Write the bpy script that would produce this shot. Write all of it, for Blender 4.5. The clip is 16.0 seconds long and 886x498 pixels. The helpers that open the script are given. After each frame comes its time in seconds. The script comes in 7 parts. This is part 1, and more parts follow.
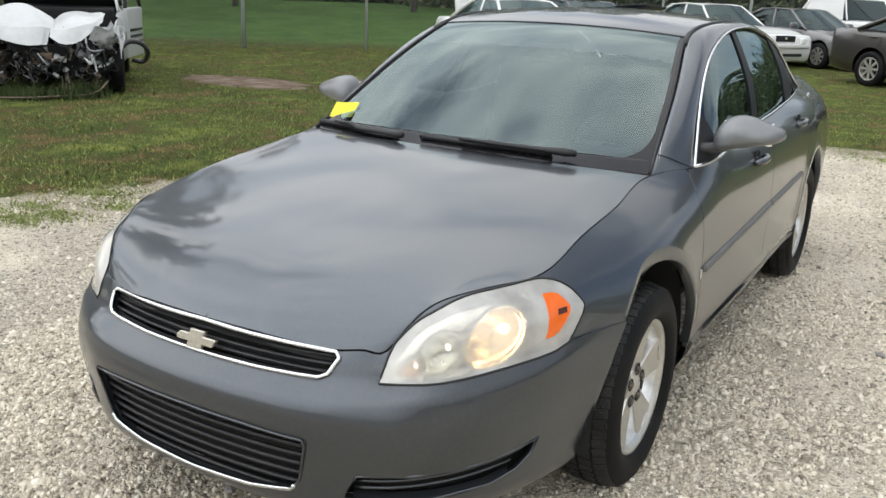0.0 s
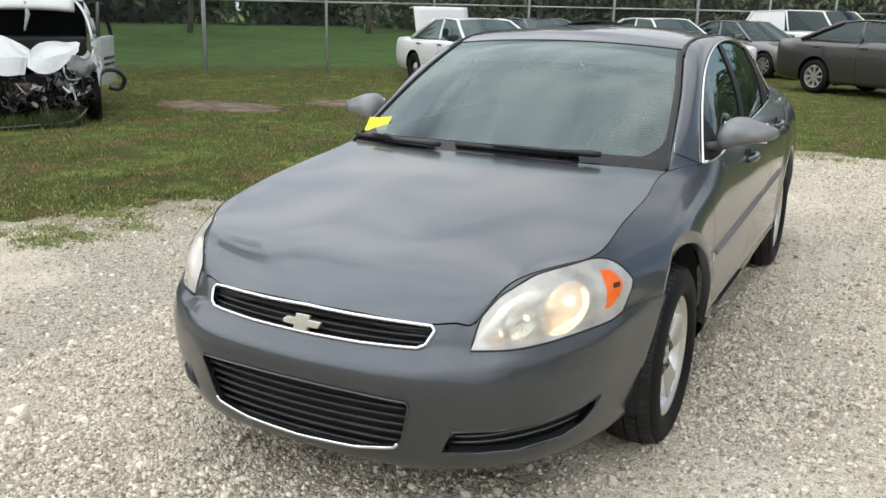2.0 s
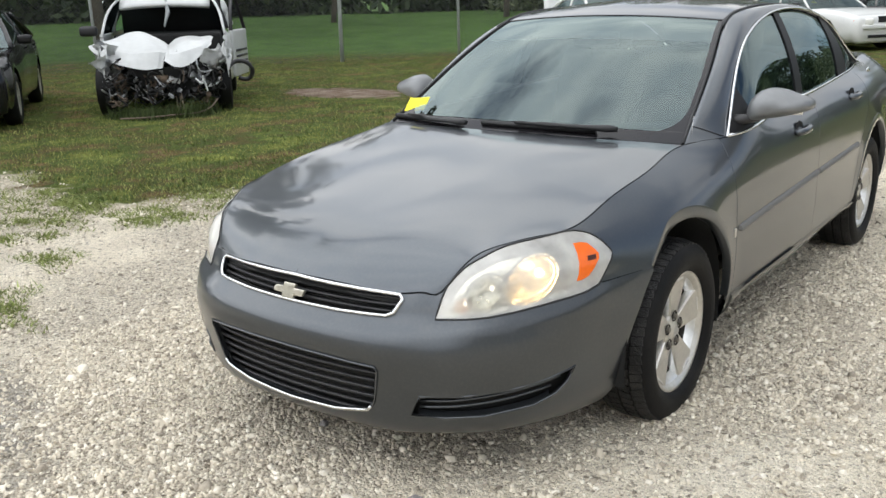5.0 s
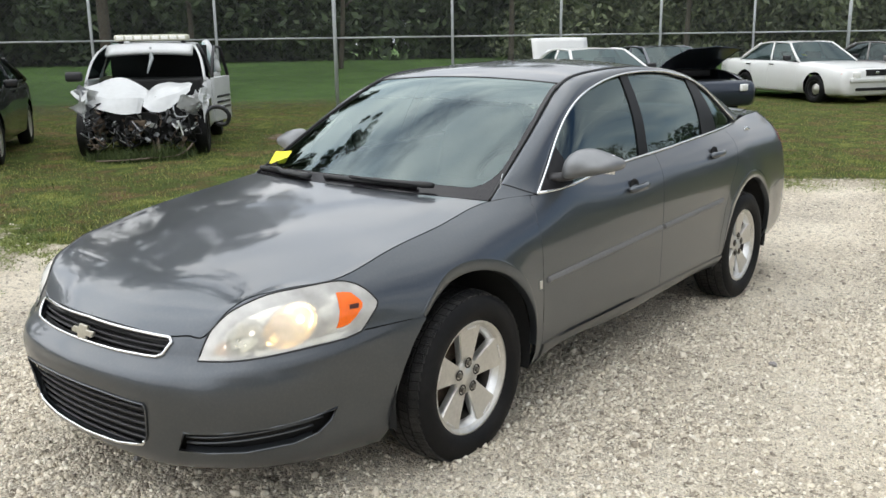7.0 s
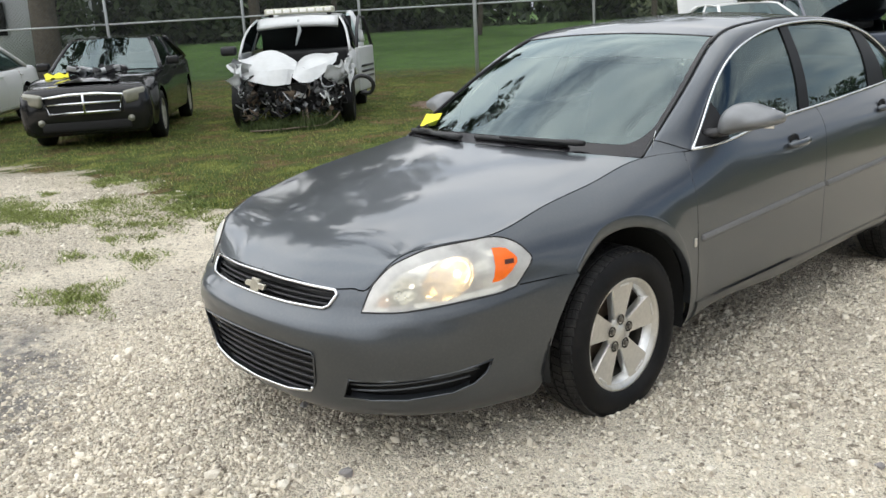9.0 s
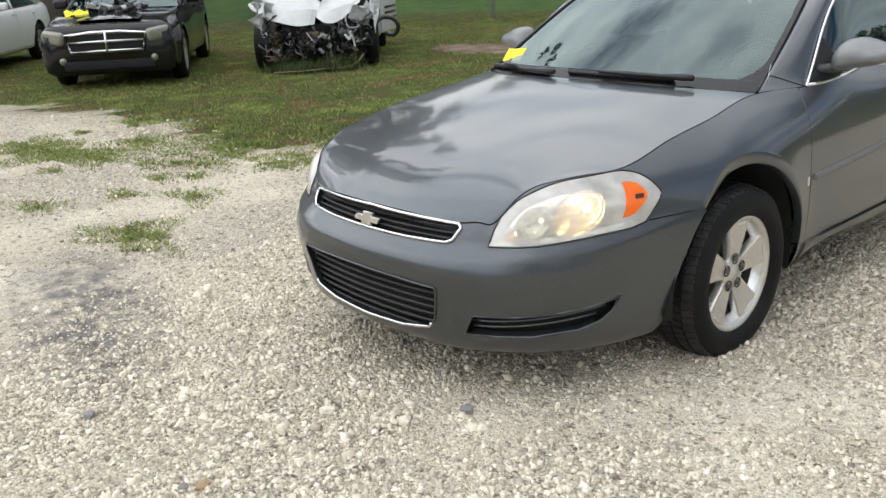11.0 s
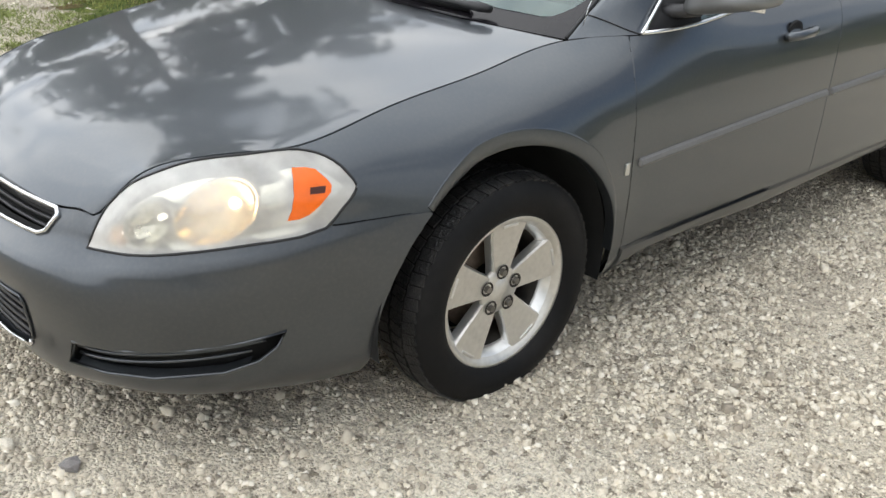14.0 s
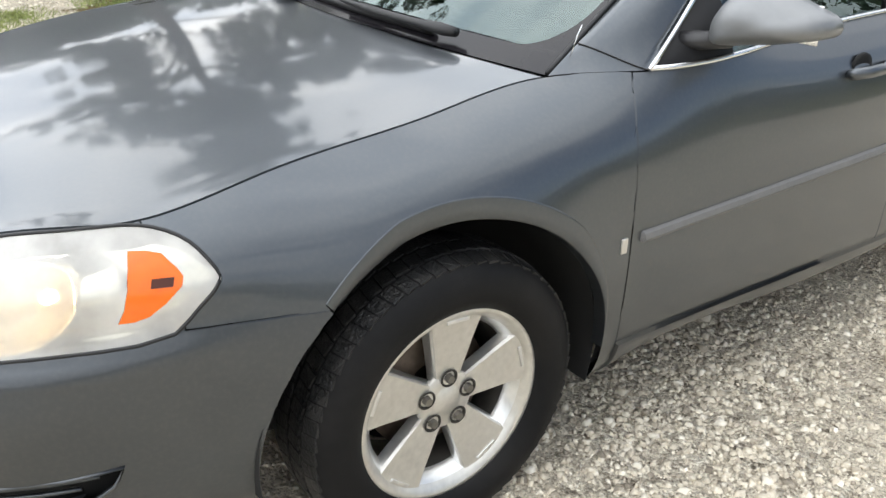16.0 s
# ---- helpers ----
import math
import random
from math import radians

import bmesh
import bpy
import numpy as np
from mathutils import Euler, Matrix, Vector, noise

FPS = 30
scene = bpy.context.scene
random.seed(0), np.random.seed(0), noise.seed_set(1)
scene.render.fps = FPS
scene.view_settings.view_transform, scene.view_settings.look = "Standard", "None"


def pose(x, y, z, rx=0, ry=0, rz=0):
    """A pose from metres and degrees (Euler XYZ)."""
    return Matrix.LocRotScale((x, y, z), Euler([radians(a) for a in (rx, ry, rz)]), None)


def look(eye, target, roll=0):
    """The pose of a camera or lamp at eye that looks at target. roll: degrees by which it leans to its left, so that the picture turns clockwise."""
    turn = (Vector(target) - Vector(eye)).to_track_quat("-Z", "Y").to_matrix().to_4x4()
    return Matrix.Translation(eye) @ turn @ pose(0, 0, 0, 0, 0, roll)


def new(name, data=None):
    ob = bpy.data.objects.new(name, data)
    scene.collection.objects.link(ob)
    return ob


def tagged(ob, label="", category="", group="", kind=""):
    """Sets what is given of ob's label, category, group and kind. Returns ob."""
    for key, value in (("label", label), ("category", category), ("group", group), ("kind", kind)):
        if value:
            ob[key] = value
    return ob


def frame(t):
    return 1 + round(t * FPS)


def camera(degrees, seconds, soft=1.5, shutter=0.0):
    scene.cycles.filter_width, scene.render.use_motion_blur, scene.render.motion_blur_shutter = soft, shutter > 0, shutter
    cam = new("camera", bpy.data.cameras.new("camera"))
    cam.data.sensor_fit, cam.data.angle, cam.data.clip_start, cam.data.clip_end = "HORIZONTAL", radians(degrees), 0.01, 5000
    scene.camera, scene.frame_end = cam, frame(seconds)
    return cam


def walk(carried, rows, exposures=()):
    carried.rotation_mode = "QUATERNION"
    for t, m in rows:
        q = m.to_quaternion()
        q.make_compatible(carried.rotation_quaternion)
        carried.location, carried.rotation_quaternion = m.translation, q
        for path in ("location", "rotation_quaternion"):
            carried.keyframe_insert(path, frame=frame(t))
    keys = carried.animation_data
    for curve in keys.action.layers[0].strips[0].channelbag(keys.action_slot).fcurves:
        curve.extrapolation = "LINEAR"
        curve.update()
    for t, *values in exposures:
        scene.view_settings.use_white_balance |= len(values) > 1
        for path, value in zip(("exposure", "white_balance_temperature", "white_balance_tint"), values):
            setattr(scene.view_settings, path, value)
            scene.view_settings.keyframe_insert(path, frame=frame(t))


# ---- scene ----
cam = camera(53.4, 16.0)
PATH = [
    (0, (1.63, -2.603, 1.526), (0.659, -0.947, 0.965), 2.4),
    (0.5, (1.723, -2.794, 1.541), (0.742, -1.14, 0.991), 1.4),
    (1, (1.625, -2.955, 1.539), (0.684, -1.271, 1.011), 0.5),
    (1.5, (1.536, -3.071, 1.534), (0.637, -1.374, 0.975), 0.9),
    (2, (1.515, -3.1, 1.529), (0.628, -1.383, 1.012), 1.0),
    (2.5, (1.515, -3.128, 1.524), (0.613, -1.419, 1.009), 2.2),
    (3, (1.531, -3.119, 1.51), (0.605, -1.433, 0.961), 0.5),
    (3.5, (1.625, -3.085, 1.491), (0.649, -1.449, 0.88), -0.8),
    (3.7, (1.715, -3.078, 1.499), (0.708, -1.449, 0.923), -2.3),
    (5.8, (2.506, -2.722, 1.535), (1.177, -1.328, 0.996), -1.6),
    (6, (2.677, -2.676, 1.574), (1.281, -1.342, 1.052), -3.3),
    (6.5, (2.749, -2.585, 1.567), (1.497, -1.12, 1.029), -0.2),
    (7, (2.797, -2.552, 1.577), (1.572, -1.037, 1.123), -0.9),
    (7.5, (2.821, -2.542, 1.581), (1.672, -0.969, 1.125), -0.6),
    (8, (2.834, -2.545, 1.574), (1.667, -0.992, 1.099), -1.4),
    (8.5, (2.821, -2.571, 1.559), (1.532, -1.128, 1.055), -2.2),
    (9, (2.797, -2.636, 1.555), (1.355, -1.349, 1.04), -3.3),
    (9.2, (2.776, -2.64, 1.544), (1.302, -1.401, 1.005), -4.6),
    (11.3, (2.437, -2.932, 1.504), (1.062, -1.635, 0.851), -1.4),
    (11.5, (2.442, -2.904, 1.526), (1.118, -1.555, 0.87), -0.5),
    (12, (2.463, -2.732, 1.506), (1.265, -1.272, 0.847), -1.1),
    (12.5, (2.538, -2.405, 1.504), (1.334, -0.98, 0.783), -1.4),
    (13, (2.451, -2.105, 1.488), (1.218, -0.712, 0.754), 1.9),
    (13.5, (2.326, -1.802, 1.475), (1.103, -0.479, 0.606), 3.2),
    (14, (2.351, -1.557, 1.464), (1.0, -0.357, 0.606), 2.0),
    (14.5, (2.326, -1.342, 1.459), (0.926, -0.184, 0.622), 1.3),
    (15, (2.173, -1.125, 1.388), (0.775, 0.032, 0.548), 4.9),
    (15.5, (2.093, -0.987, 1.396), (0.673, 0.115, 0.518), 2.2),
    (16, (2.075, -0.956, 1.405), (0.63, 0.133, 0.553), 2.3),
]
EXPOSURE = [(0, -0.07, 6500, 10), (3.7, -0.06, 6500, 10), (6.5, 0.0, 6500, 10), (9.2, 0.0, 6500, 10), (12.0, -0.07, 6500, 10), (13.0, -0.07, 6500, 10), (14.0, 0.03, 6490, 10), (15.0, 0.27, 6480, 10), (16.0, 0.43, 6480, 10)]
walk(cam, [(t, look(eye, target, roll)) for t, eye, target, roll in PATH], EXPOSURE)

# ---- world, sun, exposure ----
SUN_DIR = Vector((-0.48, -0.32, 0.82)).normalized()
world = bpy.data.worlds.new("sky")
scene.world = world
world.use_nodes = True
wn, wl = world.node_tree.nodes, world.node_tree.links
wn.clear()
w_out, w_bg = wn.new("ShaderNodeOutputWorld"), wn.new("ShaderNodeBackground")
w_sky = wn.new("ShaderNodeTexSky")
w_sky.sky_type, w_sky.sun_disc = "NISHITA", False
w_sky.sun_elevation = math.asin(SUN_DIR.z)
w_sky.sun_rotation = math.atan2(SUN_DIR.x, SUN_DIR.y)
w_co, w_map = wn.new("ShaderNodeTexCoord"), wn.new("ShaderNodeMapping")
w_map.inputs["Scale"].default_value = (1.0, 1.0, 2.4)
w_n1, w_n2 = wn.new("ShaderNodeTexNoise"), wn.new("ShaderNodeTexNoise")
w_n1.inputs["Scale"].default_value, w_n1.inputs["Detail"].default_value, w_n1.inputs["Roughness"].default_value = 2.3, 8, 0.58
w_n2.inputs["Scale"].default_value, w_n2.inputs["Detail"].default_value = 5.5, 6
w_r1, w_r2 = wn.new("ShaderNodeValToRGB"), wn.new("ShaderNodeValToRGB")
w_r1.color_ramp.elements[0].position, w_r1.color_ramp.elements[1].position = 0.28, 0.44
w_r2.color_ramp.elements[0].position, w_r2.color_ramp.elements[1].position = 0.32, 0.70
w_r2.color_ramp.elements[0].color = (6.3, 7.0, 7.9, 1)
w_r2.color_ramp.elements[1].color = (13.2, 13.2, 13.0, 1)
w_mix = wn.new("ShaderNodeMixRGB")
wl.new(w_co.outputs["Generated"], w_map.inputs["Vector"])
wl.new(w_map.outputs["Vector"], w_n1.inputs["Vector"])
wl.new(w_map.outputs["Vector"], w_n2.inputs["Vector"])
# the cover breaks up towards the open side of the lot
w_side, w_thin, w_less = wn.new("ShaderNodeVectorMath"), wn.new("ShaderNodeMapRange"), wn.new("ShaderNodeMath")
w_side.operation, w_side.inputs[1].default_value = "DOT_PRODUCT", (0.50, 0.85, 0.15)
w_thin.inputs["From Min"].default_value, w_thin.inputs["From Max"].default_value = 0.25, 0.95
w_thin.inputs["To Min"].default_value, w_thin.inputs["To Max"].default_value = 0.0, 0.11
w_less.operation = "SUBTRACT"
wl.new(w_co.outputs["Generated"], w_side.inputs[0])
wl.new(w_side.outputs["Value"], w_thin.inputs["Value"])
wl.new(w_n1.outputs["Fac"], w_less.inputs[0])
wl.new(w_thin.outputs[0], w_less.inputs[1])
wl.new(w_less.outputs[0], w_r1.inputs["Fac"])
wl.new(w_n2.outputs["Fac"], w_r2.inputs["Fac"])
wl.new(w_r1.outputs["Color"], w_mix.inputs["Fac"])
wl.new(w_sky.outputs["Color"], w_mix.inputs["Color1"])
# the cloud layer is brighter round the hidden sun
w_dot, w_gain, w_lit = wn.new("ShaderNodeVectorMath"), wn.new("ShaderNodeMapRange"), wn.new("ShaderNodeMixRGB")
w_dot.operation, w_dot.inputs[1].default_value = "DOT_PRODUCT", SUN_DIR
w_gain.inputs["From Min"].default_value, w_gain.inputs["From Max"].default_value = 0.0, 1.0
w_gain.inputs["To Min"].default_value, w_gain.inputs["To Max"].default_value = 0.78, 1.85
w_gain.interpolation_type = "SMOOTHSTEP"
w_lit.blend_type, w_lit.inputs["Fac"].default_value = "MULTIPLY", 1.0
wl.new(w_co.outputs["Generated"], w_dot.inputs[0])
wl.new(w_dot.outputs["Value"], w_gain.inputs["Value"])
wl.new(w_r2.outputs["Color"], w_lit.inputs["Color1"])
wl.new(w_gain.outputs[0], w_lit.inputs["Color2"])
wl.new(w_lit.outputs["Color"], w_mix.inputs["Color2"])
wl.new(w_mix.outputs["Color"], w_bg.inputs["Color"])
w_bg.inputs["Strength"].default_value = 0.126
wl.new(w_bg.outputs["Background"], w_out.inputs["Surface"])

sun = new("sun", bpy.data.lights.new("sun", "SUN"))
sun.data.energy, sun.data.angle, sun.data.color = 0.5, radians(120), (1.0, 0.95, 0.88)
sun.matrix_world = look(SUN_DIR * 60, (0, 0, 0))

# ---- materials ----
def material(name, colour, rough=0.5, metal=0.0, coat=0.0, spec=0.5, var=0.0, scale=20.0, bump=0.0, bump_scale=200.0, dist=0.002, dirt=0.0, dirt_colour=(0.30, 0.26, 0.20)):
    """A surface with a broad and a fine variation of its colour, relief, and dust of its own shape."""
    m = bpy.data.materials.new(name)
    m.use_nodes = True
    n, l = m.node_tree.nodes, m.node_tree.links
    b = n["Principled BSDF"]
    b.inputs["Base Color"].default_value = (*colour, 1)
    b.inputs["Roughness"].default_value, b.inputs["Metallic"].default_value = rough, metal
    b.inputs["Coat Weight"].default_value, b.inputs["Coat Roughness"].default_value = coat, 0.06
    b.inputs["Coat IOR"].default_value = 1.38
    b.inputs["Specular IOR Level"].default_value = spec
    co = n.new("ShaderNodeTexCoord")
    if var or dirt:
        t1, t2 = n.new("ShaderNodeTexNoise"), n.new("ShaderNodeTexNoise")
        t1.inputs["Scale"].default_value, t1.inputs["Detail"].default_value = scale, 6
        t2.inputs["Scale"].default_value, t2.inputs["Detail"].default_value = scale * 0.12, 5
        l.new(co.outputs["Object"], t1.inputs["Vector"])
        l.new(co.outputs["Object"], t2.inputs["Vector"])
        both = n.new("ShaderNodeMath")
        both.operation = "ADD"
        l.new(t1.outputs["Fac"], both.inputs[0])
        l.new(t2.outputs["Fac"], both.inputs[1])
        ramp = n.new("ShaderNodeMapRange")
        ramp.inputs["From Min"].default_value, ramp.inputs["From Max"].default_value = 0.6, 1.4
        ramp.inputs["To Min"].default_value, ramp.inputs["To Max"].default_value = 1 - var, 1 + var
        l.new(both.outputs[0], ramp.inputs["Value"])
        mul = n.new("ShaderNodeMixRGB")
        mul.blend_type, mul.inputs["Fac"].default_value = "MULTIPLY", 1
        mul.inputs["Color1"].default_value = (*colour, 1)
        l.new(ramp.outputs[0], mul.inputs["Color2"])
        last = mul.outputs["Color"]
        if dirt:
            dr = n.new("ShaderNodeValToRGB")
            dr.color_ramp.elements[0].position, dr.color_ramp.elements[1].position = 0.48, 0.75
            l.new(t2.outputs["Fac"], dr.inputs["Fac"])
            amount = n.new("ShaderNodeMath")
            amount.operation = "MULTIPLY"
            amount.inputs[1].default_value = dirt
            l.new(dr.outputs["Color"], amount.inputs[0])
            dm = n.new("ShaderNodeMixRGB")
            dm.inputs["Color2"].default_value = (*dirt_colour, 1)
            l.new(amount.outputs[0], dm.inputs["Fac"])
            l.new(last, dm.inputs["Color1"])
            last = dm.outputs["Color"]
            rr = n.new("ShaderNodeMapRange")
            rr.inputs["To Min"].default_value, rr.inputs["To Max"].default_value = rough, min(1, rough + 0.3)
            l.new(amount.outputs[0], rr.inputs["Value"])
            l.new(rr.outputs[0], b.inputs["Roughness"])
        l.new(last, b.inputs["Base Color"])
    if bump:
        t3, bu = n.new("ShaderNodeTexNoise"), n.new("ShaderNodeBump")
        t3.inputs["Scale"].default_value, t3.inputs["Detail"].default_value = bump_scale, 4
        bu.inputs["Strength"].default_value, bu.inputs["Distance"].default_value = bump, dist
        l.new(co.outputs["Object"], t3.inputs["Vector"])
        l.new(t3.outputs["Fac"], bu.inputs["Height"])
        l.new(bu.outputs["Normal"], b.inputs["Normal"])
    return m


def glass(name, tint, clear=0.5, rough=0.0, haze=0.0, haze_colour=(0.5, 0.5, 0.45), ior=1.6, gloss=(0.82, 0.98, 0.98)):
    """A thin pane: part of the light goes straight through, tinted; the gloss grows towards grazing views."""
    m = bpy.data.materials.new(name)
    m.use_nodes = True
    n, l = m.node_tree.nodes, m.node_tree.links
    n.clear()
    out, tr, gl, mix = n.new("ShaderNodeOutputMaterial"), n.new("ShaderNodeBsdfTransparent"), n.new("ShaderNodeBsdfGlossy"), n.new("ShaderNodeMixShader")
    tr.inputs["Color"].default_value = (*[c * clear for c in tint], 1)
    gl.inputs["Roughness"].default_value = rough
    gl.inputs["Color"].default_value = (*gloss, 1)
    fr = n.new("ShaderNodeFresnel")
    fr.inputs["IOR"].default_value = ior
    base = tr.outputs[0]
    if haze:
        di, hz = n.new("ShaderNodeBsdfDiffuse"), n.new("ShaderNodeMixShader")
        di.inputs["Color"].default_value = (*haze_colour, 1)
        co, no, mr = n.new("ShaderNodeTexCoord"), n.new("ShaderNodeTexNoise"), n.new("ShaderNodeMapRange")
        no.inputs["Scale"].default_value, no.inputs["Detail"].default_value = 6, 5
        mr.inputs["From Min"].default_value, mr.inputs["From Max"].default_value = 0.3, 0.7
        mr.inputs["To Min"].default_value, mr.inputs["To Max"].default_value = haze * 0.6, haze * 1.4
        l.new(co.outputs["Object"], no.inputs["Vector"])
        l.new(no.outputs["Fac"], mr.inputs["Value"])
        l.new(mr.outputs[0], hz.inputs["Fac"])
        l.new(base, hz.inputs[1])
        l.new(di.outputs[0], hz.inputs[2])
        base = hz.outputs[0]
    l.new(fr.outputs[0], mix.inputs["Fac"])
    l.new(base, mix.inputs[1])
    l.new(gl.outputs[0], mix.inputs[2])
    l.new(mix.outputs[0], out.inputs["Surface"])
    return m


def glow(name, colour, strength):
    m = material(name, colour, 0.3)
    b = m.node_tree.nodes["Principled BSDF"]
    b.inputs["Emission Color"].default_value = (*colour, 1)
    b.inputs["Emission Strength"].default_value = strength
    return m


M = {
    "paint": material("grey metallic paint", (0.098, 0.108, 0.120), 0.37, 0.90, 1.0, 0.45, var=0.05, scale=900, dirt=0.10, dirt_colour=(0.16, 0.15, 0.135)),
    "bumper": material("grey painted plastic", (0.084, 0.092, 0.102), 0.39, 0.88, 0.95, 0.45, var=0.05, scale=900, dirt=0.12, dirt_colour=(0.16, 0.15, 0.135)),
    "weathered_trim": material("weathered grey plastic", (0.145, 0.143, 0.140), 0.55, 0.0, 0.0, var=0.12, scale=60, dirt=0.15, dirt_colour=(0.16, 0.15, 0.135)),
    "black_plastic": material("black plastic", (0.018, 0.018, 0.02), 0.45, var=0.2, scale=60, bump=0.2, bump_scale=600, dirt=0.12, dirt_colour=(0.10, 0.09, 0.08)),
    # near-black; also used to paint shade into openings and gaps
    "void": material("black underbody and painted shade", (0.012, 0.012, 0.012), 0.9, var=0.2),
    # mirror caps: faded clear coat, paled further to paint the sky's reflection
    "mirror_cap_paint": material("faded, sky-lightened grey paint", (0.20, 0.205, 0.21), 0.45, 0.5, 0.4, var=0.12, scale=25),
    "chrome": material("chrome trim", (0.75, 0.76, 0.77), 0.12, 1.0, var=0.05, scale=40),
    "worn_chrome": material("worn gold chrome", (0.66, 0.63, 0.54), 0.28, 0.85, var=0.15, scale=80),
    "chrome_reflector": material("bright lamp reflector", (0.88, 0.88, 0.84), 0.10, 1.0, var=0.06, scale=20),
    "alloy": material("silver alloy", (0.66, 0.64, 0.595), 0.36, 0.7, 0.3, var=0.14, scale=60, dirt=0.30, dirt_colour=(0.36, 0.33, 0.28)),
    "rubber": material("tyre rubber", (0.008, 0.008, 0.0085), 0.6, spec=0.18, var=0.25, scale=50, bump=0.4, bump_scale=300, dirt=0.05, dirt_colour=(0.16, 0.14, 0.12)),
    "rubber_trim": material("black rubber trim", (0.014, 0.014, 0.015), 0.55, var=0.2, scale=80),
    "steel": material("rusty steel", (0.17, 0.13, 0.10), 0.6, 0.6, var=0.3, scale=60),
    "windscreen": glass("windscreen glass", (0.80, 0.93, 0.86), 0.62, ior=1.9),
    "far_glass": glass("dark car glass", (0.55, 0.66, 0.66), 0.35, ior=1.5),
    "sideglass": glass("side glass", (0.68, 0.86, 0.86), 0.60, ior=1.95),
    "shadeband": glass("windscreen shade band", (0.30, 0.33, 0.42), 0.30, ior=2.1),
    "lens": glass("hazed headlamp lens", (0.97, 0.95, 0.87), 0.98, 0.18, haze=0.42, haze_colour=(1.0, 0.975, 0.92), ior=1.8, gloss=(1.0, 0.99, 0.96)),
    "reflector": material("lamp reflector", (0.97, 0.96, 0.92), 0.30, 0.15, var=0.06, scale=30),
    # warm colour that paints part of the low beam's glow into the reflector
    "warm_reflector": material("warm-glow lamp reflector", (0.97, 0.86, 0.64), 0.16, 0.75, var=0.12, scale=25),
    "amber": material("amber plastic", (0.95, 0.16, 0.008), 0.25, 0, 0.5, var=0.1, scale=40),
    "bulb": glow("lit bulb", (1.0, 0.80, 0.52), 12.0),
    # weak glow added to brighten the turn and high-beam reflectors
    "fill_bulb": glow("bulb with added fill glow", (1.0, 0.95, 0.86), 2.0),
    "cloth": material("grey seat cloth", (0.10, 0.10, 0.105), 0.9, var=0.2, scale=200, bump=0.3),
    "dash": material("dark dashboard", (0.03, 0.031, 0.033), 0.75, var=0.2, scale=80, bump=0.3, bump_scale=500),
    "yellow_paper": material("yellow paper", (0.86, 0.78, 0.03), 0.6, var=0.1, scale=30),
    "ink": material("dark print", (0.05, 0.05, 0.04), 0.7),
    "red_lens": material("red lamp plastic", (0.35, 0.02, 0.02), 0.2, 0, 0.6),
    "white_paint": material("white car paint", (0.76, 0.76, 0.74), 0.35, 0, 0.6, var=0.05, scale=30, dirt=0.07),
    "dark_paint": material("dark grey car paint", (0.012, 0.0120, 0.0130), 0.10, 0.0, 0.0, 0.4, var=0.1, scale=60, dirt=0.05, dirt_colour=(0.06, 0.055, 0.05)),
    "silver_paint": material("silver grey car paint", (0.16, 0.155, 0.15), 0.36, 0.55, 0.8, var=0.08, scale=60),
    "brown_grey_paint": material("brownish grey car paint", (0.075, 0.068, 0.064), 0.34, 0.5, 0.9, var=0.08, scale=60),
    "galvanised": material("galvanised steel", (0.42, 0.44, 0.44), 0.5, 0.2, var=0.15, scale=40),
    "blue_paint": material("dark blue-grey car paint", (0.035, 0.045, 0.065), 0.3, 0.4, 0.9, var=0.08, scale=60),
    "crazed": material("crazed glass", (0.22, 0.24, 0.24), 0.35, var=0.3, scale=90, bump=0.5, bump_scale=120),
    "smoked_lens": material("smoked lamp lens", (0.24, 0.235, 0.19), 0.15, 0.2, 0.8, var=0.2, scale=12),
    "cream": material("yellowed plastic", (0.58, 0.57, 0.46), 0.35, var=0.1, scale=20),
    "grey_metal": material("bare grey metal", (0.40, 0.41, 0.42), 0.45, 0.5, var=0.3, scale=30),
    "rust_tan": material("brown plastic tank", (0.12, 0.085, 0.055), 0.6, var=0.3, scale=30),
    "dusty_white": material("dusty white car paint", (0.56, 0.57, 0.565), 0.4, 0, 0.4, var=0.08, scale=14, dirt=0.18, dirt_colour=(0.30, 0.29, 0.26)),
    "wire": material("dull fence wire", (0.11, 0.115, 0.115), 0.6, 0.5),
    "pale_wall": material("pale house paint", (0.66, 0.68, 0.70), 0.8, var=0.08, scale=3),
    "roofing": material("grey shingles", (0.12, 0.11, 0.10), 0.9, var=0.2, scale=6),
    "bark": material("bark", (0.10, 0.085, 0.065), 0.95, var=0.4, scale=12, bump=0.8, bump_scale=30, dist=0.02),
}


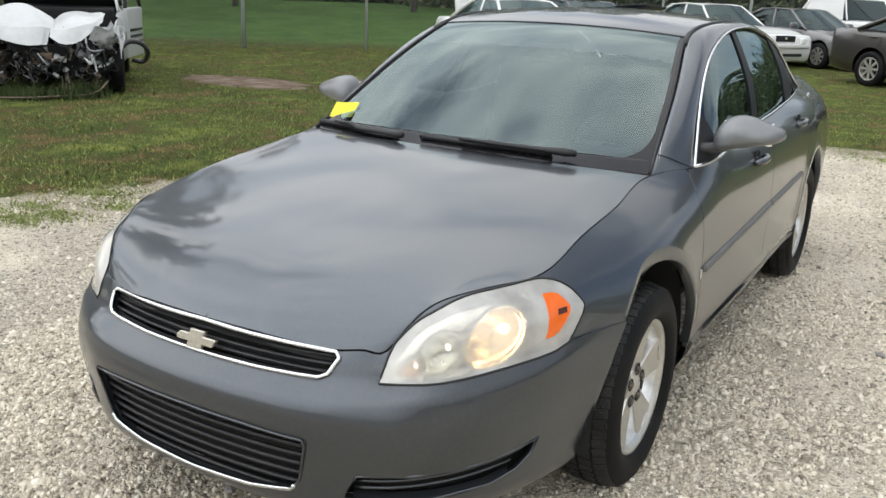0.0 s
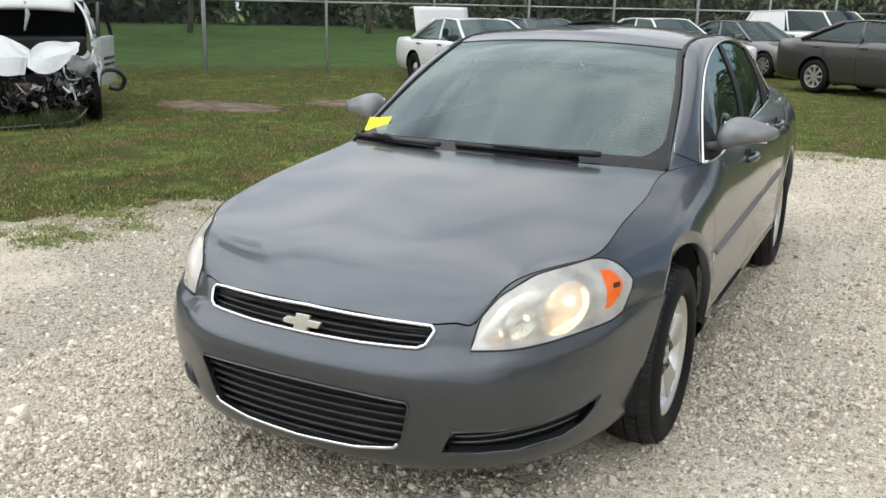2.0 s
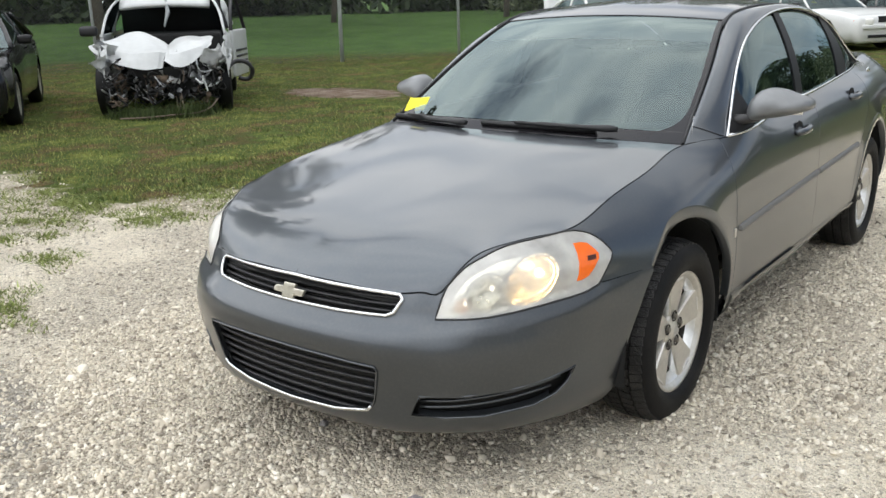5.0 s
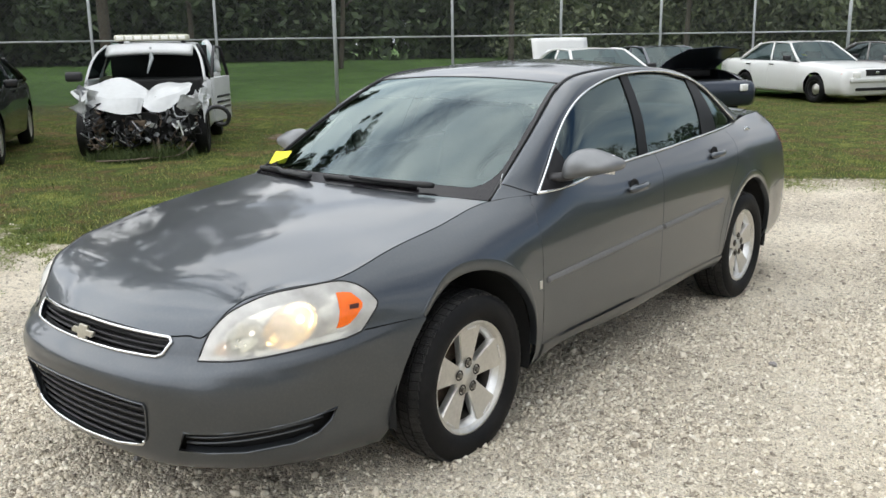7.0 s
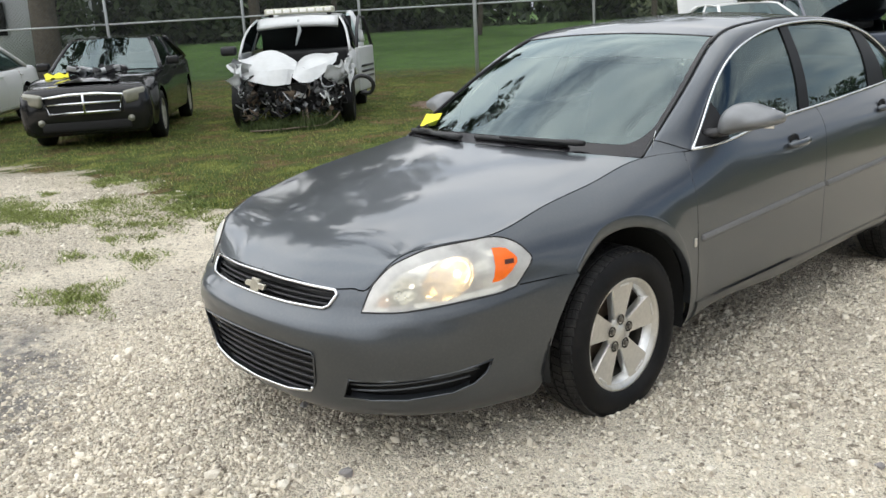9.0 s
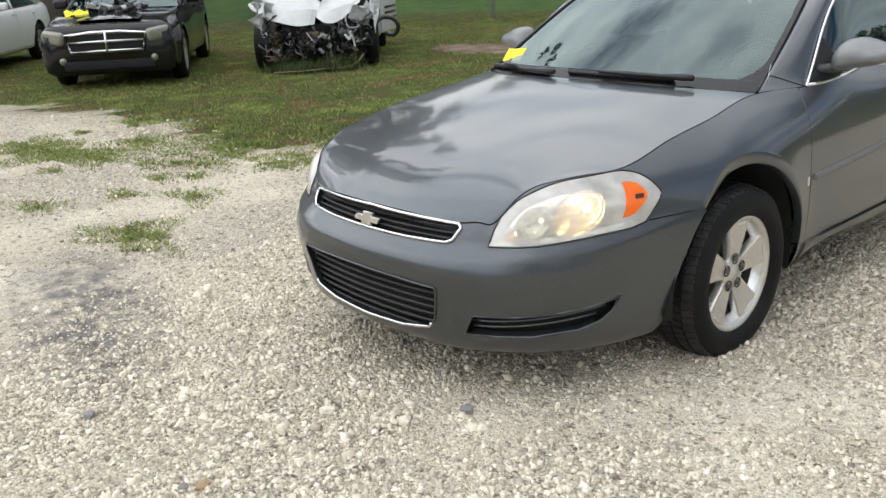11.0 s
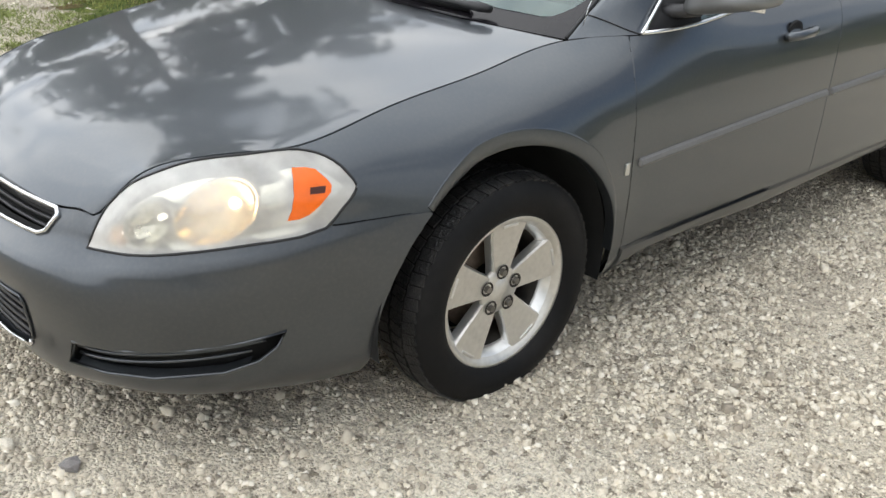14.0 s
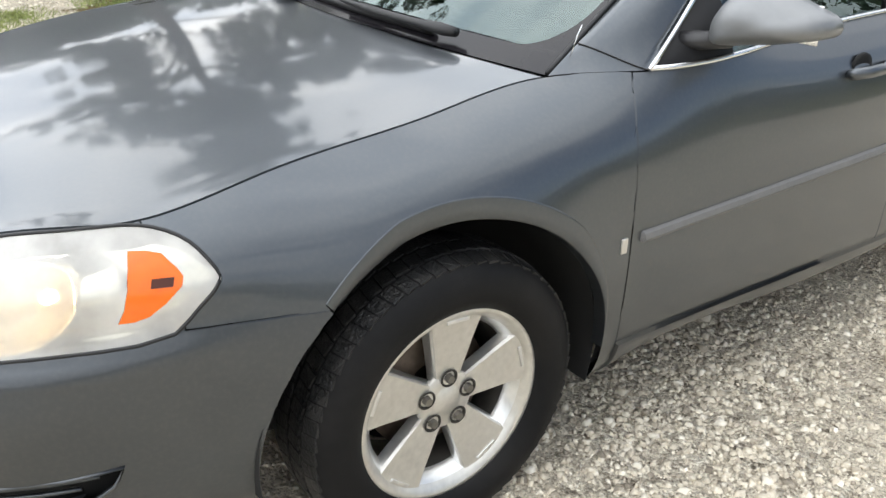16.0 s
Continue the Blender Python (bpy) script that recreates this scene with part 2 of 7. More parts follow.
def stone_material():
    m = bpy.data.materials.new("crushed limestone")
    m.use_nodes = True
    n, l = m.node_tree.nodes, m.node_tree.links
    p = n["Principled BSDF"]
    geo, ramp = n.new("ShaderNodeNewGeometry"), n.new("ShaderNodeValToRGB")
    for _ in range(2):
        ramp.color_ramp.elements.new(0.5)
    for e, (q, c) in zip(ramp.color_ramp.elements, ((0.0, (0.24, 0.205, 0.16)), (0.22, (0.56, 0.49, 0.385)), (0.75, (0.76, 0.685, 0.55)), (1.0, (0.88, 0.815, 0.695)))):
        e.position, e.color = q, (*c, 1)
    l.new(geo.outputs["Random Per Island"], ramp.inputs["Fac"])
    t, mul, co = n.new("ShaderNodeTexNoise"), n.new("ShaderNodeMixRGB"), n.new("ShaderNodeTexCoord")
    t.inputs["Scale"].default_value, t.inputs["Detail"].default_value = 120, 4
    mul.blend_type, mul.inputs["Fac"].default_value = "OVERLAY", 0.4
    l.new(co.outputs["Object"], t.inputs["Vector"])
    l.new(ramp.outputs["Color"], mul.inputs["Color1"])
    l.new(t.outputs["Fac"], mul.inputs["Color2"])
    l.new(mul.outputs["Color"], p.inputs["Base Color"])
    p.inputs["Roughness"].default_value = 0.9
    return m


M["stone"] = stone_material()


# ---- mesh helpers ----
def part(name, bm, mat, parent=None, label="", smooth=True):
    me = bpy.data.meshes.new(name)
    if smooth:
        for f in bm.faces:
            f.smooth = True
    bm.to_mesh(me)
    bm.free()
    for m in mat if isinstance(mat, (list, tuple)) else [mat]:
        me.materials.append(m)
    ob = new(name, me)
    if parent:
        ob.parent = parent
    if label:
        tagged(ob, label)
    return ob


def holder(name, m, label, category, group="", kind=""):
    ob = new(name)
    ob.empty_display_size = 0.1
    ob.matrix_basis = m
    return tagged(ob, label, category, group, kind)


def spline(points, n=None, at=None, key=None):
    """A natural cubic spline through the points, at n even steps of its length or at the parameters given (0 to 1)."""
    p = np.array(points, float)
    d = np.r_[0, np.cumsum(np.linalg.norm(np.diff(p, axis=0), axis=1) + 1e-9)] if key is None else np.array(key, float)
    d = d / d[-1]
    h = np.diff(d)
    k = len(p)
    a = np.eye(k)
    r = np.zeros_like(p)
    for i in range(1, k - 1):
        a[i, i - 1], a[i, i], a[i, i + 1] = h[i - 1], 2 * (h[i - 1] + h[i]), h[i]
        r[i] = 6 * ((p[i + 1] - p[i]) / h[i] - (p[i] - p[i - 1]) / h[i - 1])
    c = np.linalg.solve(a, r)
    s = np.linspace(0, 1, n) if at is None else np.array(at, float)
    i = np.clip(np.searchsorted(d, s, side="right") - 1, 0, k - 2)
    x0, x1, hh = (d[i + 1] - s)[:, None], (s - d[i])[:, None], h[i][:, None]
    return c[i] * x0**3 / (6 * hh) + c[i + 1] * x1**3 / (6 * hh) + (p[i] / hh - c[i] * hh / 6) * x0 + (p[i + 1] / hh - c[i + 1] * hh / 6) * x1


def sheet(grid, flip=False, close=False):
    """A bmesh of quads over a grid of points."""
    g = np.asarray(grid, float)
    bm = bmesh.new()
    v = [[bm.verts.new(p) for p in row] for row in g]
    m, n = g.shape[:2]
    for i in range(m - 1 + close):
        for j in range(n - 1):
            q = [v[i][j], v[(i + 1) % m][j], v[(i + 1) % m][j + 1], v[i][j + 1]]
            bm.faces.new(q[::-1] if flip else q)
    return bm


def box(bm, cx, cy, cz, sx, sy, sz, m=None, bevel=0.0):
    """A box, bevelled, added to bm."""
    made = bmesh.ops.create_cube(bm, size=1, matrix=(m or Matrix()) @ Matrix.Translation((cx, cy, cz)) @ Matrix.Diagonal((sx, sy, sz, 1)))["verts"]
    if bevel:
        e = {e for v in made for e in v.link_edges}
        bmesh.ops.bevel(bm, geom=list(e), offset=bevel, segments=2, affect="EDGES", profile=0.6)
    return bm


def boxed(*a, **k):
    return box(bmesh.new(), *a, **k)


def tube(points, r, sides=8, flat=1.0, closed=False, bm=None):
    """A round or oval bar along the points."""
    p = np.array(points, float)
    bm = bm or bmesh.new()
    k = len(p)
    rad = np.broadcast_to(np.asarray(r, float), (k,))
    rings = []
    for i in range(k):
        a, b = (p[(i - 1) % k], p[(i + 1) % k]) if closed else (p[max(i - 1, 0)], p[min(i + 1, k - 1)])
        t = Vector(b - a).normalized()
        up = Vector((0, 0, 1)) if abs(t.z) < 0.9 else Vector((0, 1, 0))
        s = t.cross(up).normalized()
        u = s.cross(t)
        rings.append([bm.verts.new(Vector(p[i]) + (s * math.cos(q) + u * math.sin(q) * flat) * rad[i]) for q in (2 * math.pi * j / sides for j in range(sides))])
    for i in range(k - 1 + closed):
        for j in range(sides):
            bm.faces.new((rings[i][j], rings[i][(j + 1) % sides], rings[(i + 1) % k][(j + 1) % sides], rings[(i + 1) % k][j]))
    if not closed:
        bm.faces.new(rings[0][::-1])
        bm.faces.new(rings[-1])
    bmesh.ops.recalc_face_normals(bm, faces=bm.faces)
    return bm


def lathe(profile, steps=48, bm=None, offset=0.0):
    """Turns (x, radius) rows round the x axis."""
    bm = bm or bmesh.new()
    rings = [[bm.verts.new((x + offset, r * math.cos(q), r * math.sin(q))) for q in (2 * math.pi * j / steps for j in range(steps))] for x, r in profile]
    for a, b in zip(rings, rings[1:]):
        for j in range(steps):
            bm.faces.new((a[j], a[(j + 1) % steps], b[(j + 1) % steps], b[j]))
    bmesh.ops.recalc_face_normals(bm, faces=bm.faces)
    return bm


def prism(outline, depth, m=None, bevel=0.0):
    """A flat outline (x, z) with thickness along y."""
    bm = bmesh.new()
    f = bm.faces.new([bm.verts.new((x, 0, z)) for x, z in outline])
    made = bmesh.ops.extrude_face_region(bm, geom=[f])["geom"]
    bmesh.ops.translate(bm, vec=(0, depth, 0), verts=[v for v in made if isinstance(v, bmesh.types.BMVert)])
    bmesh.ops.recalc_face_normals(bm, faces=bm.faces)
    if bevel:
        bmesh.ops.bevel(bm, geom=list(bm.edges), offset=bevel, segments=2, affect="EDGES", profile=0.6)
    if m:
        bmesh.ops.transform(bm, matrix=m, verts=bm.verts)
    return bm


def outward(bm, axis=0, sign=1):
    bmesh.ops.recalc_face_normals(bm, faces=bm.faces)
    if sum(f.normal[axis] for f in bm.faces) * sign < 0:
        bmesh.ops.reverse_faces(bm, faces=bm.faces)
    return bm


def inside(u, v, poly):
    c = False
    for (x0, y0), (x1, y1) in zip(poly, poly[1:] + poly[:1]):
        if (y0 > v) != (y1 > v) and u < (x1 - x0) * (v - y0) / (y1 - y0) + x0:
            c = not c
    return c


SIDE = (Vector((0, 1, 0)), Vector((0, 0, 1)), Vector((1, 0, 0)))
FRONT = (Vector((1, 0, 0)), Vector((0, 0, 1)), Vector((0, -1, 0)))


def plane_of(yaw):
    """A cutting direction between the front and the side: degrees from straight ahead."""
    a = radians(yaw)
    return (Vector((math.cos(a), math.sin(a), 0)), Vector((0, 0, 1)), Vector((math.sin(a), -math.cos(a), 0)))


def cut(bm, poly, axes, near=-9.0):
    """Cuts the outline poly through bm along the third axis; gives the faces within it."""
    uu, vv, nn = axes
    poly = [tuple(p) for p in poly]
    lo_u, hi_u = min(p[0] for p in poly) - 0.03, max(p[0] for p in poly) + 0.03
    lo_v, hi_v = min(p[1] for p in poly) - 0.03, max(p[1] for p in poly) + 0.03
    for (u0, v0), (u1, v1) in zip(poly, poly[1:] + poly[:1]):
        pick = []
        a0, a1, b0, b1 = min(u0, u1) - 1e-4, max(u0, u1) + 1e-4, min(v0, v1) - 1e-4, max(v0, v1) + 1e-4
        for f in bm.faces:
            us, vs = [w.co.dot(uu) for w in f.verts], [w.co.dot(vv) for w in f.verts]
            if max(us) > a0 and min(us) < a1 and max(vs) > b0 and min(vs) < b1 and f.verts[0].co.dot(nn) > near:
                pick.append(f)
        if not pick:
            continue
        edges, verts = {e for f in pick for e in f.edges}, {w for f in pick for w in f.verts}
        normal = uu * (v1 - v0) - vv * (u1 - u0)
        bmesh.ops.bisect_plane(bm, geom=pick + list(edges) + list(verts), dist=2e-5, plane_co=uu * u0 + vv * v0, plane_no=normal)
    found = []
    for f in bm.faces:
        c = f.calc_center_median()
        u, v = c.dot(uu), c.dot(vv)
        if lo_u < u < hi_u and lo_v < v < hi_v and c.dot(nn) > near and inside(u, v, poly):
            found.append(f)
    return found


def lift(bm, faces):
    """Moves faces out of bm into a bmesh of their own."""
    out, seen = bmesh.new(), {}
    for f in faces:
        out.faces.new([seen.get(w) or seen.setdefault(w, out.verts.new(w.co)) for w in f.verts])
    bmesh.ops.delete(bm, geom=faces, context="FACES")
    return out


def islands(bm):
    """The separate pieces of bm, each a bmesh of its own, largest first."""
    seen, out = set(), []
    for f in bm.faces:
        if f in seen:
            continue
        todo, group = [f], []
        seen.add(f)
        while todo:
            g = todo.pop()
            group.append(g)
            for e in g.edges:
                for h in e.link_faces:
                    if h not in seen:
                        seen.add(h)
                        todo.append(h)
        out.append(group)
    out.sort(key=len, reverse=True)
    made = []
    for group in out:
        piece, verts = bmesh.new(), {}
        for f in group:
            piece.faces.new([verts.get(w) or verts.setdefault(w, piece.verts.new(w.co)) for w in f.verts])
        made.append(piece)
    return made


def panel(bm, gap=0.0025, depth=0.014, keep=None):
    """Draws a panel's edge back by the gap and turns it in by the depth. keep(co): edges left as they are."""
    bm.normal_update()
    rim = [e for e in bm.edges if e.is_boundary and not (keep and all(keep(w.co) for w in e.verts))]
    verts = {w for e in rim for w in e.verts}
    inner, moves = {}, {}
    for w in verts:
        round_it = {f for g in w.link_faces for v in g.verts for f in v.link_faces}
        inner[w] = sum((f.normal * f.calc_area() for f in round_it), Vector()).normalized()
        d = Vector()
        for e in w.link_edges:
            if e.is_boundary:
                loop = e.link_loops[0]
                t = loop.link_loop_next.vert.co - loop.vert.co
                d += inner[w].cross(t)
        moves[w] = d.normalized() * gap if d.length > 1e-6 else Vector()
    for w, d in moves.items():
        w.co += d
    new_v = {w: bm.verts.new(w.co - inner[w] * depth) for w in verts}
    for e in rim:
        a, b = e.verts
        f = e.link_faces[0]
        order = [w for w in f.verts]
        i = order.index(a)
        if order[(i + 1) % len(order)] is b:
            a, b = b, a
        bm.faces.new((a, b, new_v[b], new_v[a]))
        e.smooth = False
    return bm


def mirrored(bm):
    """A copy on the other side of x = 0."""
    out = bm.copy()
    for w in out.verts:
        w.co.x = -w.co.x
    bmesh.ops.reverse_faces(out, faces=out.faces)
    return out


def doubled(bm):
    """Both halves as one mesh, welded at x = 0."""
    other = mirrored(bm)
    me = bpy.data.meshes.new("half")
    other.to_mesh(me)
    other.free()
    bm.from_mesh(me)
    bpy.data.meshes.remove(me)
    near = [w for w in bm.verts if abs(w.co.x) < 1e-4]
    bmesh.ops.remove_doubles(bm, verts=near, dist=2e-4)
    return bm


def pair(name, bm, mat, parent, label="", smooth=True):
    other = mirrored(bm)
    return part(name, bm, mat, parent, label, smooth), part(name, other, mat, parent, label, smooth)

# ---- ground ----
def shade_like(obs, normal_at, fade=None):
    """Gives cut panels the shading normals of the whole surface they were cut from, either half of it."""
    for ob in obs:
        me = ob.data
        kept = [v.normal.copy() for v in me.vertices]
        normals = []
        for v, own in zip(me.vertices, kept):
            s = -1.0 if v.co.x < 0 else 1.0
            n = normal_at(Vector((abs(v.co.x), v.co.y, v.co.z)))
            n = Vector((n.x * s, n.y, n.z))
            if fade:
                n = own.lerp(n, fade(v.co)).normalized()
            normals.append(n)
        me.normals_split_custom_set_from_vertices(normals)


def gravel_edge(x, y):
    """Metres into the grass (negative: into the gravel)."""
    a = y - 0.75 - 0.35 * np.sin(x * 0.9 + 1.0)
    nx, ny = -0.854, 0.520
    b = (x + 4.2) * nx + (y - 0.9) * ny
    c = y - 8.0
    return np.minimum(a, np.maximum(b, c))


def bank(x, y):
    """The grass bank beyond the fence."""
    d = (x + 14.02) * -0.621 + (y - 14.14) * 0.784
    s = np.clip((d - 1.0) / 15.0, 0, 1)
    return 0.85 * s * s * (3 - 2 * s)


LATTICE = np.random.RandomState(12).uniform(-1, 1, (128, 128))


def lumps(x, y, cell):
    """Smooth lattice noise, -1 to 1, with lumps of about the cell's size."""
    u, v = np.asarray(x) / cell + 900.0, np.asarray(y) / cell + 900.0
    i, j = np.floor(u).astype(int), np.floor(v).astype(int)
    f, g = u - i, v - j
    f, g = f * f * (3 - 2 * f), g * g * (3 - 2 * g)
    at = lambda a, b: LATTICE[a % 128, b % 128]
    return (at(i, j) * (1 - f) + at(i + 1, j) * f) * (1 - g) + (at(i, j + 1) * (1 - f) + at(i + 1, j + 1) * f) * g


def height(x, y):
    bump = 0.045 * np.exp(-(((x - 1.2) / 1.6) ** 2 + ((y + 1.2) / 1.5) ** 2))
    flat = 0.012 * np.sin(x * 1.3 + 0.7) * np.sin(y * 1.1) * np.clip(np.hypot(x, y - 1.4) / 5 - 0.3, 0, 1)
    loose = 0.55 + 0.45 * np.exp(-(((x - 0.1) / 1.2) ** 2 + ((y + 1.5) / 0.8) ** 2))
    near = np.clip(1.2 - np.hypot(x - 0.8, y - 0.2) / 4.5, 0, 1)
    heaps = (0.013 * lumps(x, y, 0.19) + 0.011 * lumps(x + 3.1, y, 0.08) - 0.012 * np.clip(lumps(x, y + 7.7, 0.11) - 0.35, 0, 1)) * loose * near
    return bank(x, y) + bump + flat + heaps


def sandiness(x, y):
    """Where the fine sand lies bare: about -1 to 1."""
    x, y = np.ravel(x), np.ravel(y)
    track = 0.45 * np.exp(-(((x - 2.6) / 1.15) ** 2) - ((y - 1.0) / 2.6) ** 2)
    heap = 0.30 * np.exp(-(((x - 0.3) / 1.3) ** 2) - ((y + 1.7) / 0.9) ** 2)
    return track - heap + np.array([noise.noise(Vector((a * 0.8, b * 0.8, 5.0))) + 0.5 * noise.noise(Vector((a * 2.3, b * 2.3, 9.0))) for a, b in zip(x, y)])


def grime(x, y):
    """A patch of dark, oily gravel before the car: 0 to 1."""
    u, v = (x + 1.55) * 0.97 + (y + 1.60) * -0.24, (x + 1.55) * 0.24 + (y + 1.60) * 0.97
    return np.clip(1.25 - (u / 1.05) ** 2 - (v / 0.38) ** 2, 0, 1)


def axis(lo, hi, fine_lo, fine_hi, step, near_lo, near_hi):
    mid = np.r_[np.arange(fine_lo, near_lo, step), np.arange(near_lo, near_hi, 0.026), np.arange(near_hi, fine_hi + step / 2, step)]
    out, s, v = [], step, fine_hi
    while v < hi:
        s *= 1.10
        v += s
        out.append(v)
    back, s, v = [], step, fine_lo
    while v > lo:
        s *= 1.10
        v -= s
        back.append(v)
    return np.r_[back[::-1], mid, out]


gx, gy = axis(-900, 900, -9, 5, 0.085, -1.7, 3.3), axis(-900, 900, -4.5, 10, 0.085, -2.4, 2.8)
GX, GY = np.meshgrid(gx, gy, indexing="ij")
GZ = height(GX, GY)
me = bpy.data.meshes.new("ground")
ni, nj = GX.shape
idx = np.arange(ni * nj).reshape(ni, nj)
quads = np.stack([idx[:-1, :-1], idx[1:, :-1], idx[1:, 1:], idx[:-1, 1:]], -1).reshape(-1, 4)
me.from_pydata(np.stack([GX, GY, GZ], -1).reshape(-1, 3).tolist(), [], quads.tolist())
me.polygons.foreach_set("use_smooth", [True] * len(me.polygons))
att = me.attributes.new("grass", "FLOAT", "POINT")
att.data.foreach_set("value", gravel_edge(GX, GY).ravel().astype(np.float32))
att = me.attributes.new("lush", "FLOAT", "POINT")
att.data.foreach_set("value", np.clip(bank(GX, GY) / 0.03, 0, 1).ravel().astype(np.float32))
att = me.attributes.new("grime", "FLOAT", "POINT")
att.data.foreach_set("value", grime(GX, GY).ravel().astype(np.float32))
att = me.attributes.new("sand", "FLOAT", "POINT")
att.data.foreach_set("value", sandiness(GX, GY).astype(np.float32))
ground = tagged(new("ground", me), "pale crushed gravel drive beside patchy green grass", "ground", kind="structure")


def ground_material():
    m = bpy.data.materials.new("gravel and grass ground")
    m.use_nodes = True
    n, l = m.node_tree.nodes, m.node_tree.links
    b = n["Principled BSDF"]
    b.inputs["Roughness"].default_value = 0.95
    b.inputs["Specular IOR Level"].default_value = 0.2
    co = n.new("ShaderNodeTexCoord")

    def noise_tex(scale, detail=6, rough=0.6):
        t = n.new("ShaderNodeTexNoise")
        t.inputs["Scale"].default_value, t.inputs["Detail"].default_value, t.inputs["Roughness"].default_value = scale, detail, rough
        l.new(co.outputs["Object"], t.inputs["Vector"])
        return t.outputs["Fac"]

    def ramp(fac, *stops):
        r = n.new("ShaderNodeValToRGB")
        while len(r.color_ramp.elements) < len(stops):
            r.color_ramp.elements.new(0.5)
        for e, (p, c) in zip(r.color_ramp.elements, stops):
            e.position, e.color = p, (*c, 1)
        l.new(fac, r.inputs["Fac"])
        return r.outputs["Color"]

    def mixed(a, c, fac, mode="MIX"):
        x = n.new("ShaderNodeMixRGB")
        x.blend_type = mode
        for s, v in ((x.inputs["Fac"], fac), (x.inputs["Color1"], a), (x.inputs["Color2"], c)):
            if isinstance(v, (int, float)):
                s.default_value = v
            else:
                l.new(v, s)
        return x.outputs["Color"]

    def math_node(op, a, c):
        x = n.new("ShaderNodeMath")
        x.operation = op
        for s, v in zip(x.inputs, (a, c)):
            if isinstance(v, (int, float)):
                s.default_value = v
            else:
                l.new(v, s)
        return x.outputs[0]

    cells = n.new("ShaderNodeTexVoronoi")
    cells.inputs["Scale"].default_value = 95
    l.new(co.outputs["Object"], cells.inputs["Vector"])
    cells2 = n.new("ShaderNodeTexVoronoi")
    cells2.inputs["Scale"].default_value = 150
    l.new(co.outputs["Object"], cells2.inputs["Vector"])
    sep = n.new("ShaderNodeSeparateColor")
    l.new(cells.outputs["Color"], sep.inputs["Color"])
    stones = ramp(sep.outputs["Red"], (0.0, (0.24, 0.20, 0.15)), (0.22, (0.52, 0.455, 0.36)), (0.7, (0.76, 0.685, 0.56)), (1.0, (0.88, 0.82, 0.71)))
    dust = ramp(noise_tex(1.1, 7, 0.6), (0.32, (0.60, 0.525, 0.415)), (0.50, (0.80, 0.72, 0.58)), (0.70, (0.89, 0.82, 0.68)))
    sand = n.new("ShaderNodeAttribute")
    sand.attribute_name = "sand"
    bare_sand = math_node("ADD", sand.outputs["Fac"], math_node("MULTIPLY", math_node("SUBTRACT", noise_tex(9, 6, 0.7), 0.5), 0.5))
    worn = ramp(math_node("ADD", bare_sand, 0.4), (0.26, (0.12, 0.12, 0.12)), (0.78, (0.86, 0.86, 0.86)))
    gravel = mixed(stones, dust, worn)
    gravel = mixed(gravel, dust, 0.12)
    # fine speckle; its dark end also paints crevice shade
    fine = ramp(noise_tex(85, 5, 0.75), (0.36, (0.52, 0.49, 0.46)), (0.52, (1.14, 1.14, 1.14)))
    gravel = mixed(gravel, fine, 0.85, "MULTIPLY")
    # dark pockets between the stones: soil, with the gaps' shade painted in
    gap_dark = ramp(noise_tex(22, 7, 0.75), (0.39, (0.28, 0.255, 0.23)), (0.455, (1.03, 1.03, 1.03)))
    gravel = mixed(gravel, gap_dark, 0.85, "MULTIPLY")
    grass = ramp(noise_tex(1.6, 8, 0.65), (0.36, (0.19, 0.125, 0.062)), (0.45, (0.105, 0.098, 0.032)), (0.52, (0.075, 0.110, 0.024)), (0.68, (0.22, 0.24, 0.056)))
    speck = ramp(noise_tex(38, 4, 0.7), (0.35, (0.55, 0.55, 0.5)), (0.65, (1.35, 1.35, 1.2)))
    grass = mixed(grass, speck, 0.9, "MULTIPLY")
    # bare earth patches in the grass
    pos = n.new("ShaderNodeSeparateXYZ")
    l.new(co.outputs["Object"], pos.inputs[0])
    bare = None
    for px, py, rx, ry in ((-8.5, 8.1, 1.25, 0.75), (-6.9, 9.7, 0.9, 0.6)):
        dx = math_node("DIVIDE", math_node("SUBTRACT", pos.outputs["X"], px), rx)
        dy = math_node("DIVIDE", math_node("SUBTRACT", pos.outputs["Y"], py), ry)
        d = math_node("ADD", math_node("MULTIPLY", dx, dx), math_node("MULTIPLY", dy, dy))
        bare = d if bare is None else math_node("MINIMUM", bare, d)
    bare = math_node("ADD", bare, math_node("MULTIPLY", math_node("SUBTRACT", noise_tex(2.5, 6), 0.5), 2.2))
    earth = ramp(noise_tex(3, 6), (0.35, (0.16, 0.10, 0.065)), (0.65, (0.34, 0.27, 0.21)))
    grass = mixed(earth, grass, ramp(bare, (0.75, (0, 0, 0)), (1.15, (1, 1, 1))))
    up = n.new("ShaderNodeAttribute")
    up.attribute_name = "lush"
    lush = mixed(ramp(noise_tex(0.9, 7, 0.65), (0.35, (0.075, 0.148, 0.038)), (0.65, (0.120, 0.215, 0.056))), speck, 0.7, "MULTIPLY")
    grass = mixed(grass, lush, up.outputs["Fac"])
    at = n.new("ShaderNodeAttribute")
    at.attribute_name = "grass"
    edge = math_node("ADD", at.outputs["Fac"], math_node("MULTIPLY", math_node("SUBTRACT", noise_tex(1.5, 8, 0.65), 0.5), 2.6))
    # thin dry growth and darker soil where the drive meets the grass
    verge = ramp(math_node("ADD", edge, 1.0), (0.25, (0, 0, 0)), (1.0, (0.6, 0.6, 0.6)))
    soil = ramp(noise_tex(6, 7, 0.7), (0.38, (0.15, 0.14, 0.065)), (0.50, (0.33, 0.28, 0.18)), (0.65, (0.56, 0.50, 0.40)))
    gravel = mixed(gravel, soil, verge)
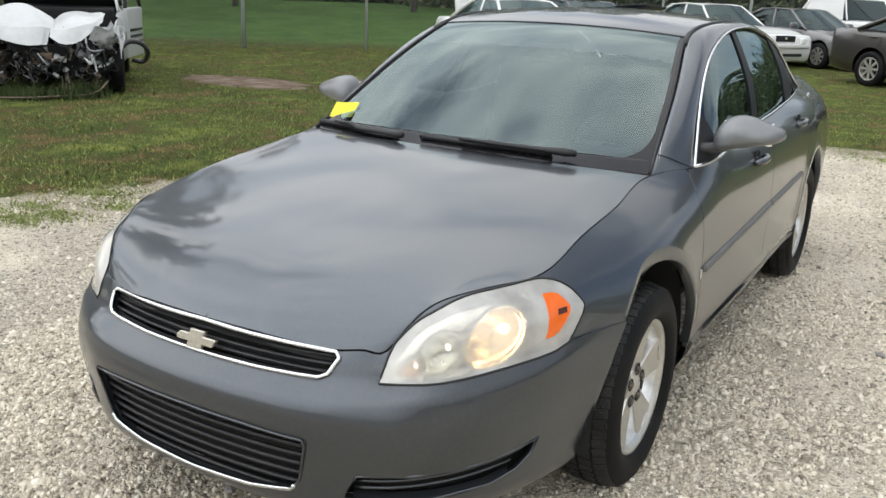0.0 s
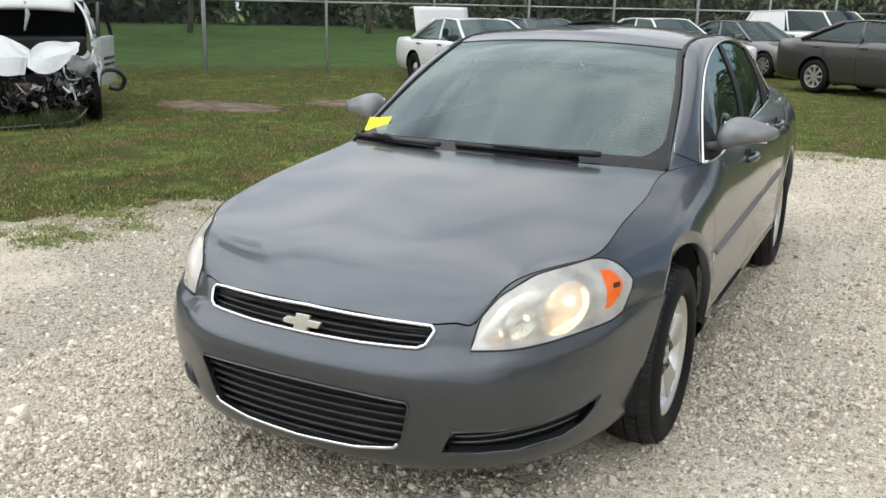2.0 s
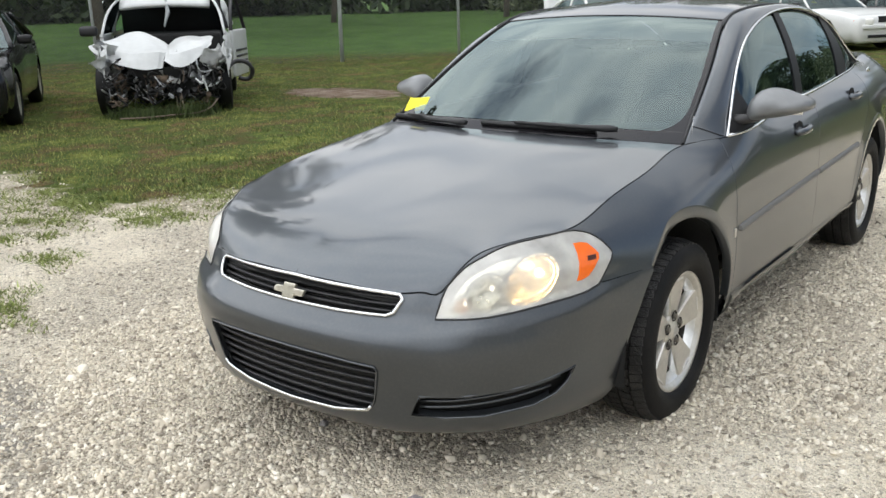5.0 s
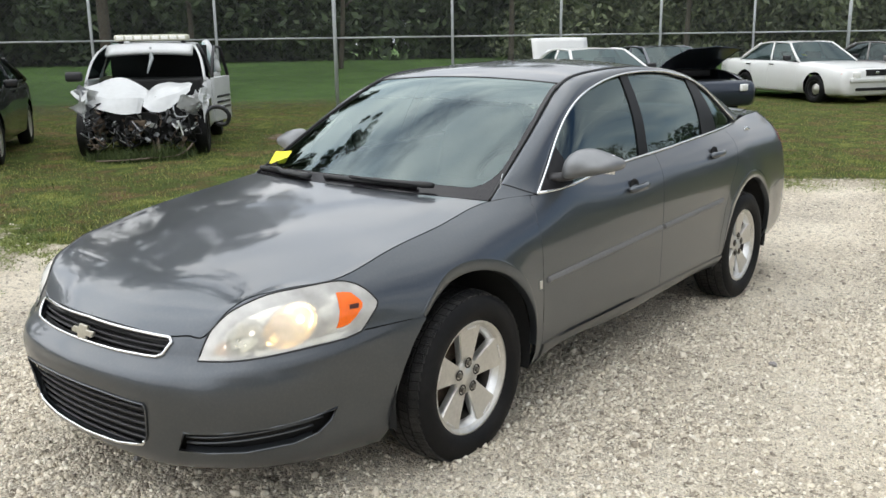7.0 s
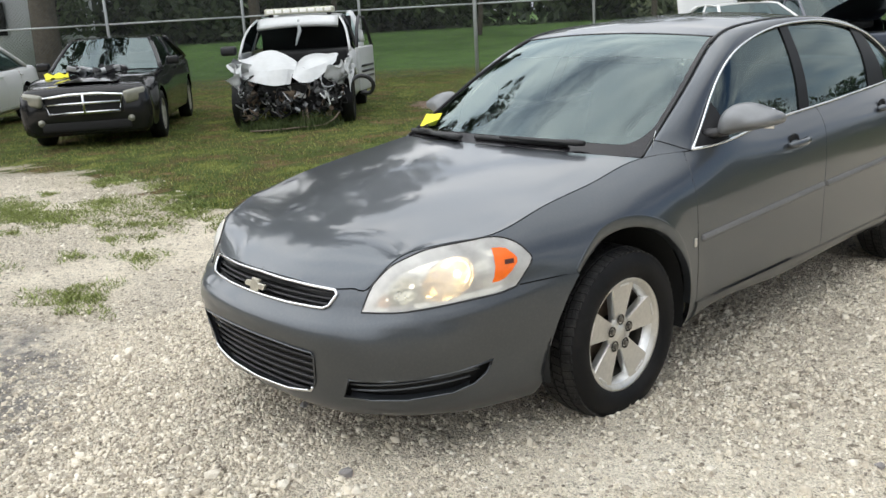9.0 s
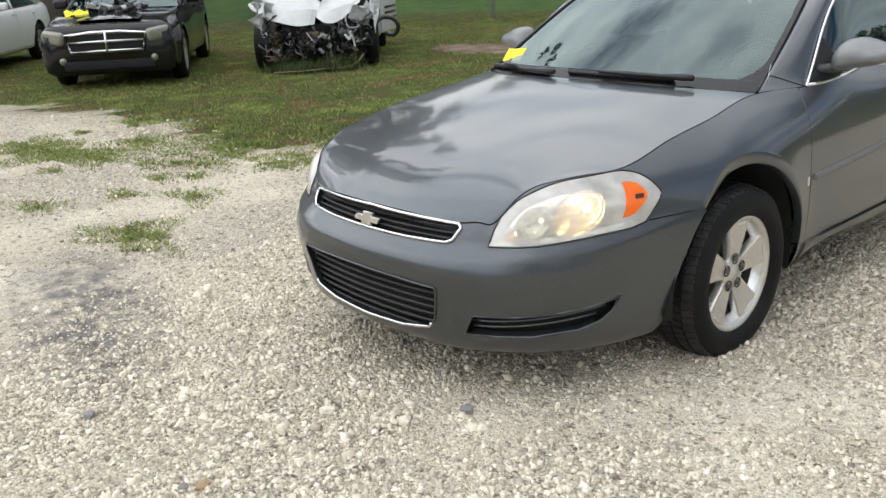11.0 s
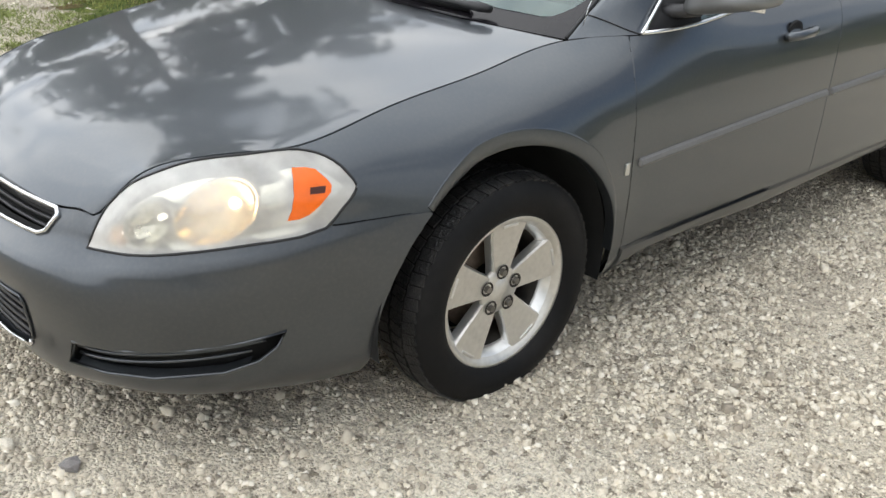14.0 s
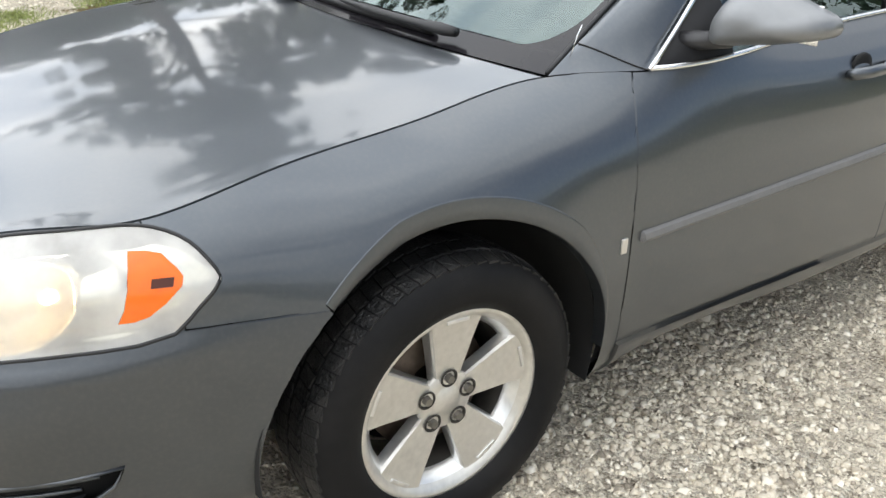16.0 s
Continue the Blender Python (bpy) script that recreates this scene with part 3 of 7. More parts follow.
    dark = n.new("ShaderNodeAttribute")
    dark.attribute_name = "grime"
    oily = math_node("MULTIPLY", dark.outputs["Fac"], ramp(noise_tex(5, 7, 0.7), (0.40, (0.15, 0.15, 0.15)), (0.58, (0.9, 0.9, 0.9))))
    gravel = mixed(gravel, ramp(noise_tex(40, 4, 0.7), (0.35, (0.06, 0.058, 0.06)), (0.65, (0.26, 0.25, 0.25))), oily)
    mask = ramp(edge, (0.0, (0, 0, 0)), (0.16, (1, 1, 1)))
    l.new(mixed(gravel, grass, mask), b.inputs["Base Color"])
    bu = n.new("ShaderNodeBump")
    bu.inputs["Strength"].default_value, bu.inputs["Distance"].default_value = 1.0, 0.036
    hsum = math_node("ADD", math_node("ADD", math_node("MULTIPLY", cells.outputs["Distance"], -0.55), math_node("MULTIPLY", cells2.outputs["Distance"], -0.25)), math_node("ADD", math_node("MULTIPLY", noise_tex(14, 8, 0.7), 1.6), math_node("MULTIPLY", noise_tex(70, 4, 0.7), 0.5)))
    hsum = math_node("MULTIPLY", hsum, math_node("SUBTRACT", 1.0, math_node("MULTIPLY", worn, 0.45)))
    l.new(hsum, bu.inputs["Height"])
    l.new(bu.outputs["Normal"], b.inputs["Normal"])
    return m


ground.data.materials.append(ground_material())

# ---- the grey sedan ----
from mathutils.bvhtree import BVHTree
from mathutils.interpolate import poly_3d_calc

HUB_Z, ARCH, WHEELBASE, FRONT_ARCH = 0.325, 0.412, 2.807, -0.022
# upright stations of the lower body, from the middle of the nose round to the middle of the tail, each from its bottom edge up
STATIONS = []


def station(*xyz):
    STATIONS.append(xyz)


station((0, -0.99, 0.185), (0, -1.075, 0.225), (0, -1.115, 0.33), (0, -1.128, 0.45), (0, -1.122, 0.535), (0, -1.088, 0.588), (0, -1.068, 0.63), (0, -1.045, 0.677))
station((0.2, -0.98, 0.185), (0.205, -1.065, 0.225), (0.21, -1.105, 0.33), (0.21, -1.117, 0.45), (0.21, -1.110, 0.535), (0.21, -1.076, 0.587), (0.21, -1.056, 0.628), (0.21, -1.034, 0.675))
station((0.385, -0.945, 0.186), (0.40, -1.03, 0.228), (0.415, -1.065, 0.33), (0.42, -1.078, 0.45), (0.42, -1.068, 0.535), (0.415, -1.036, 0.583), (0.415, -1.014, 0.622), (0.413, -0.985, 0.667))
station((0.445, -0.918, 0.187), (0.465, -1.000, 0.230), (0.484, -1.037, 0.33), (0.490, -1.049, 0.45), (0.487, -1.037, 0.535), (0.477, -1.007, 0.582), (0.472, -0.990, 0.619), (0.466, -0.964, 0.672))
station((0.50, -0.885, 0.188), (0.525, -0.965, 0.232), (0.548, -1.005, 0.33), (0.556, -1.015, 0.45), (0.55, -1.00, 0.535), (0.535, -0.972, 0.580), (0.530, -0.965, 0.618), (0.508, -0.943, 0.674))
station((0.548, -0.855, 0.189), (0.578, -0.930, 0.234), (0.602, -0.965, 0.331), (0.611, -0.974, 0.45), (0.605, -0.960, 0.535), (0.594, -0.937, 0.594), (0.584, -0.928, 0.668), (0.541, -0.893, 0.734))
station((0.64, -0.765, 0.192), (0.68, -0.825, 0.238), (0.708, -0.845, 0.335), (0.72, -0.852, 0.45), (0.716, -0.84, 0.535), (0.706, -0.815, 0.60), (0.692, -0.812, 0.708), (0.612, -0.768, 0.796))
station((0.700, -0.672, 0.194), (0.740, -0.714, 0.242), (0.769, -0.728, 0.338), (0.782, -0.733, 0.45), (0.781, -0.722, 0.538), (0.772, -0.702, 0.611), (0.758, -0.696, 0.718), (0.676, -0.676, 0.810))
station((0.745, -0.57, 0.196), (0.785, -0.59, 0.246), (0.815, -0.598, 0.34), (0.828, -0.60, 0.45), (0.830, -0.59, 0.54), (0.822, -0.575, 0.62), (0.808, -0.570, 0.722), (0.730, -0.575, 0.818))
station((0.80, -0.35, 0.20), (0.842, -0.35, 0.255), (0.866, -0.35, 0.345), (0.877, -0.35, 0.455), (0.881, -0.345, 0.555), (0.876, -0.34, 0.65), (0.848, -0.335, 0.755), (0.742, -0.34, 0.865))
station((0.845, 0, 0.206), (0.880, 0, 0.264), (0.896, 0, 0.355), (0.903, 0, 0.467), (0.906, 0, 0.575), (0.902, 0, 0.68), (0.874, 0, 0.80), (0.740, 0, 0.913))
station((0.862, 0.31, 0.21), (0.892, 0.31, 0.27), (0.903, 0.31, 0.36), (0.910, 0.31, 0.475), (0.912, 0.31, 0.585), (0.908, 0.31, 0.70), (0.880, 0.31, 0.83), (0.736, 0.31, 0.953))
station((0.829, 0.53, 0.242), (0.875, 0.53, 0.284), (0.904, 0.53, 0.362), (0.911, 0.53, 0.476), (0.913, 0.53, 0.586), (0.908, 0.53, 0.70), (0.886, 0.53, 0.838), (0.816, 0.53, 0.957))
station((0.831, 1.1, 0.245), (0.877, 1.1, 0.287), (0.907, 1.1, 0.365), (0.915, 1.1, 0.48), (0.917, 1.1, 0.595), (0.913, 1.1, 0.71), (0.894, 1.1, 0.865), (0.822, 1.1, 0.992))
station((0.833, 1.64, 0.250), (0.878, 1.64, 0.292), (0.908, 1.64, 0.37), (0.916, 1.64, 0.485), (0.918, 1.64, 0.605), (0.915, 1.64, 0.73), (0.896, 1.64, 0.885), (0.815, 1.64, 1.016))
station((0.833, 2.3, 0.255), (0.877, 2.3, 0.297), (0.906, 2.3, 0.375), (0.913, 2.3, 0.49), (0.916, 2.3, 0.61), (0.915, 2.3, 0.745), (0.893, 2.3, 0.905), (0.795, 2.3, 1.043))
station((0.85, 2.807, 0.235), (0.883, 2.807, 0.295), (0.897, 2.807, 0.385), (0.905, 2.807, 0.50), (0.910, 2.807, 0.62), (0.908, 2.807, 0.76), (0.878, 2.807, 0.93), (0.748, 2.807, 1.060))
station((0.82, 3.3, 0.26), (0.86, 3.3, 0.32), (0.876, 3.3, 0.41), (0.884, 3.3, 0.52), (0.886, 3.3, 0.64), (0.880, 3.3, 0.78), (0.835, 3.3, 0.95), (0.655, 3.3, 1.082))
station((0.75, 3.68, 0.29), (0.79, 3.69, 0.35), (0.81, 3.70, 0.44), (0.82, 3.70, 0.55), (0.82, 3.69, 0.66), (0.81, 3.67, 0.79), (0.765, 3.65, 0.95), (0.62, 3.64, 1.085))
station((0.57, 3.86, 0.30), (0.61, 3.89, 0.36), (0.64, 3.91, 0.45), (0.65, 3.91, 0.56), (0.64, 3.89, 0.67), (0.63, 3.84, 0.79), (0.60, 3.80, 0.95), (0.53, 3.76, 1.08))
station((0.25, 3.90, 0.30), (0.27, 3.94, 0.36), (0.28, 3.965, 0.45), (0.28, 3.965, 0.56), (0.28, 3.94, 0.67), (0.28, 3.88, 0.79), (0.27, 3.84, 0.95), (0.24, 3.81, 1.085))
station((0, 3.91, 0.30), (0, 3.95, 0.36), (0, 3.975, 0.45), (0, 3.975, 0.56), (0, 3.95, 0.67), (0, 3.89, 0.79), (0, 3.85, 0.95), (0, 3.82, 1.087))


def belt_grid(along=230, up=44):
    """The lower body's surface: splines along the levels, then up the stations; mirrored beyond both ends so that it closes smoothly."""
    p = np.array(STATIONS)
    flip = np.array((-1, 1, 1))
    ext = np.concatenate([p[3:0:-1] * flip, p, p[-2:-5:-1] * flip])
    mid = ext[:, 3]
    key = np.r_[0, np.cumsum(np.linalg.norm(np.diff(mid, axis=0), axis=1))]
    s = np.linspace(key[3], key[-4], along) / key[-1]
    lines = np.stack([spline(ext[:, k], at=s, key=key) for k in range(p.shape[1])], 1)
    level = np.array([0, 0.10, 0.25, 0.42, 0.56, 0.67, 0.81, 1.0])
    return np.stack([spline(row, at=np.linspace(0, 1, up), key=level) for row in lines]), s * key[-1] - key[3]


BELT, _ = belt_grid()
# a crisp fold across the front bumper
fold_z = np.interp(BELT[..., 1], (-1.13, -1.0, -0.8, -0.6, -0.4), (0.548, 0.568, 0.588, 0.612, 0.628))
rise = BELT[..., 2] - fold_z
fold = np.where(rise < 0, np.clip(1 + rise / 0.22, 0, 1) ** 1.6, np.clip(1 - rise / 0.048, 0, 1) ** 1.2)
fold = 0.022 * fold * np.clip((-0.36 - BELT[..., 1]) / 0.30, 0, 1)
turn = np.gradient(BELT[:, 20, :2], axis=0)
out = np.stack([-turn[:, 1], turn[:, 0]], 1) / np.linalg.norm(turn, axis=1)[:, None]
out *= np.sign(np.sum(out * (BELT[:, 20, :2] - np.array((0.0, 1.4))), axis=1))[:, None]
BELT[..., :2] += fold[..., None] * out[:, None]
BELT[0, :, 0] = BELT[-1, :, 0] = 0.0
TOP = BELT[:, -1]                                    # the body's upper edge, nose to tail


def top_at(y, y_from=-0.5):
    """The upper edge at y, past the corner of the nose."""
    i = [k for k in range(len(TOP)) if TOP[k, 1] > y_from and 20 < k < 200]
    return np.array([np.interp(y, TOP[i, 1], TOP[i, c]) for c in range(3)])


# windscreen edge, roof seam and rear-window edge; then the upper line of the side windows; then the waistline
EDGE_A = [(0.736, 0.318, 0.956), (0.704, 0.50, 1.066), (0.662, 0.74, 1.208), (0.606, 0.98, 1.338), (0.583, 1.10, 1.388), (0.574, 1.35, 1.428), (0.568, 1.70, 1.440), (0.562, 2.15, 1.422), (0.556, 2.50, 1.372), (0.556, 2.80, 1.285), (0.575, 3.08, 1.175), (0.612, 3.30, 1.084)]
EDGE_T = [(0.816, 0.53, 0.959), (0.779, 0.655, 1.046), (0.738, 0.80, 1.165), (0.700, 0.98, 1.281), (0.668, 1.22, 1.360), (0.646, 1.48, 1.403), (0.636, 1.75, 1.418), (0.634, 2.10, 1.406), (0.641, 2.38, 1.362), (0.659, 2.59, 1.296), (0.690, 2.77, 1.188), (0.738, 2.93, 1.070)]
N_A = 120
EA, ET = spline(EDGE_A, N_A), spline(EDGE_T, N_A)


def arch_outline(y, r, n=44):
    """The wheel opening's outline in side view, open below."""
    a = [(y + r * math.cos(q), HUB_Z + 0.012 + r * math.sin(q)) for q in (math.pi * k / n for k in range(n + 1))]
    return [(y + r + 0.004, 0.05)] + a + [(y - r - 0.004, 0.05)]


DOOR_LINE = [tuple(p) for p in spline([(0.441, 0.343), (0.4365, 0.45), (0.436, 0.60), (0.4395, 0.74), (0.449, 0.855), (0.487, 0.945), (0.60, 1.2)], 13)]


def build_sedan():
    car = holder("sedan", Matrix(), "grey metallic four-door sedan with dusty wheels parked on gravel", "car")
    body = sheet(BELT, flip=True)
    bmesh.ops.recalc_face_normals(body, faces=body.faces)
    if sum(f.normal.x for f in body.faces) < 0:
        bmesh.ops.reverse_faces(body, faces=body.faces)
    # soft flares round the wheel openings
    for v in body.verts:
        for y in (FRONT_ARCH, WHEELBASE):
            f = 1 - (math.hypot(v.co.y - y, v.co.z - HUB_Z) - ARCH) / 0.15
            if v.co.x > 0.6 and 0 < f:
                f = min(f, 1.0)
                v.co.x += 0.017 * f ** 1.7 * min(1.0, max(0.0, (v.co.z - 0.30) / 0.25))
    tree = BVHTree.FromBMesh(body)
    body.normal_update()
    skin_faces = [([w.co.copy() for w in f.verts], [w.normal.copy() for w in f.verts]) for f in body.faces]

    def skin_normal(p):
        """The whole body's smooth normal at the place nearest to p."""
        near, _, index, _ = tree.find_nearest(p)
        corners, normals = skin_faces[index]
        n = Vector()
        for weight, m in zip(poly_3d_calc(corners, near), normals):
            n += m * weight
        return n.normalized()

    def on(axes, u, v, out=0.0):
        """The body's surface seen along the third axis."""
        uu, vv, nn = axes
        p, nor, _, _ = tree.ray_cast(uu * u + vv * v + nn * 6, -nn)
        return p + nor * out if p else None

    # wheel openings with a flat lip round them
    def lip_width(q, y):
        """The lip fades out at its rear foot and, in front, ends at the bumper's seam."""
        d = math.degrees(q)
        if y > 1:
            return 0.044 * min(1.0, max(0.06, (d - 8) / 40), max(0.06, (178 - d) / 40))
        return 0.046 * min(1.0, max(0.06, (d - 8) / 40), 0.5 + (132 - d) / 50) if d < 132 else 0.0

    lips = []
    for y in (FRONT_ARCH, WHEELBASE):
        qs = [radians(d) for d in (*range(0, 131, 3), 131.9, 132.1, *range(135, 181, 3))]
        open_edge = [(y + (ARCH + lip_width(q, y)) * math.cos(q), HUB_Z + 0.012 + (ARCH + lip_width(q, y)) * math.sin(q)) for q in qs]
        gone = cut(body, [(y + ARCH + 0.006, 0.05)] + open_edge + [(y - ARCH - 0.004, 0.05)], SIDE, 0.5)
        bmesh.ops.delete(body, geom=gone, context="FACES")
        line = []
        for q in np.linspace(radians(2), radians(131.7 if y < 1 else 178), 72):
            wide = lip_width(q, y)
            edge = on(SIDE, y + (ARCH + wide) * math.cos(q), HUB_Z + 0.012 + (ARCH + wide) * math.sin(q))
            steps = []
            for f, dx in ((1.02, -0.004), (1.0, 0.0004), (0.93, 0.0014), (0.5, 0.0022), (0.03, 0.0022), (0.0, 0.0005), (-0.03, -0.030)):
                r = ARCH + f * wide - (0.002 if f < 0 else 0)
                steps.append((edge.x + dx, y + r * math.cos(q), HUB_Z + 0.012 + r * math.sin(q)))
            line.append(steps)
        lips.append(outward(sheet(line)))
    # openings in the nose
    upper = [(0, 0.672), (0.22, 0.668), (0.395, 0.660), (0.408, 0.648), (0.392, 0.612), (0.372, 0.602), (0.2, 0.598), (0, 0.598)]
    lower = [(0, 0.474), (0.2, 0.470), (0.372, 0.462), (0.378, 0.448), (0.350, 0.335), (0.325, 0.304), (0.2, 0.282), (0, 0.274)]
    slit_axes, lamp_axes = plane_of(35), plane_of(45)
    slit = [(-0.222, 0.303), (-0.193, 0.372), (-0.05, 0.374), (0.10, 0.382), (0.20, 0.392), (0.282, 0.410), (0.262, 0.365), (0.222, 0.330), (0.15, 0.308), (0.0, 0.297), (-0.12, 0.297)]
    lamp_low = spline([(-0.330, 0.603), (-0.19, 0.609), (-0.064, 0.620), (0.08, 0.6335), (0.17, 0.6437), (0.192, 0.650)], 11)
    lamp_out = spline([(0.192, 0.650), (0.204, 0.662), (0.228, 0.692), (0.249, 0.720), (0.252, 0.732), (0.245, 0.746)], 12)
    lamp_top = spline([(0.245, 0.746), (0.215, 0.776), (0.165, 0.803), (0.105, 0.814), (0.050, 0.811), (0.0, 0.806), (-0.055, 0.800), (-0.105, 0.792), (-0.145, 0.782), (-0.184, 0.768), (-0.222, 0.750), (-0.250, 0.729), (-0.284, 0.696), (-0.307, 0.658), (-0.330, 0.603)], 34)
    lamp = [tuple(p) for p in np.concatenate([lamp_low[:-1], lamp_out[:-1], lamp_top[:-1]])]
    lift(body, cut(body, [(-0.05, z) if x == 0 else (x, z) for x, z in upper], FRONT, 0.8)).free()
    lift(body, cut(body, [(-0.05, z) if x == 0 else (x, z) for x, z in lower], FRONT, 0.8)).free()
    lift(body, cut(body, slit, slit_axes, 0.6)).free()
    lens = lift(body, cut(body, lamp, lamp_axes, 0.6))
    tail = lift(body, cut(body, [(3.56, 1.0), (3.50, 0.93), (3.62, 0.80), (4.2, 0.80), (4.2, 1.0)], SIDE, 0.42))
    # panels, cut in side view
    bumper = lift(body, cut(body, [(-1.4, 0.05), (-0.2, 0.05), (-0.2, 0.650), (-0.24, 0.650), (-0.54, 0.653), (-0.62, 1.2), (-1.4, 1.2)], SIDE))
    door_f = [*DOOR_LINE, (1.63, 1.2), (1.625, 1.0), (1.57, 0.84), (1.545, 0.65), (1.545, 0.45), (1.56, 0.343)]
    door_r = [(1.56, 0.343), (1.545, 0.45), (1.545, 0.65), (1.57, 0.84), (1.625, 1.0), (1.63, 1.2), (2.66, 1.2), (2.645, 1.0), (2.585, 0.88), (2.47, 0.76), (2.38, 0.62), (2.34, 0.48), (2.33, 0.343)]
    front_door = lift(body, cut(body, door_f, SIDE, 0.3))
    rear_door = lift(body, cut(body, door_r, SIDE, 0.3))
    fender = lift(body, cut(body, [(-0.66, 0.6), (-0.2, 0.6), (-0.2, 0.1), (0.447, 0.1), (0.4435, 0.343), (0.50, 0.3432), (0.50, 0.60), (0.52, 0.75), (0.60, 0.86), (0.72, 1.2), (-0.66, 1.2)], SIDE, 0.3))
    rocker = lift(body, cut(body, [(0.447, 0.05), (2.45, 0.05), (2.40, 0.343), (0.4435, 0.343)], SIDE, 0.3))
    rear_bumper = lift(body, cut(body, [(3.1, 0.05), (3.1, 0.60), (3.4, 0.66), (4.3, 0.70), (4.3, 0.05)], SIDE))

    def mid(c):
        return abs(c.x) < 1e-3

    skins = []
    skins.append(part("front_bumper", doubled(panel(bumper, keep=mid)), M["bumper"], car, "grey painted plastic bumper with open grilles"))
    skins.append(part("rear_bumper", doubled(panel(rear_bumper, keep=mid)), M["bumper"], car))
    left = islands(body)
    body.free()
    for k, piece in enumerate(left):
        far_back = sum(w.co.y for w in piece.verts) / len(piece.verts) > 2.0
        if len(piece.faces) < 6:
            piece.free()
        elif min(abs(w.co.x) for w in piece.verts) < 1e-3:
            skins.append(part("rear_panel", doubled(panel(piece, keep=mid)), M["paint"], car))
        else:
            skins += pair("quarter_panel" if far_back else "lamp_filler", panel(piece, keep=lambda c: mid(c) or math.hypot(c.y - WHEELBASE, c.z - HUB_Z - 0.012) < ARCH + 0.055), M["paint"] if far_back else M["rubber_trim"], car)
    skins += pair("fender", panel(fender, depth=0.03, keep=lambda c: (0.335 < c.y < 0.54 and c.z > 0.945) or math.hypot(c.y - FRONT_ARCH, c.z - HUB_Z - 0.012) < ARCH + 0.055), M["paint"], car)
    for w in rocker.verts:
        w.co.x += 0.010 * min(1.0, max(0.0, (w.co.z - 0.20) / 0.06)) * min(1.0, (w.co.y - 0.38) / 0.08, max(0.0, 2.47 - w.co.y) / 0.08)
    skins += pair("rocker_panel", panel(rocker, gap=0.004, depth=0.03), M["bumper"], car)
    doors = {}
    for kind, bm in (("front_door", front_door), ("rear_door", rear_door)):
        doors[kind] = pair(kind, panel(bm), M["paint"], car)
        skins += doors[kind]
    shade_like(skins, skin_normal)
    for bm in lips:
        pair("arch_lip", bm, M["paint"], car)
    pair("tail_lamp", panel(tail), M["red_lens"], car, "red plastic tail lamp")

    # dark shell added to block light through the panel gaps, floor and wheel wells
    bm = sheet(BELT, flip=True)
    bmesh.ops.recalc_face_normals(bm, faces=bm.faces)
    if sum(f.normal.x for f in bm.faces) < 0:
        bmesh.ops.reverse_faces(bm, faces=bm.faces)
    bm.normal_update()
    moved = [(w, w.co - w.normal * 0.022) for w in bm.verts]
    for w, c in moved:
        w.co = c
        w.co.x = max(w.co.x, 0.0)
    for y in (FRONT_ARCH, WHEELBASE):
        bmesh.ops.delete(bm, geom=cut(bm, arch_outline(y, ARCH + 0.01), SIDE, 0.5), context="FACES")
    for outline, axes in ((lamp, lamp_axes), (slit, slit_axes), ([(-0.05, z) if x == 0 else (x, z) for x, z in lower], FRONT), ([(-0.05, z) if x == 0 else (x, z) for x, z in upper], FRONT)):
        bmesh.ops.delete(bm, geom=cut(bm, outline, axes, 0.55), context="FACES")
    part("inner_shell", doubled(bm), M["void"], car)
    bm = boxed(0, 1.55, 0.27, 1.30, 4.1, 0.05, bevel=0.01)
    box(bm, 0, -0.55, 0.45, 0.9, 0.75, 0.34, bevel=0.03)
    part("underbody", bm, M["void"], car)
    for y in (FRONT_ARCH, WHEELBASE):
        bm = bmesh.new()
        n = 30
        rows = []
        for x in (0.55, 0.72, 0.84, 0.872):
            rows.append([(x, y + (ARCH + 0.012) * math.cos(q), HUB_Z + 0.012 + (ARCH + 0.012) * math.sin(q)) for q in (math.pi * (-0.075 + 1.13 * k / n) for k in range(n + 1))])
        bm = sheet(rows)
        bm.faces.new([w for w in bm.verts if abs(w.co.x - 0.55) < 1e-5])
        pair("wheel_well", bm, M["void"], car)

    # hood: between the nose, the lamps, the fender seams and the cowl
    n_u, n_v = 46, 70
    k_front = int(np.argmin(np.abs(TOP[:60, 0] - 0.508) + np.abs(TOP[:60, 1] + 0.943)))
    k_back = int(np.argmin(np.abs(TOP[:120, 1] - 0.31)))
    front = spline(TOP[: k_front + 1], n_u)
    edge = spline(TOP[k_front : k_back + 1], n_v)
    middle = spline([(0, -1.045, 0.677), (0, -1.00, 0.722), (0, -0.90, 0.772), (0, -0.70, 0.828), (0, -0.40, 0.885), (0, -0.05, 0.938), (0, 0.205, 0.966)], n_v)
    cowl = spline([(0, 0.205, 0.966), (0.25, 0.212, 0.966), (0.5, 0.240, 0.962), (0.68, 0.282, 0.957), tuple(TOP[k_back])], n_u)
    u, v = np.meshgrid(np.linspace(0, 1, n_u), np.linspace(0, 1, n_v), indexing="ij")
    u3, v3 = u[..., None], v[..., None]
    u3 = np.stack([u, u, u ** 2], -1)
    hood = (1 - v3) * front[:, None] + v3 * cowl[:, None] + (1 - u3) * middle[None] + u3 * edge[None]
    hood -= (1 - u3) * (1 - v3) * front[0] + u3 * (1 - v3) * front[-1] + (1 - u3) * v3 * cowl[0] + u3 * v3 * cowl[-1]
    # fair the sheet as a bent plate, held at its edges
    z = hood[..., 2].copy()
    for _ in range(12000):
        p = np.pad(z, 2, mode="edge")
        p[:2, 2:-2], p[-2:, 2:-2] = z[2:0:-1], 2 * z[-1] - z[-2:-4:-1]
        p[:, :2], p[:, -2:] = 2 * p[:, 2:3] - p[:, 4:2:-1], 2 * p[:, -3:-2] - p[:, -4:-6:-1]
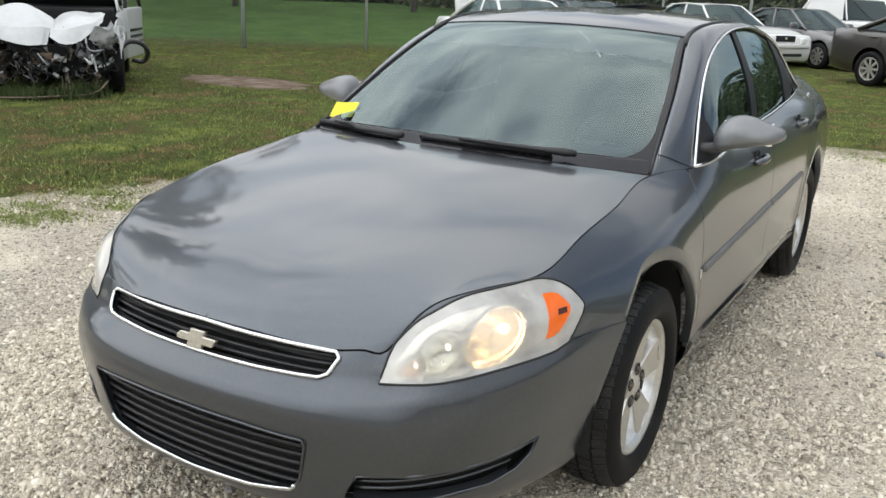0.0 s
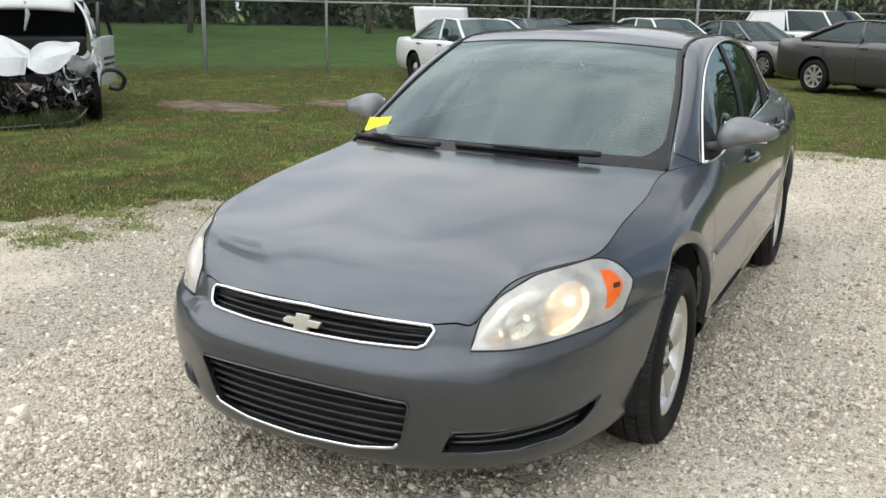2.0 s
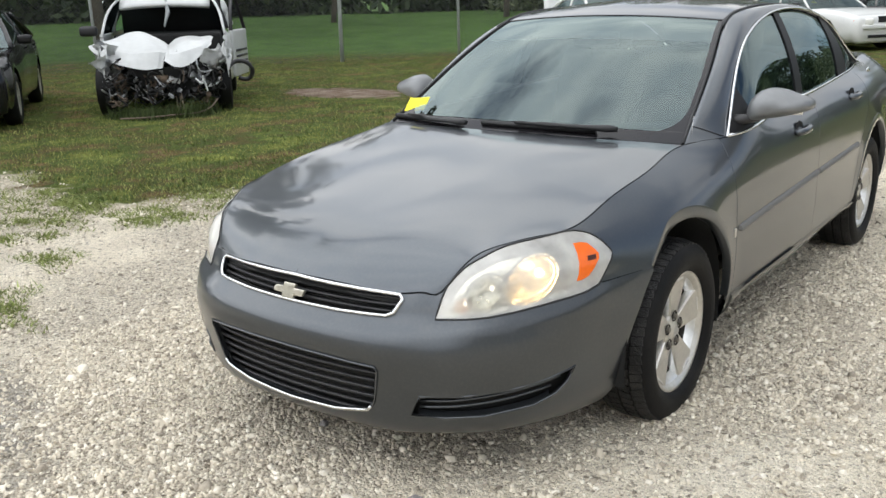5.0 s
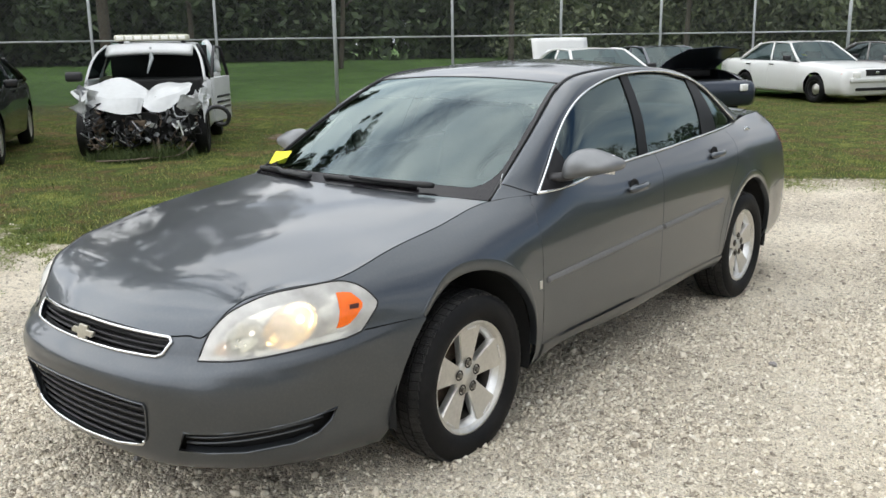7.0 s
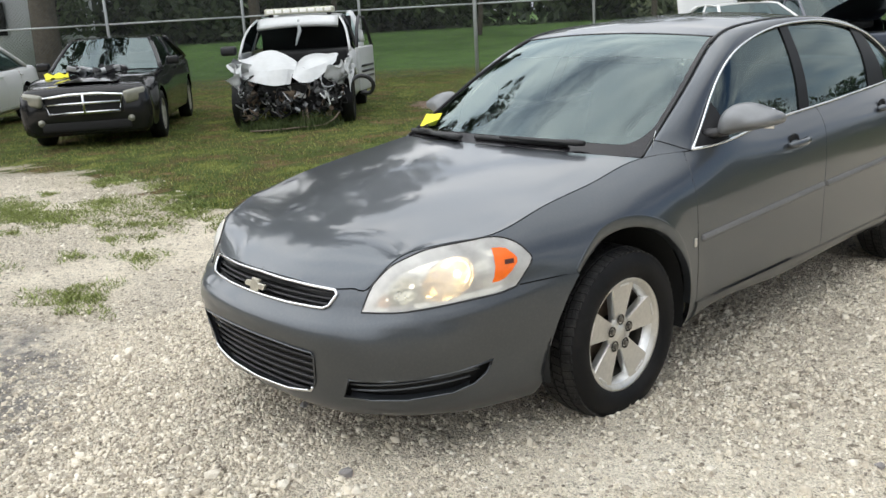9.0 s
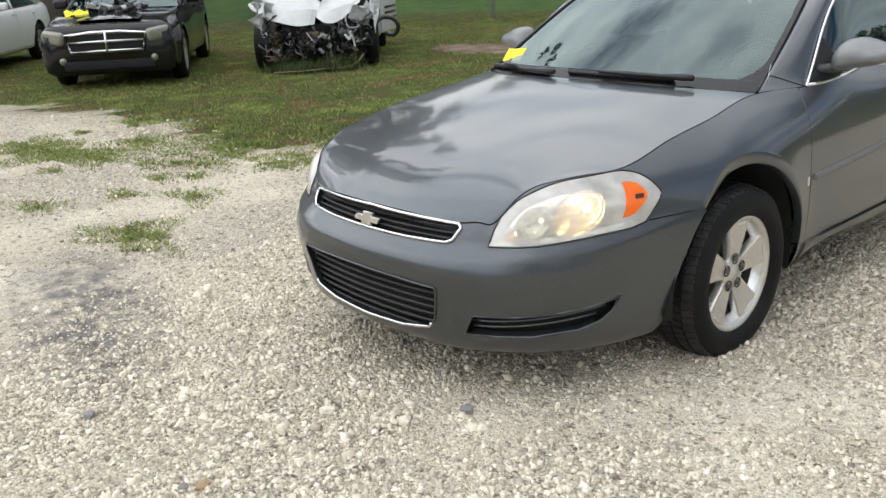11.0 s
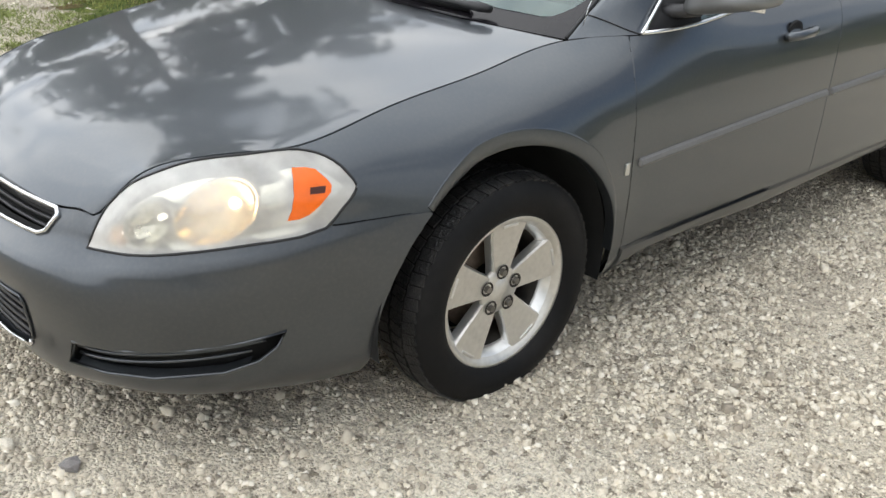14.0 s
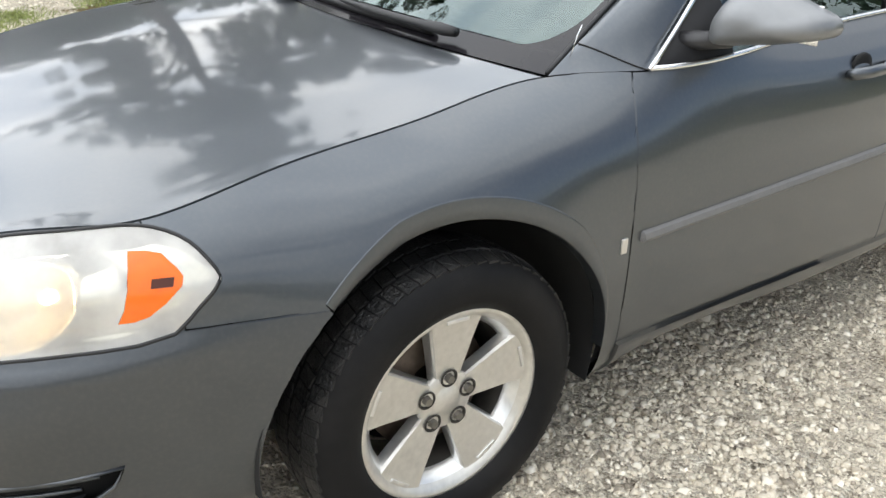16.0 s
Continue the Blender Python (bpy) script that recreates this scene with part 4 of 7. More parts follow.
        lap = p[:-2, 1:-1] + p[2:, 1:-1] + p[1:-1, :-2] + p[1:-1, 2:] - 4 * p[1:-1, 1:-1]
        bi = lap[:-2, 1:-1] + lap[2:, 1:-1] + lap[1:-1, :-2] + lap[1:-1, 2:] - 4 * lap[1:-1, 1:-1]
        z[:-1, 1:-1] -= 0.012 * bi[:-1, 1:-1]
    shapes = np.stack([(1 - u ** 2) * np.sin(np.pi * v), (1 - u ** 2) * np.sin(2 * np.pi * v)], -1)
    amount = np.linalg.lstsq(shapes.reshape(-1, 2), (hood[..., 2] - z).ravel(), rcond=None)[0]
    hood[..., 2] = z + shapes @ amount
    crown = 0.003 * 6.75 * u ** 2 * (1 - u) * np.sin(np.pi * np.clip(v, 0, 1))
    ridge = 0.62 + 0.20 * v
    step = 1 / (1 + np.exp(-(u - ridge) / 0.05))
    hood[..., 2] += crown - 0.002 * step * np.clip(np.minimum(v / 0.25, (1 - u) / 0.12), 0, 1)
    bm = sheet(hood)
    bmesh.ops.recalc_face_normals(bm, faces=bm.faces)
    if sum(f.normal.z for f in bm.faces) < 0:
        bmesh.ops.reverse_faces(bm, faces=bm.faces)
    part("hood", doubled(panel(bm, gap=0.003, depth=0.02, keep=mid)), M["paint"], car)
    low = hood.copy()
    low[..., 2] -= 0.03
    part("hood_lining", doubled(sheet(low)), M["void"], car)

    # windscreen, roof and rear window: one crowned surface, cut by its length
    def crowned(i0, i1, n_u=24, inset=0.0, drop=0.0):
        rows = []
        for k in range(i0, i1 + 1):
            a = EA[k]
            f = k / (N_A - 1)
            bow = np.interp(a[1], (0.31, 1.10, 1.4, 2.4, 3.3), (0.105, 0.045, 0.0, -0.03, -0.10))
            rise = np.interp(a[1], (0.31, 0.6, 1.10, 1.5, 1.9, 2.5, 3.3), (0.012, 0.014, 0.028, 0.042, 0.045, 0.035, 0.004))
            row = []
            for s in np.linspace(0, 1, n_u):
                x = s * (a[0] - inset)
                q = 1 - (x / a[0]) ** 2
                row.append((x, a[1] - bow * q, a[2] + rise * q - drop))
            rows.append(row)
        bm = sheet(rows)
        bmesh.ops.recalc_face_normals(bm, faces=bm.faces)
        if sum(f.normal.z for f in bm.faces) < 0:
            bmesh.ops.reverse_faces(bm, faces=bm.faces)
        return bm

    i_roof, i_rear = int(np.argmin(np.abs(EA[:, 1] - 1.10))), int(np.argmin(np.abs(EA[:, 1] - 2.56)))
    part("roof", doubled(panel(crowned(i_roof, i_rear, inset=0.012), gap=0.001, depth=0.012, keep=mid)), M["paint"], car)
    # windscreen: clear glass, a shade band above and a black border round it
    fine = spline(EDGE_A, 640)
    fine = fine[fine[:, 1] <= EA[i_roof][1] + 1e-4]
    z_low, z_shade = 0.990, 1.296
    side_x = fine[:, 0] - 0.032
    corner = np.clip((fine[:, 2] - z_low) / 0.085, 0, 1)
    side_x = side_x - 0.11 * (1 - np.sqrt(1 - (1 - corner) ** 2))
    k_low, k_shade = int(np.searchsorted(fine[:, 2], z_low)), int(np.searchsorted(fine[:, 2], z_shade))

    def strip(k0, k1, x0, x1, n_u):
        rows = []
        for k in range(k0, k1):
            a = fine[k]
            bow = np.interp(a[1], (0.31, 1.10), (0.105, 0.045))
            rise = np.interp(a[1], (0.31, 0.6, 1.10), (0.012, 0.014, 0.028))
            xs = np.linspace(x0[k], x1[k], n_u)
            q = 1 - (xs / a[0]) ** 2
            rows.append(np.stack([xs, a[1] - bow * q, a[2] + rise * q - 0.004], 1))
        return outward(sheet(rows), 2)

    none, rim = np.zeros(len(fine)), fine[:, 0] - 0.014
    glass_ob = part("windscreen", doubled(strip(k_low, k_shade + 1, none, side_x, 24)), M["windscreen"], car, "tinted windscreen glass with a shade band")
    part("shade_band", doubled(strip(k_shade, len(fine), none, side_x, 24)), M["shadeband"], glass_ob)
    part("black_border", doubled(strip(0, len(fine), np.where(np.arange(len(fine)) < k_low, 0.0, side_x), rim, 24)), M["black_glass"], glass_ob)
    part("rear_window", doubled(crowned(i_rear, N_A - 1, inset=0.014, drop=0.003)), M["sideglass"], car)

    # pillars and roof rails
    rows = []
    for s in np.linspace(0, 1, 9):
        bulge = 0.016 * math.sin(math.pi * s)
        line = EA * (1 - s) + ET * s
        line = line + np.array((0.7, 0, 0.7)) * bulge
        foot = top_at(0.31 + 0.22 * s) + np.array((0, 0, 0.001)) - line[0]
        for k in range(10):
            line[k] += foot * (1 - k / 10) ** 1.5
        rows.append(line)
    bm = sheet(rows)
    bmesh.ops.recalc_face_normals(bm, faces=bm.faces)
    if sum(f.normal.x for f in bm.faces) < 0:
        bmesh.ops.reverse_faces(bm, faces=bm.faces)
    rails = pair("roof_rail", panel(bm, gap=0.0, depth=0.02, keep=lambda c: c.z < top_at(c.y)[2] + 0.004), M["paint"], car)
    shade_like(rails, skin_normal, lambda c: max(0.0, 1 - (c.z - top_at(c.y)[2]) / 0.07) if c.y < 0.6 else 0.0)
    foot_seam = [rows[k][(8 - k) // 2] * 0.5 + rows[k][(9 - k) // 2] * 0.5 for k in range(9)]
    pair("pillar_seam", tube([Vector(p) + Vector((0.0006, -0.0002, 0.0006)) for p in spline(foot_seam, 24)], 0.0017, 6), M["rubber_trim"], car)
    # drip groove beside the roof
    pair("roof_seam", tube([EA[k] + np.array((-0.003, 0, 0.0)) for k in range(i_roof - 3, i_rear, 2)], 0.0085, 6), M["rubber_trim"], car)
    pair("windscreen_seal", tube([EA[k] + np.array((-0.010, -0.002, 0.000)) for k in range(0, i_roof + 1, 2)], 0.006, 6), M["rubber_trim"], car)
    part("windscreen_top_seal", tube([(x, EA[i_roof][1] - 0.040 * (1 - (x / 0.583) ** 2), EA[i_roof][2] + 0.026 * (1 - (x / 0.583) ** 2) - 0.004) for x in np.linspace(-0.575, 0.575, 30)], 0.004, 6), M["rubber_trim"], car)

    # side windows: panes between the waist and the upper line, with dark pillars and bright trim
    ys = np.linspace(0.535, 2.945, 150)
    waist = np.array([top_at(y) for y in ys])
    upper_line = np.stack([np.interp(ys, ET[:, 1], ET[:, c]) for c in range(3)], 1)
    rows = []
    for s in np.linspace(0, 1, 14):
        line = waist * (1 - s) + upper_line * s
        line[:, 0] += 0.022 * math.sin(math.pi * s) * np.clip((upper_line[:, 2] - waist[:, 2]) / 0.25, 0, 1) - 0.012
        rows.append(line)
    bm = sheet(rows)
    bmesh.ops.recalc_face_normals(bm, faces=bm.faces)
    if sum(f.normal.x for f in bm.faces) < 0:
        bmesh.ops.reverse_faces(bm, faces=bm.faces)
    sail = lift(bm, cut(bm, [(0.3, 0.8), (0.80, 0.8), (0.76, 1.3), (0.3, 1.3)], SIDE, 0.3))
    pillar_b = lift(bm, cut(bm, [(1.43, 0.8), (1.535, 0.8), (1.685, 1.6), (1.61, 1.6)], SIDE, 0.3))
    pillar_c = lift(bm, cut(bm, [(2.25, 0.8), (2.58, 0.8), (2.44, 1.6), (2.41, 1.6)], SIDE, 0.3))
    front_pane = lift(bm, cut(bm, [(0.4, 0.7), (1.48, 0.7), (1.65, 1.6), (0.4, 1.6)], SIDE, 0.3))
    rear_pane = lift(bm, cut(bm, [(1.48, 0.7), (2.42, 0.7), (2.425, 1.6), (1.65, 1.6)], SIDE, 0.3))
    for name, piece, owner in (("window_pane", front_pane, "front_door"), ("window_pane", rear_pane, "rear_door")):
        for bmx, o in zip((piece, mirrored(piece)), doors[owner]):
            part(name, bmx, M["sideglass"], o)
    pair("quarter_window", bm, M["sideglass"], car)
    for piece in (pillar_b, pillar_c):
        for w in piece.verts:
            w.co.x += 0.007
        pair("window_pillar", panel(piece, 0, 0.01), M["matt_black"], car, "black window pillar")
    for w in sail.verts:
        w.co.x += 0.006
    pair("mirror_mount", panel(sail, 0, 0.01), M["matt_black"], car, "black triangular mirror mount")
    trim_top = [p + np.array((0.004, 0, 0.0)) for p in ET[::2]]
    pair("window_trim", tube(trim_top, 0.0068, 6), M["chrome"], car, "bright chrome window trim")
    pair("waist_trim", tube([p + np.array((0.000, 0, 0.004)) for p in waist[::3]], 0.0072, 6), M["chrome"], car, "bright chrome waist trim")

    # trunk lid
    k3, k4 = int(np.argmin(np.abs(TOP[100:205, 1] - 3.30))) + 100, len(TOP) - 1
    side_edge = TOP[k3:]
    rows = []
    for s in np.linspace(0, 1, 16):
        q = spline(side_edge, 40)
        rows.append(np.stack([q[:, 0] * (1 - s), q[:, 1] + 0.10 * (q[:, 1] < 3.31) * 0, q[:, 2] + 0.012 * (1 - (1 - s) ** 2) * (q[:, 1] < 3.81)], 1))
    bm = sheet(rows)
    bmesh.ops.recalc_face_normals(bm, faces=bm.faces)
    if sum(f.normal.z for f in bm.faces) < 0:
        bmesh.ops.reverse_faces(bm, faces=bm.faces)
    part("trunk_lid", doubled(bm), M["paint"], car)

    lip = [[(x, 3.70 + d - 0.10 * (abs(x) / 0.52) ** 2, 1.094 + e - 0.012 * (abs(x) / 0.52) ** 4) for x in np.linspace(-0.52, 0.52, 25)] for d, e in ((-0.09, -0.006), (0.0, 0.004), (0.07, 0.013), (0.095, 0.010), (0.095, 0.002), (0.04, -0.010))]
    part("spoiler", outward(sheet(lip), 2), M["paint"], car)
    # door handles, mouldings, fender badge
    for kind, y, z in (("front_door", 1.295, 0.897), ("rear_door", 2.30, 0.952)):
        p = on(SIDE, y, z)
        for sgn, o in zip((1, -1), doors[kind]):
            cup = part("handle_cup", lathe([(-0.004, 0.001), (-0.002, 0.025), (0.0015, 0.037), (-0.006, 0.039)], 28), M["void"], o)
            cup.matrix_basis = Matrix.Translation((sgn * p.x, y - 0.015, z)) @ Matrix.Diagonal((sgn, 1.15, 0.95, 1))
            bar = part("handle", tube([(sgn * (p.x + d), y + t, z - 0.010 + e) for t, d, e in ((-0.085, 0.002, 0.000), (-0.078, 0.018, 0.001), (-0.03, 0.030, 0.003), (0.04, 0.032, 0.006), (0.080, 0.022, 0.008), (0.092, 0.002, 0.008))], (0.008, 0.013, 0.014, 0.014, 0.013, 0.008), 8, 1.2), M["paint"], o)
    for kind, y0, y1, z0, z1 in (("front_door", 0.466, 1.535, 0.615, 0.660), ("rear_door", 1.56, 2.34, 0.658, 0.680)):
        rows = []
        for e, z in ((0.0, -0.015), (0.011, -0.013), (0.0135, -0.006), (0.010, 0.006), (0.005, 0.0105), (0.0, 0.012)):
            rows.append([on(SIDE, y, z0 + (z1 - z0) * (y - y0) / (y1 - y0) + z * (1 if i0 not in (0, 25) else 0.7), (e if i0 not in (0, 25) else 0.0) - 0.001) for i0, y in enumerate(np.r_[y0, np.linspace(y0 + 0.006, y1 - 0.006, 24), y1])])
        bm = sheet(rows)
        outward(bm)
        for bmx, o in zip((bm, mirrored(bm)), doors[kind]):
            part("side_moulding", bmx, M["weathered_trim"], o, "weathered grey plastic moulding", False)
    p = on(SIDE, 0.411, 0.606)
    pair("fender_badge", boxed(p.x + 0.002, 0.411, 0.606, 0.006, 0.018, 0.036, bevel=0.002), M["alloy"], car, "small bright fender badge")
    p = on(SIDE, 2.99, 1.02)
    if p:
        bm = bmesh.new()
        for a, b in ((-0.028, 0.006), (0.0, 0.012), (0.028, 0.004)):
            bmesh.ops.create_uvsphere(bm, u_segments=10, v_segments=6, radius=0.017, matrix=Matrix.Translation((p.x + 0.002, 2.99 + a, 1.02 + b)) @ Matrix.Diagonal((0.25, 1, 0.7, 1)))
        pair("pillar_badge", bm, M["chrome"], car, "bright leaping badge")

    # door mirrors
    shell = []
    face = spline([(0.828, 1.000), (0.826, 1.040), (0.842, 1.090), (0.872, 1.120), (0.910, 1.129), (0.965, 1.120), (1.025, 1.098), (1.062, 1.076), (1.064, 1.060), (1.020, 1.034), (0.950, 1.016), (0.880, 1.002), (0.838, 0.996), (0.828, 1.000)], 41)[:-1]
    for y, k, kz in ((0.668, 0.30, 0.25), (0.674, 0.58, 0.50), (0.690, 0.80, 0.74), (0.718, 0.94, 0.91), (0.755, 1.0, 1.0), (0.800, 1.0, 1.0), (0.806, 0.97, 0.96)):
        ring = [(0.925 + (x - 0.925) * k, y + 0.22 * (0.925 + (x - 0.925) * k - 0.90), 1.050 + (z - 1.050) * kz) for x, z in face]
        shell.append(ring + ring[:1])
    bm = sheet(shell)
    bmesh.ops.remove_doubles(bm, verts=bm.verts, dist=1e-5)
    bm.faces.new([w for w in bm.verts][:40])
    bmesh.ops.recalc_face_normals(bm, faces=bm.faces)
    for sgn, bmx in ((1, bm), (-1, mirrored(bm))):
        mirror = part("door_mirror", bmx, M["mirror_cap_paint"], car, "grey painted mirror housing with scuffed cap")
        m = Matrix.Diagonal((sgn, 1, 1, 1))
        gl = boxed(0.930, 0.808, 1.062, 0.18, 0.006, 0.085, bevel=0.002)
        bmesh.ops.rotate(gl, verts=gl.verts, cent=(0.930, 0.808, 1.062), matrix=Matrix.Rotation(radians(12), 3, "Z"))
        bmesh.ops.transform(gl, matrix=m, verts=gl.verts)
        bmesh.ops.recalc_face_normals(gl, faces=gl.faces)
        part("mirror_glass", gl, M["chrome"], mirror)
        arm = tube([(sgn * x, y, z) for x, y, z in ((0.785, 0.66, 1.005), (0.83, 0.69, 1.010), (0.87, 0.73, 1.018))], (0.03, 0.026, 0.026), 10, 0.8)
        part("mirror_arm", arm, M["black_plastic"], mirror)

    # grilles: chrome frame, dark mesh behind, bars, emblem
    for name, outline, bars, bar_r in (("upper_grille", upper, 4, 0.0055), ("lower_grille", lower, 7, 0.0065)):
        loop = [on(FRONT, x, z, 0.002) for x, z in outline]
        loop[0].x = loop[-1].x = 0
        ring = loop + [Vector((-p.x, p.y, p.z)) for p in loop[-2:0:-1]]
        smooth_ring = []
        for a, b in zip(ring, ring[1:] + ring[:1]):
            for f in (0, 0.25, 0.5, 0.75):
                q = a.lerp(b, f)
                s = on(FRONT, abs(q.x), q.z, 0.003)
                smooth_ring.append(Vector((math.copysign(s.x, q.x) if abs(q.x) > 1e-6 else 0.0, s.y, s.z)) if s else q)
        zs = [p.z for p in smooth_ring]
        z0, z1 = min(zs), max(zs)
        back = []
        for x in np.linspace(-0.42, 0.42, 30):
            back.append([on(FRONT, min(abs(x), 0.41), z, 0) * 1 + Vector((0, 0.055, 0)) for z in (z0 - 0.01, (z0 + z1) / 2, z1 + 0.01)])
            for p in back[-1]:
                p.x = x
        grille = part(name, sheet(back), M["void"], car, "black grille with a chrome surround")
        if name == "upper_grille":
            part("surround", tube(smooth_ring, 0.0058, 8, closed=True), M["chrome"], grille, "chrome surround")
        else:
            part("surround", tube(smooth_ring, 0.0036, 8, closed=True), M["bumper"], grille)
            part("chrome_lip", tube([q + Vector((0, -0.001, 0)) for q in smooth_ring if q.z < 0.325], 0.0058, 8), M["chrome"], grille, "chrome lower lip")
        for k in range(bars):
            z = z0 + (z1 - z0) * (k + 0.5) / bars
            xs = [abs(a.x) for a, b in zip(smooth_ring, smooth_ring[1:]) if (a.z - z) * (b.z - z) <= 0]
            w = max(xs) if xs else 0.36
            line = []
            for x in np.linspace(-w, w, 25):
                s = on(FRONT, abs(x), z)
                line.append((x, s.y + 0.022, z))
            part("bar", tube(line, bar_r, 6, 0.9), M["black_plastic"], grille)
    e = on(FRONT, 0.0, 0.632)
    cross = [(-0.062, -0.0), (-0.050, 0.013), (-0.022, 0.013), (-0.020, 0.027), (0.026, 0.027), (0.023, 0.013), (0.064, 0.013), (0.052, -0.010), (0.022, -0.010), (0.019, -0.026), (-0.027, -0.026), (-0.024, -0.010), (-0.058, -0.010)]
    part("emblem", prism([(x * 1.12, z * 0.98) for x, z in cross], 0.012, Matrix.Translation((0.0, e.y - 0.016, 0.628)) @ Matrix.Rotation(radians(-14), 4, "X"), 0.003), M["worn_chrome"], car, "worn gold cross-shaped emblem", False)

    # lower side slits
    for sgn in (1, -1):
        rows = [[on(slit_axes, u, v) for v in (0.285, 0.35, 0.42)] for u in np.linspace(-0.24, 0.30, 16)]
        nn = slit_axes[2]
        grid = [[(sgn * (p - nn * 0.05).x, (p - nn * 0.05).y, p.z) for p in r] for r in rows]
        box_part = part("lower_vent", sheet(grid), M["void"], car, "black slatted lower vent")
        for v0, v1 in ((0.350, 0.383), (0.329, 0.358)):
            line = []
            for t in np.linspace(0, 1, 14):
                u = -0.195 + (0.43 if v0 > 0.34 else 0.40) * t
                p = on(slit_axes, u, v0 + (v1 - v0) * t ** 1.6) - nn * 0.018
                line.append((sgn * p.x, p.y, p.z))
            part("slat", tube(line, 0.0048, 8, 0.9), M["bumper"], box_part)
        lip = []
        for u, v in slit:
            p = on(slit_axes, u, v, -0.001)
            lip.append((sgn * p.x, p.y, p.z))
        ramp = []
        for k in range(14):
            u = -0.20 + 0.40 * k / 13
            vb = float(np.interp(u, (-0.222, -0.12, 0.0, 0.15, 0.222), (0.303, 0.297, 0.297, 0.308, 0.330)))
            p0, p1 = on(slit_axes, u, vb), on(slit_axes, u, vb + 0.012) - nn * 0.030
            ramp.append([(sgn * p0.x, p0.y, p0.z), (sgn * p1.x, p1.y, p1.z)])
        part("vent_sill", sheet(ramp), M["bumper"], box_part)
        part("vent_lip", tube(lip, 0.005, 6, closed=True), M["bumper"], box_part)

    # headlamps: lens, bowl, reflectors, marker
    uu, vv, nn = lamp_axes
    whole = [(u, min(v, 0.99)) for u, v in lamp]
    for sgn in (1, -1):
        flip = Matrix.Diagonal((sgn, 1, 1, 1))

        def put(bm):
            bmesh.ops.transform(bm, matrix=flip, verts=bm.verts)
            if sgn < 0:
                bmesh.ops.reverse_faces(bm, faces=bm.faces)
            return bm

        clear = lens.copy()
        marker_outline = [(0.112, 0.675), (0.135, 0.676), (0.156, 0.683), (0.180, 0.703), (0.199, 0.726), (0.200, 0.741), (0.189, 0.755), (0.163, 0.776), (0.140, 0.781), (0.114, 0.782), (0.121, 0.758), (0.125, 0.728), (0.121, 0.697)]
        lift(clear, cut(clear, marker_outline, lamp_axes, 0.5)).free()
        lamp_ob = part("headlamp", put(panel(clear, 0.0006, 0.002)), M["lens"], car, "yellowed hazy headlamp with an amber marker")
        shade_like([lamp_ob], skin_normal)
        # bowl behind the lens
        bm = lens.copy()
        bm.normal_update()
        for w in bm.verts:
            w.co -= nn * 0.055 + Vector((0, 0, 0.015))
        part("bowl", put(bm), M["chrome_reflector"], lamp_ob)
        bm = lens.copy()
        rim = [e for e in bm.edges if e.is_boundary]
        made = bmesh.ops.extrude_edge_only(bm, edges=rim)["geom"]
        moved = [w for w in made if isinstance(w, bmesh.types.BMVert)]
        bmesh.ops.translate(bm, vec=-nn * 0.055 - Vector((0, 0, 0.015)), verts=moved)
        bmesh.ops.delete(bm, geom=[f for f in bm.faces if not any(w in set(moved) for w in f.verts)], context="FACES")
        part("bowl_wall", put(bm), M["reflector"], lamp_ob)

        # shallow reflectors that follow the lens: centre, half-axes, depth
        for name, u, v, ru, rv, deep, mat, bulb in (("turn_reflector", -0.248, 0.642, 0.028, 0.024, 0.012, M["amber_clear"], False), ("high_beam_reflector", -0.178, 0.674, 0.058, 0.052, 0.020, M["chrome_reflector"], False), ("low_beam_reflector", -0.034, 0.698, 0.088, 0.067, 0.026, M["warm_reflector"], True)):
            def facing(du, dv, back):
                p = on(lamp_axes, u + du, v + dv + 0.24 * du)
                return (p or on(lamp_axes, u, v)) - nn * back

            rows = []
            for f in (1.06, 1.0, 0.97, 0.93, 0.80, 0.62, 0.42, 0.22, 0.05):
                back = 0.013 if f > 1.02 else 0.008 if f > 0.96 else 0.013 + deep * (1 - f * f)
                rows.append([facing(ru * f * math.cos(q), rv * f * math.sin(q), back) for q in np.linspace(0, 2 * math.pi, 37)])
            bm = sheet(rows)
            bmesh.ops.remove_doubles(bm, verts=bm.verts, dist=1e-6)
            bowl = part(name, put(bm), mat, lamp_ob)
            rim_line = [facing(ru * math.cos(q), rv * math.sin(q), 0.005) for q in np.linspace(0, 2 * math.pi, 36, endpoint=False)]
            part("reflector_rim", put(tube(rim_line, 0.0030, 6, closed=True)), M["reflector"], bowl)
            # the low beam is lit; the other bulbs only carry an added glow
            bm = bmesh.new()
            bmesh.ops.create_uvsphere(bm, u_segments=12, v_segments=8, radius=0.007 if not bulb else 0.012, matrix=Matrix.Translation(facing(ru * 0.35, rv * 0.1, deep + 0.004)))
            part("bulb", put(bm), M["bulb"] if bulb else M["fill_bulb"], bowl)
        # bright band between the low beam and the marker
        rows = []
        for h in np.linspace(-1, 1, 25):
            row = []
            q = math.asin(h * 0.88)
            for f in np.linspace(0, 1, 7):
                du, dv = 0.089 * math.cos(q) + 0.060 * f * (1 - 0.25 * h * h), (0.060 + 0.008 * f) * h
                p = on(lamp_axes, -0.036 + du, min(0.697 + dv + 0.20 * du, 0.797))
                row.append(p - nn * (0.008 + 0.026 * h * h))
            rows.append(row)
        edges = [[r[i] - nn * -0.003 for r in rows] for i in (0, -1)]
        band = part("reflector_band", put(sheet(rows)), M["chrome_reflector"], lamp_ob)
        for line in edges:
            part("band_edge", put(tube(line, 0.0028, 6)), M["reflector"], band)
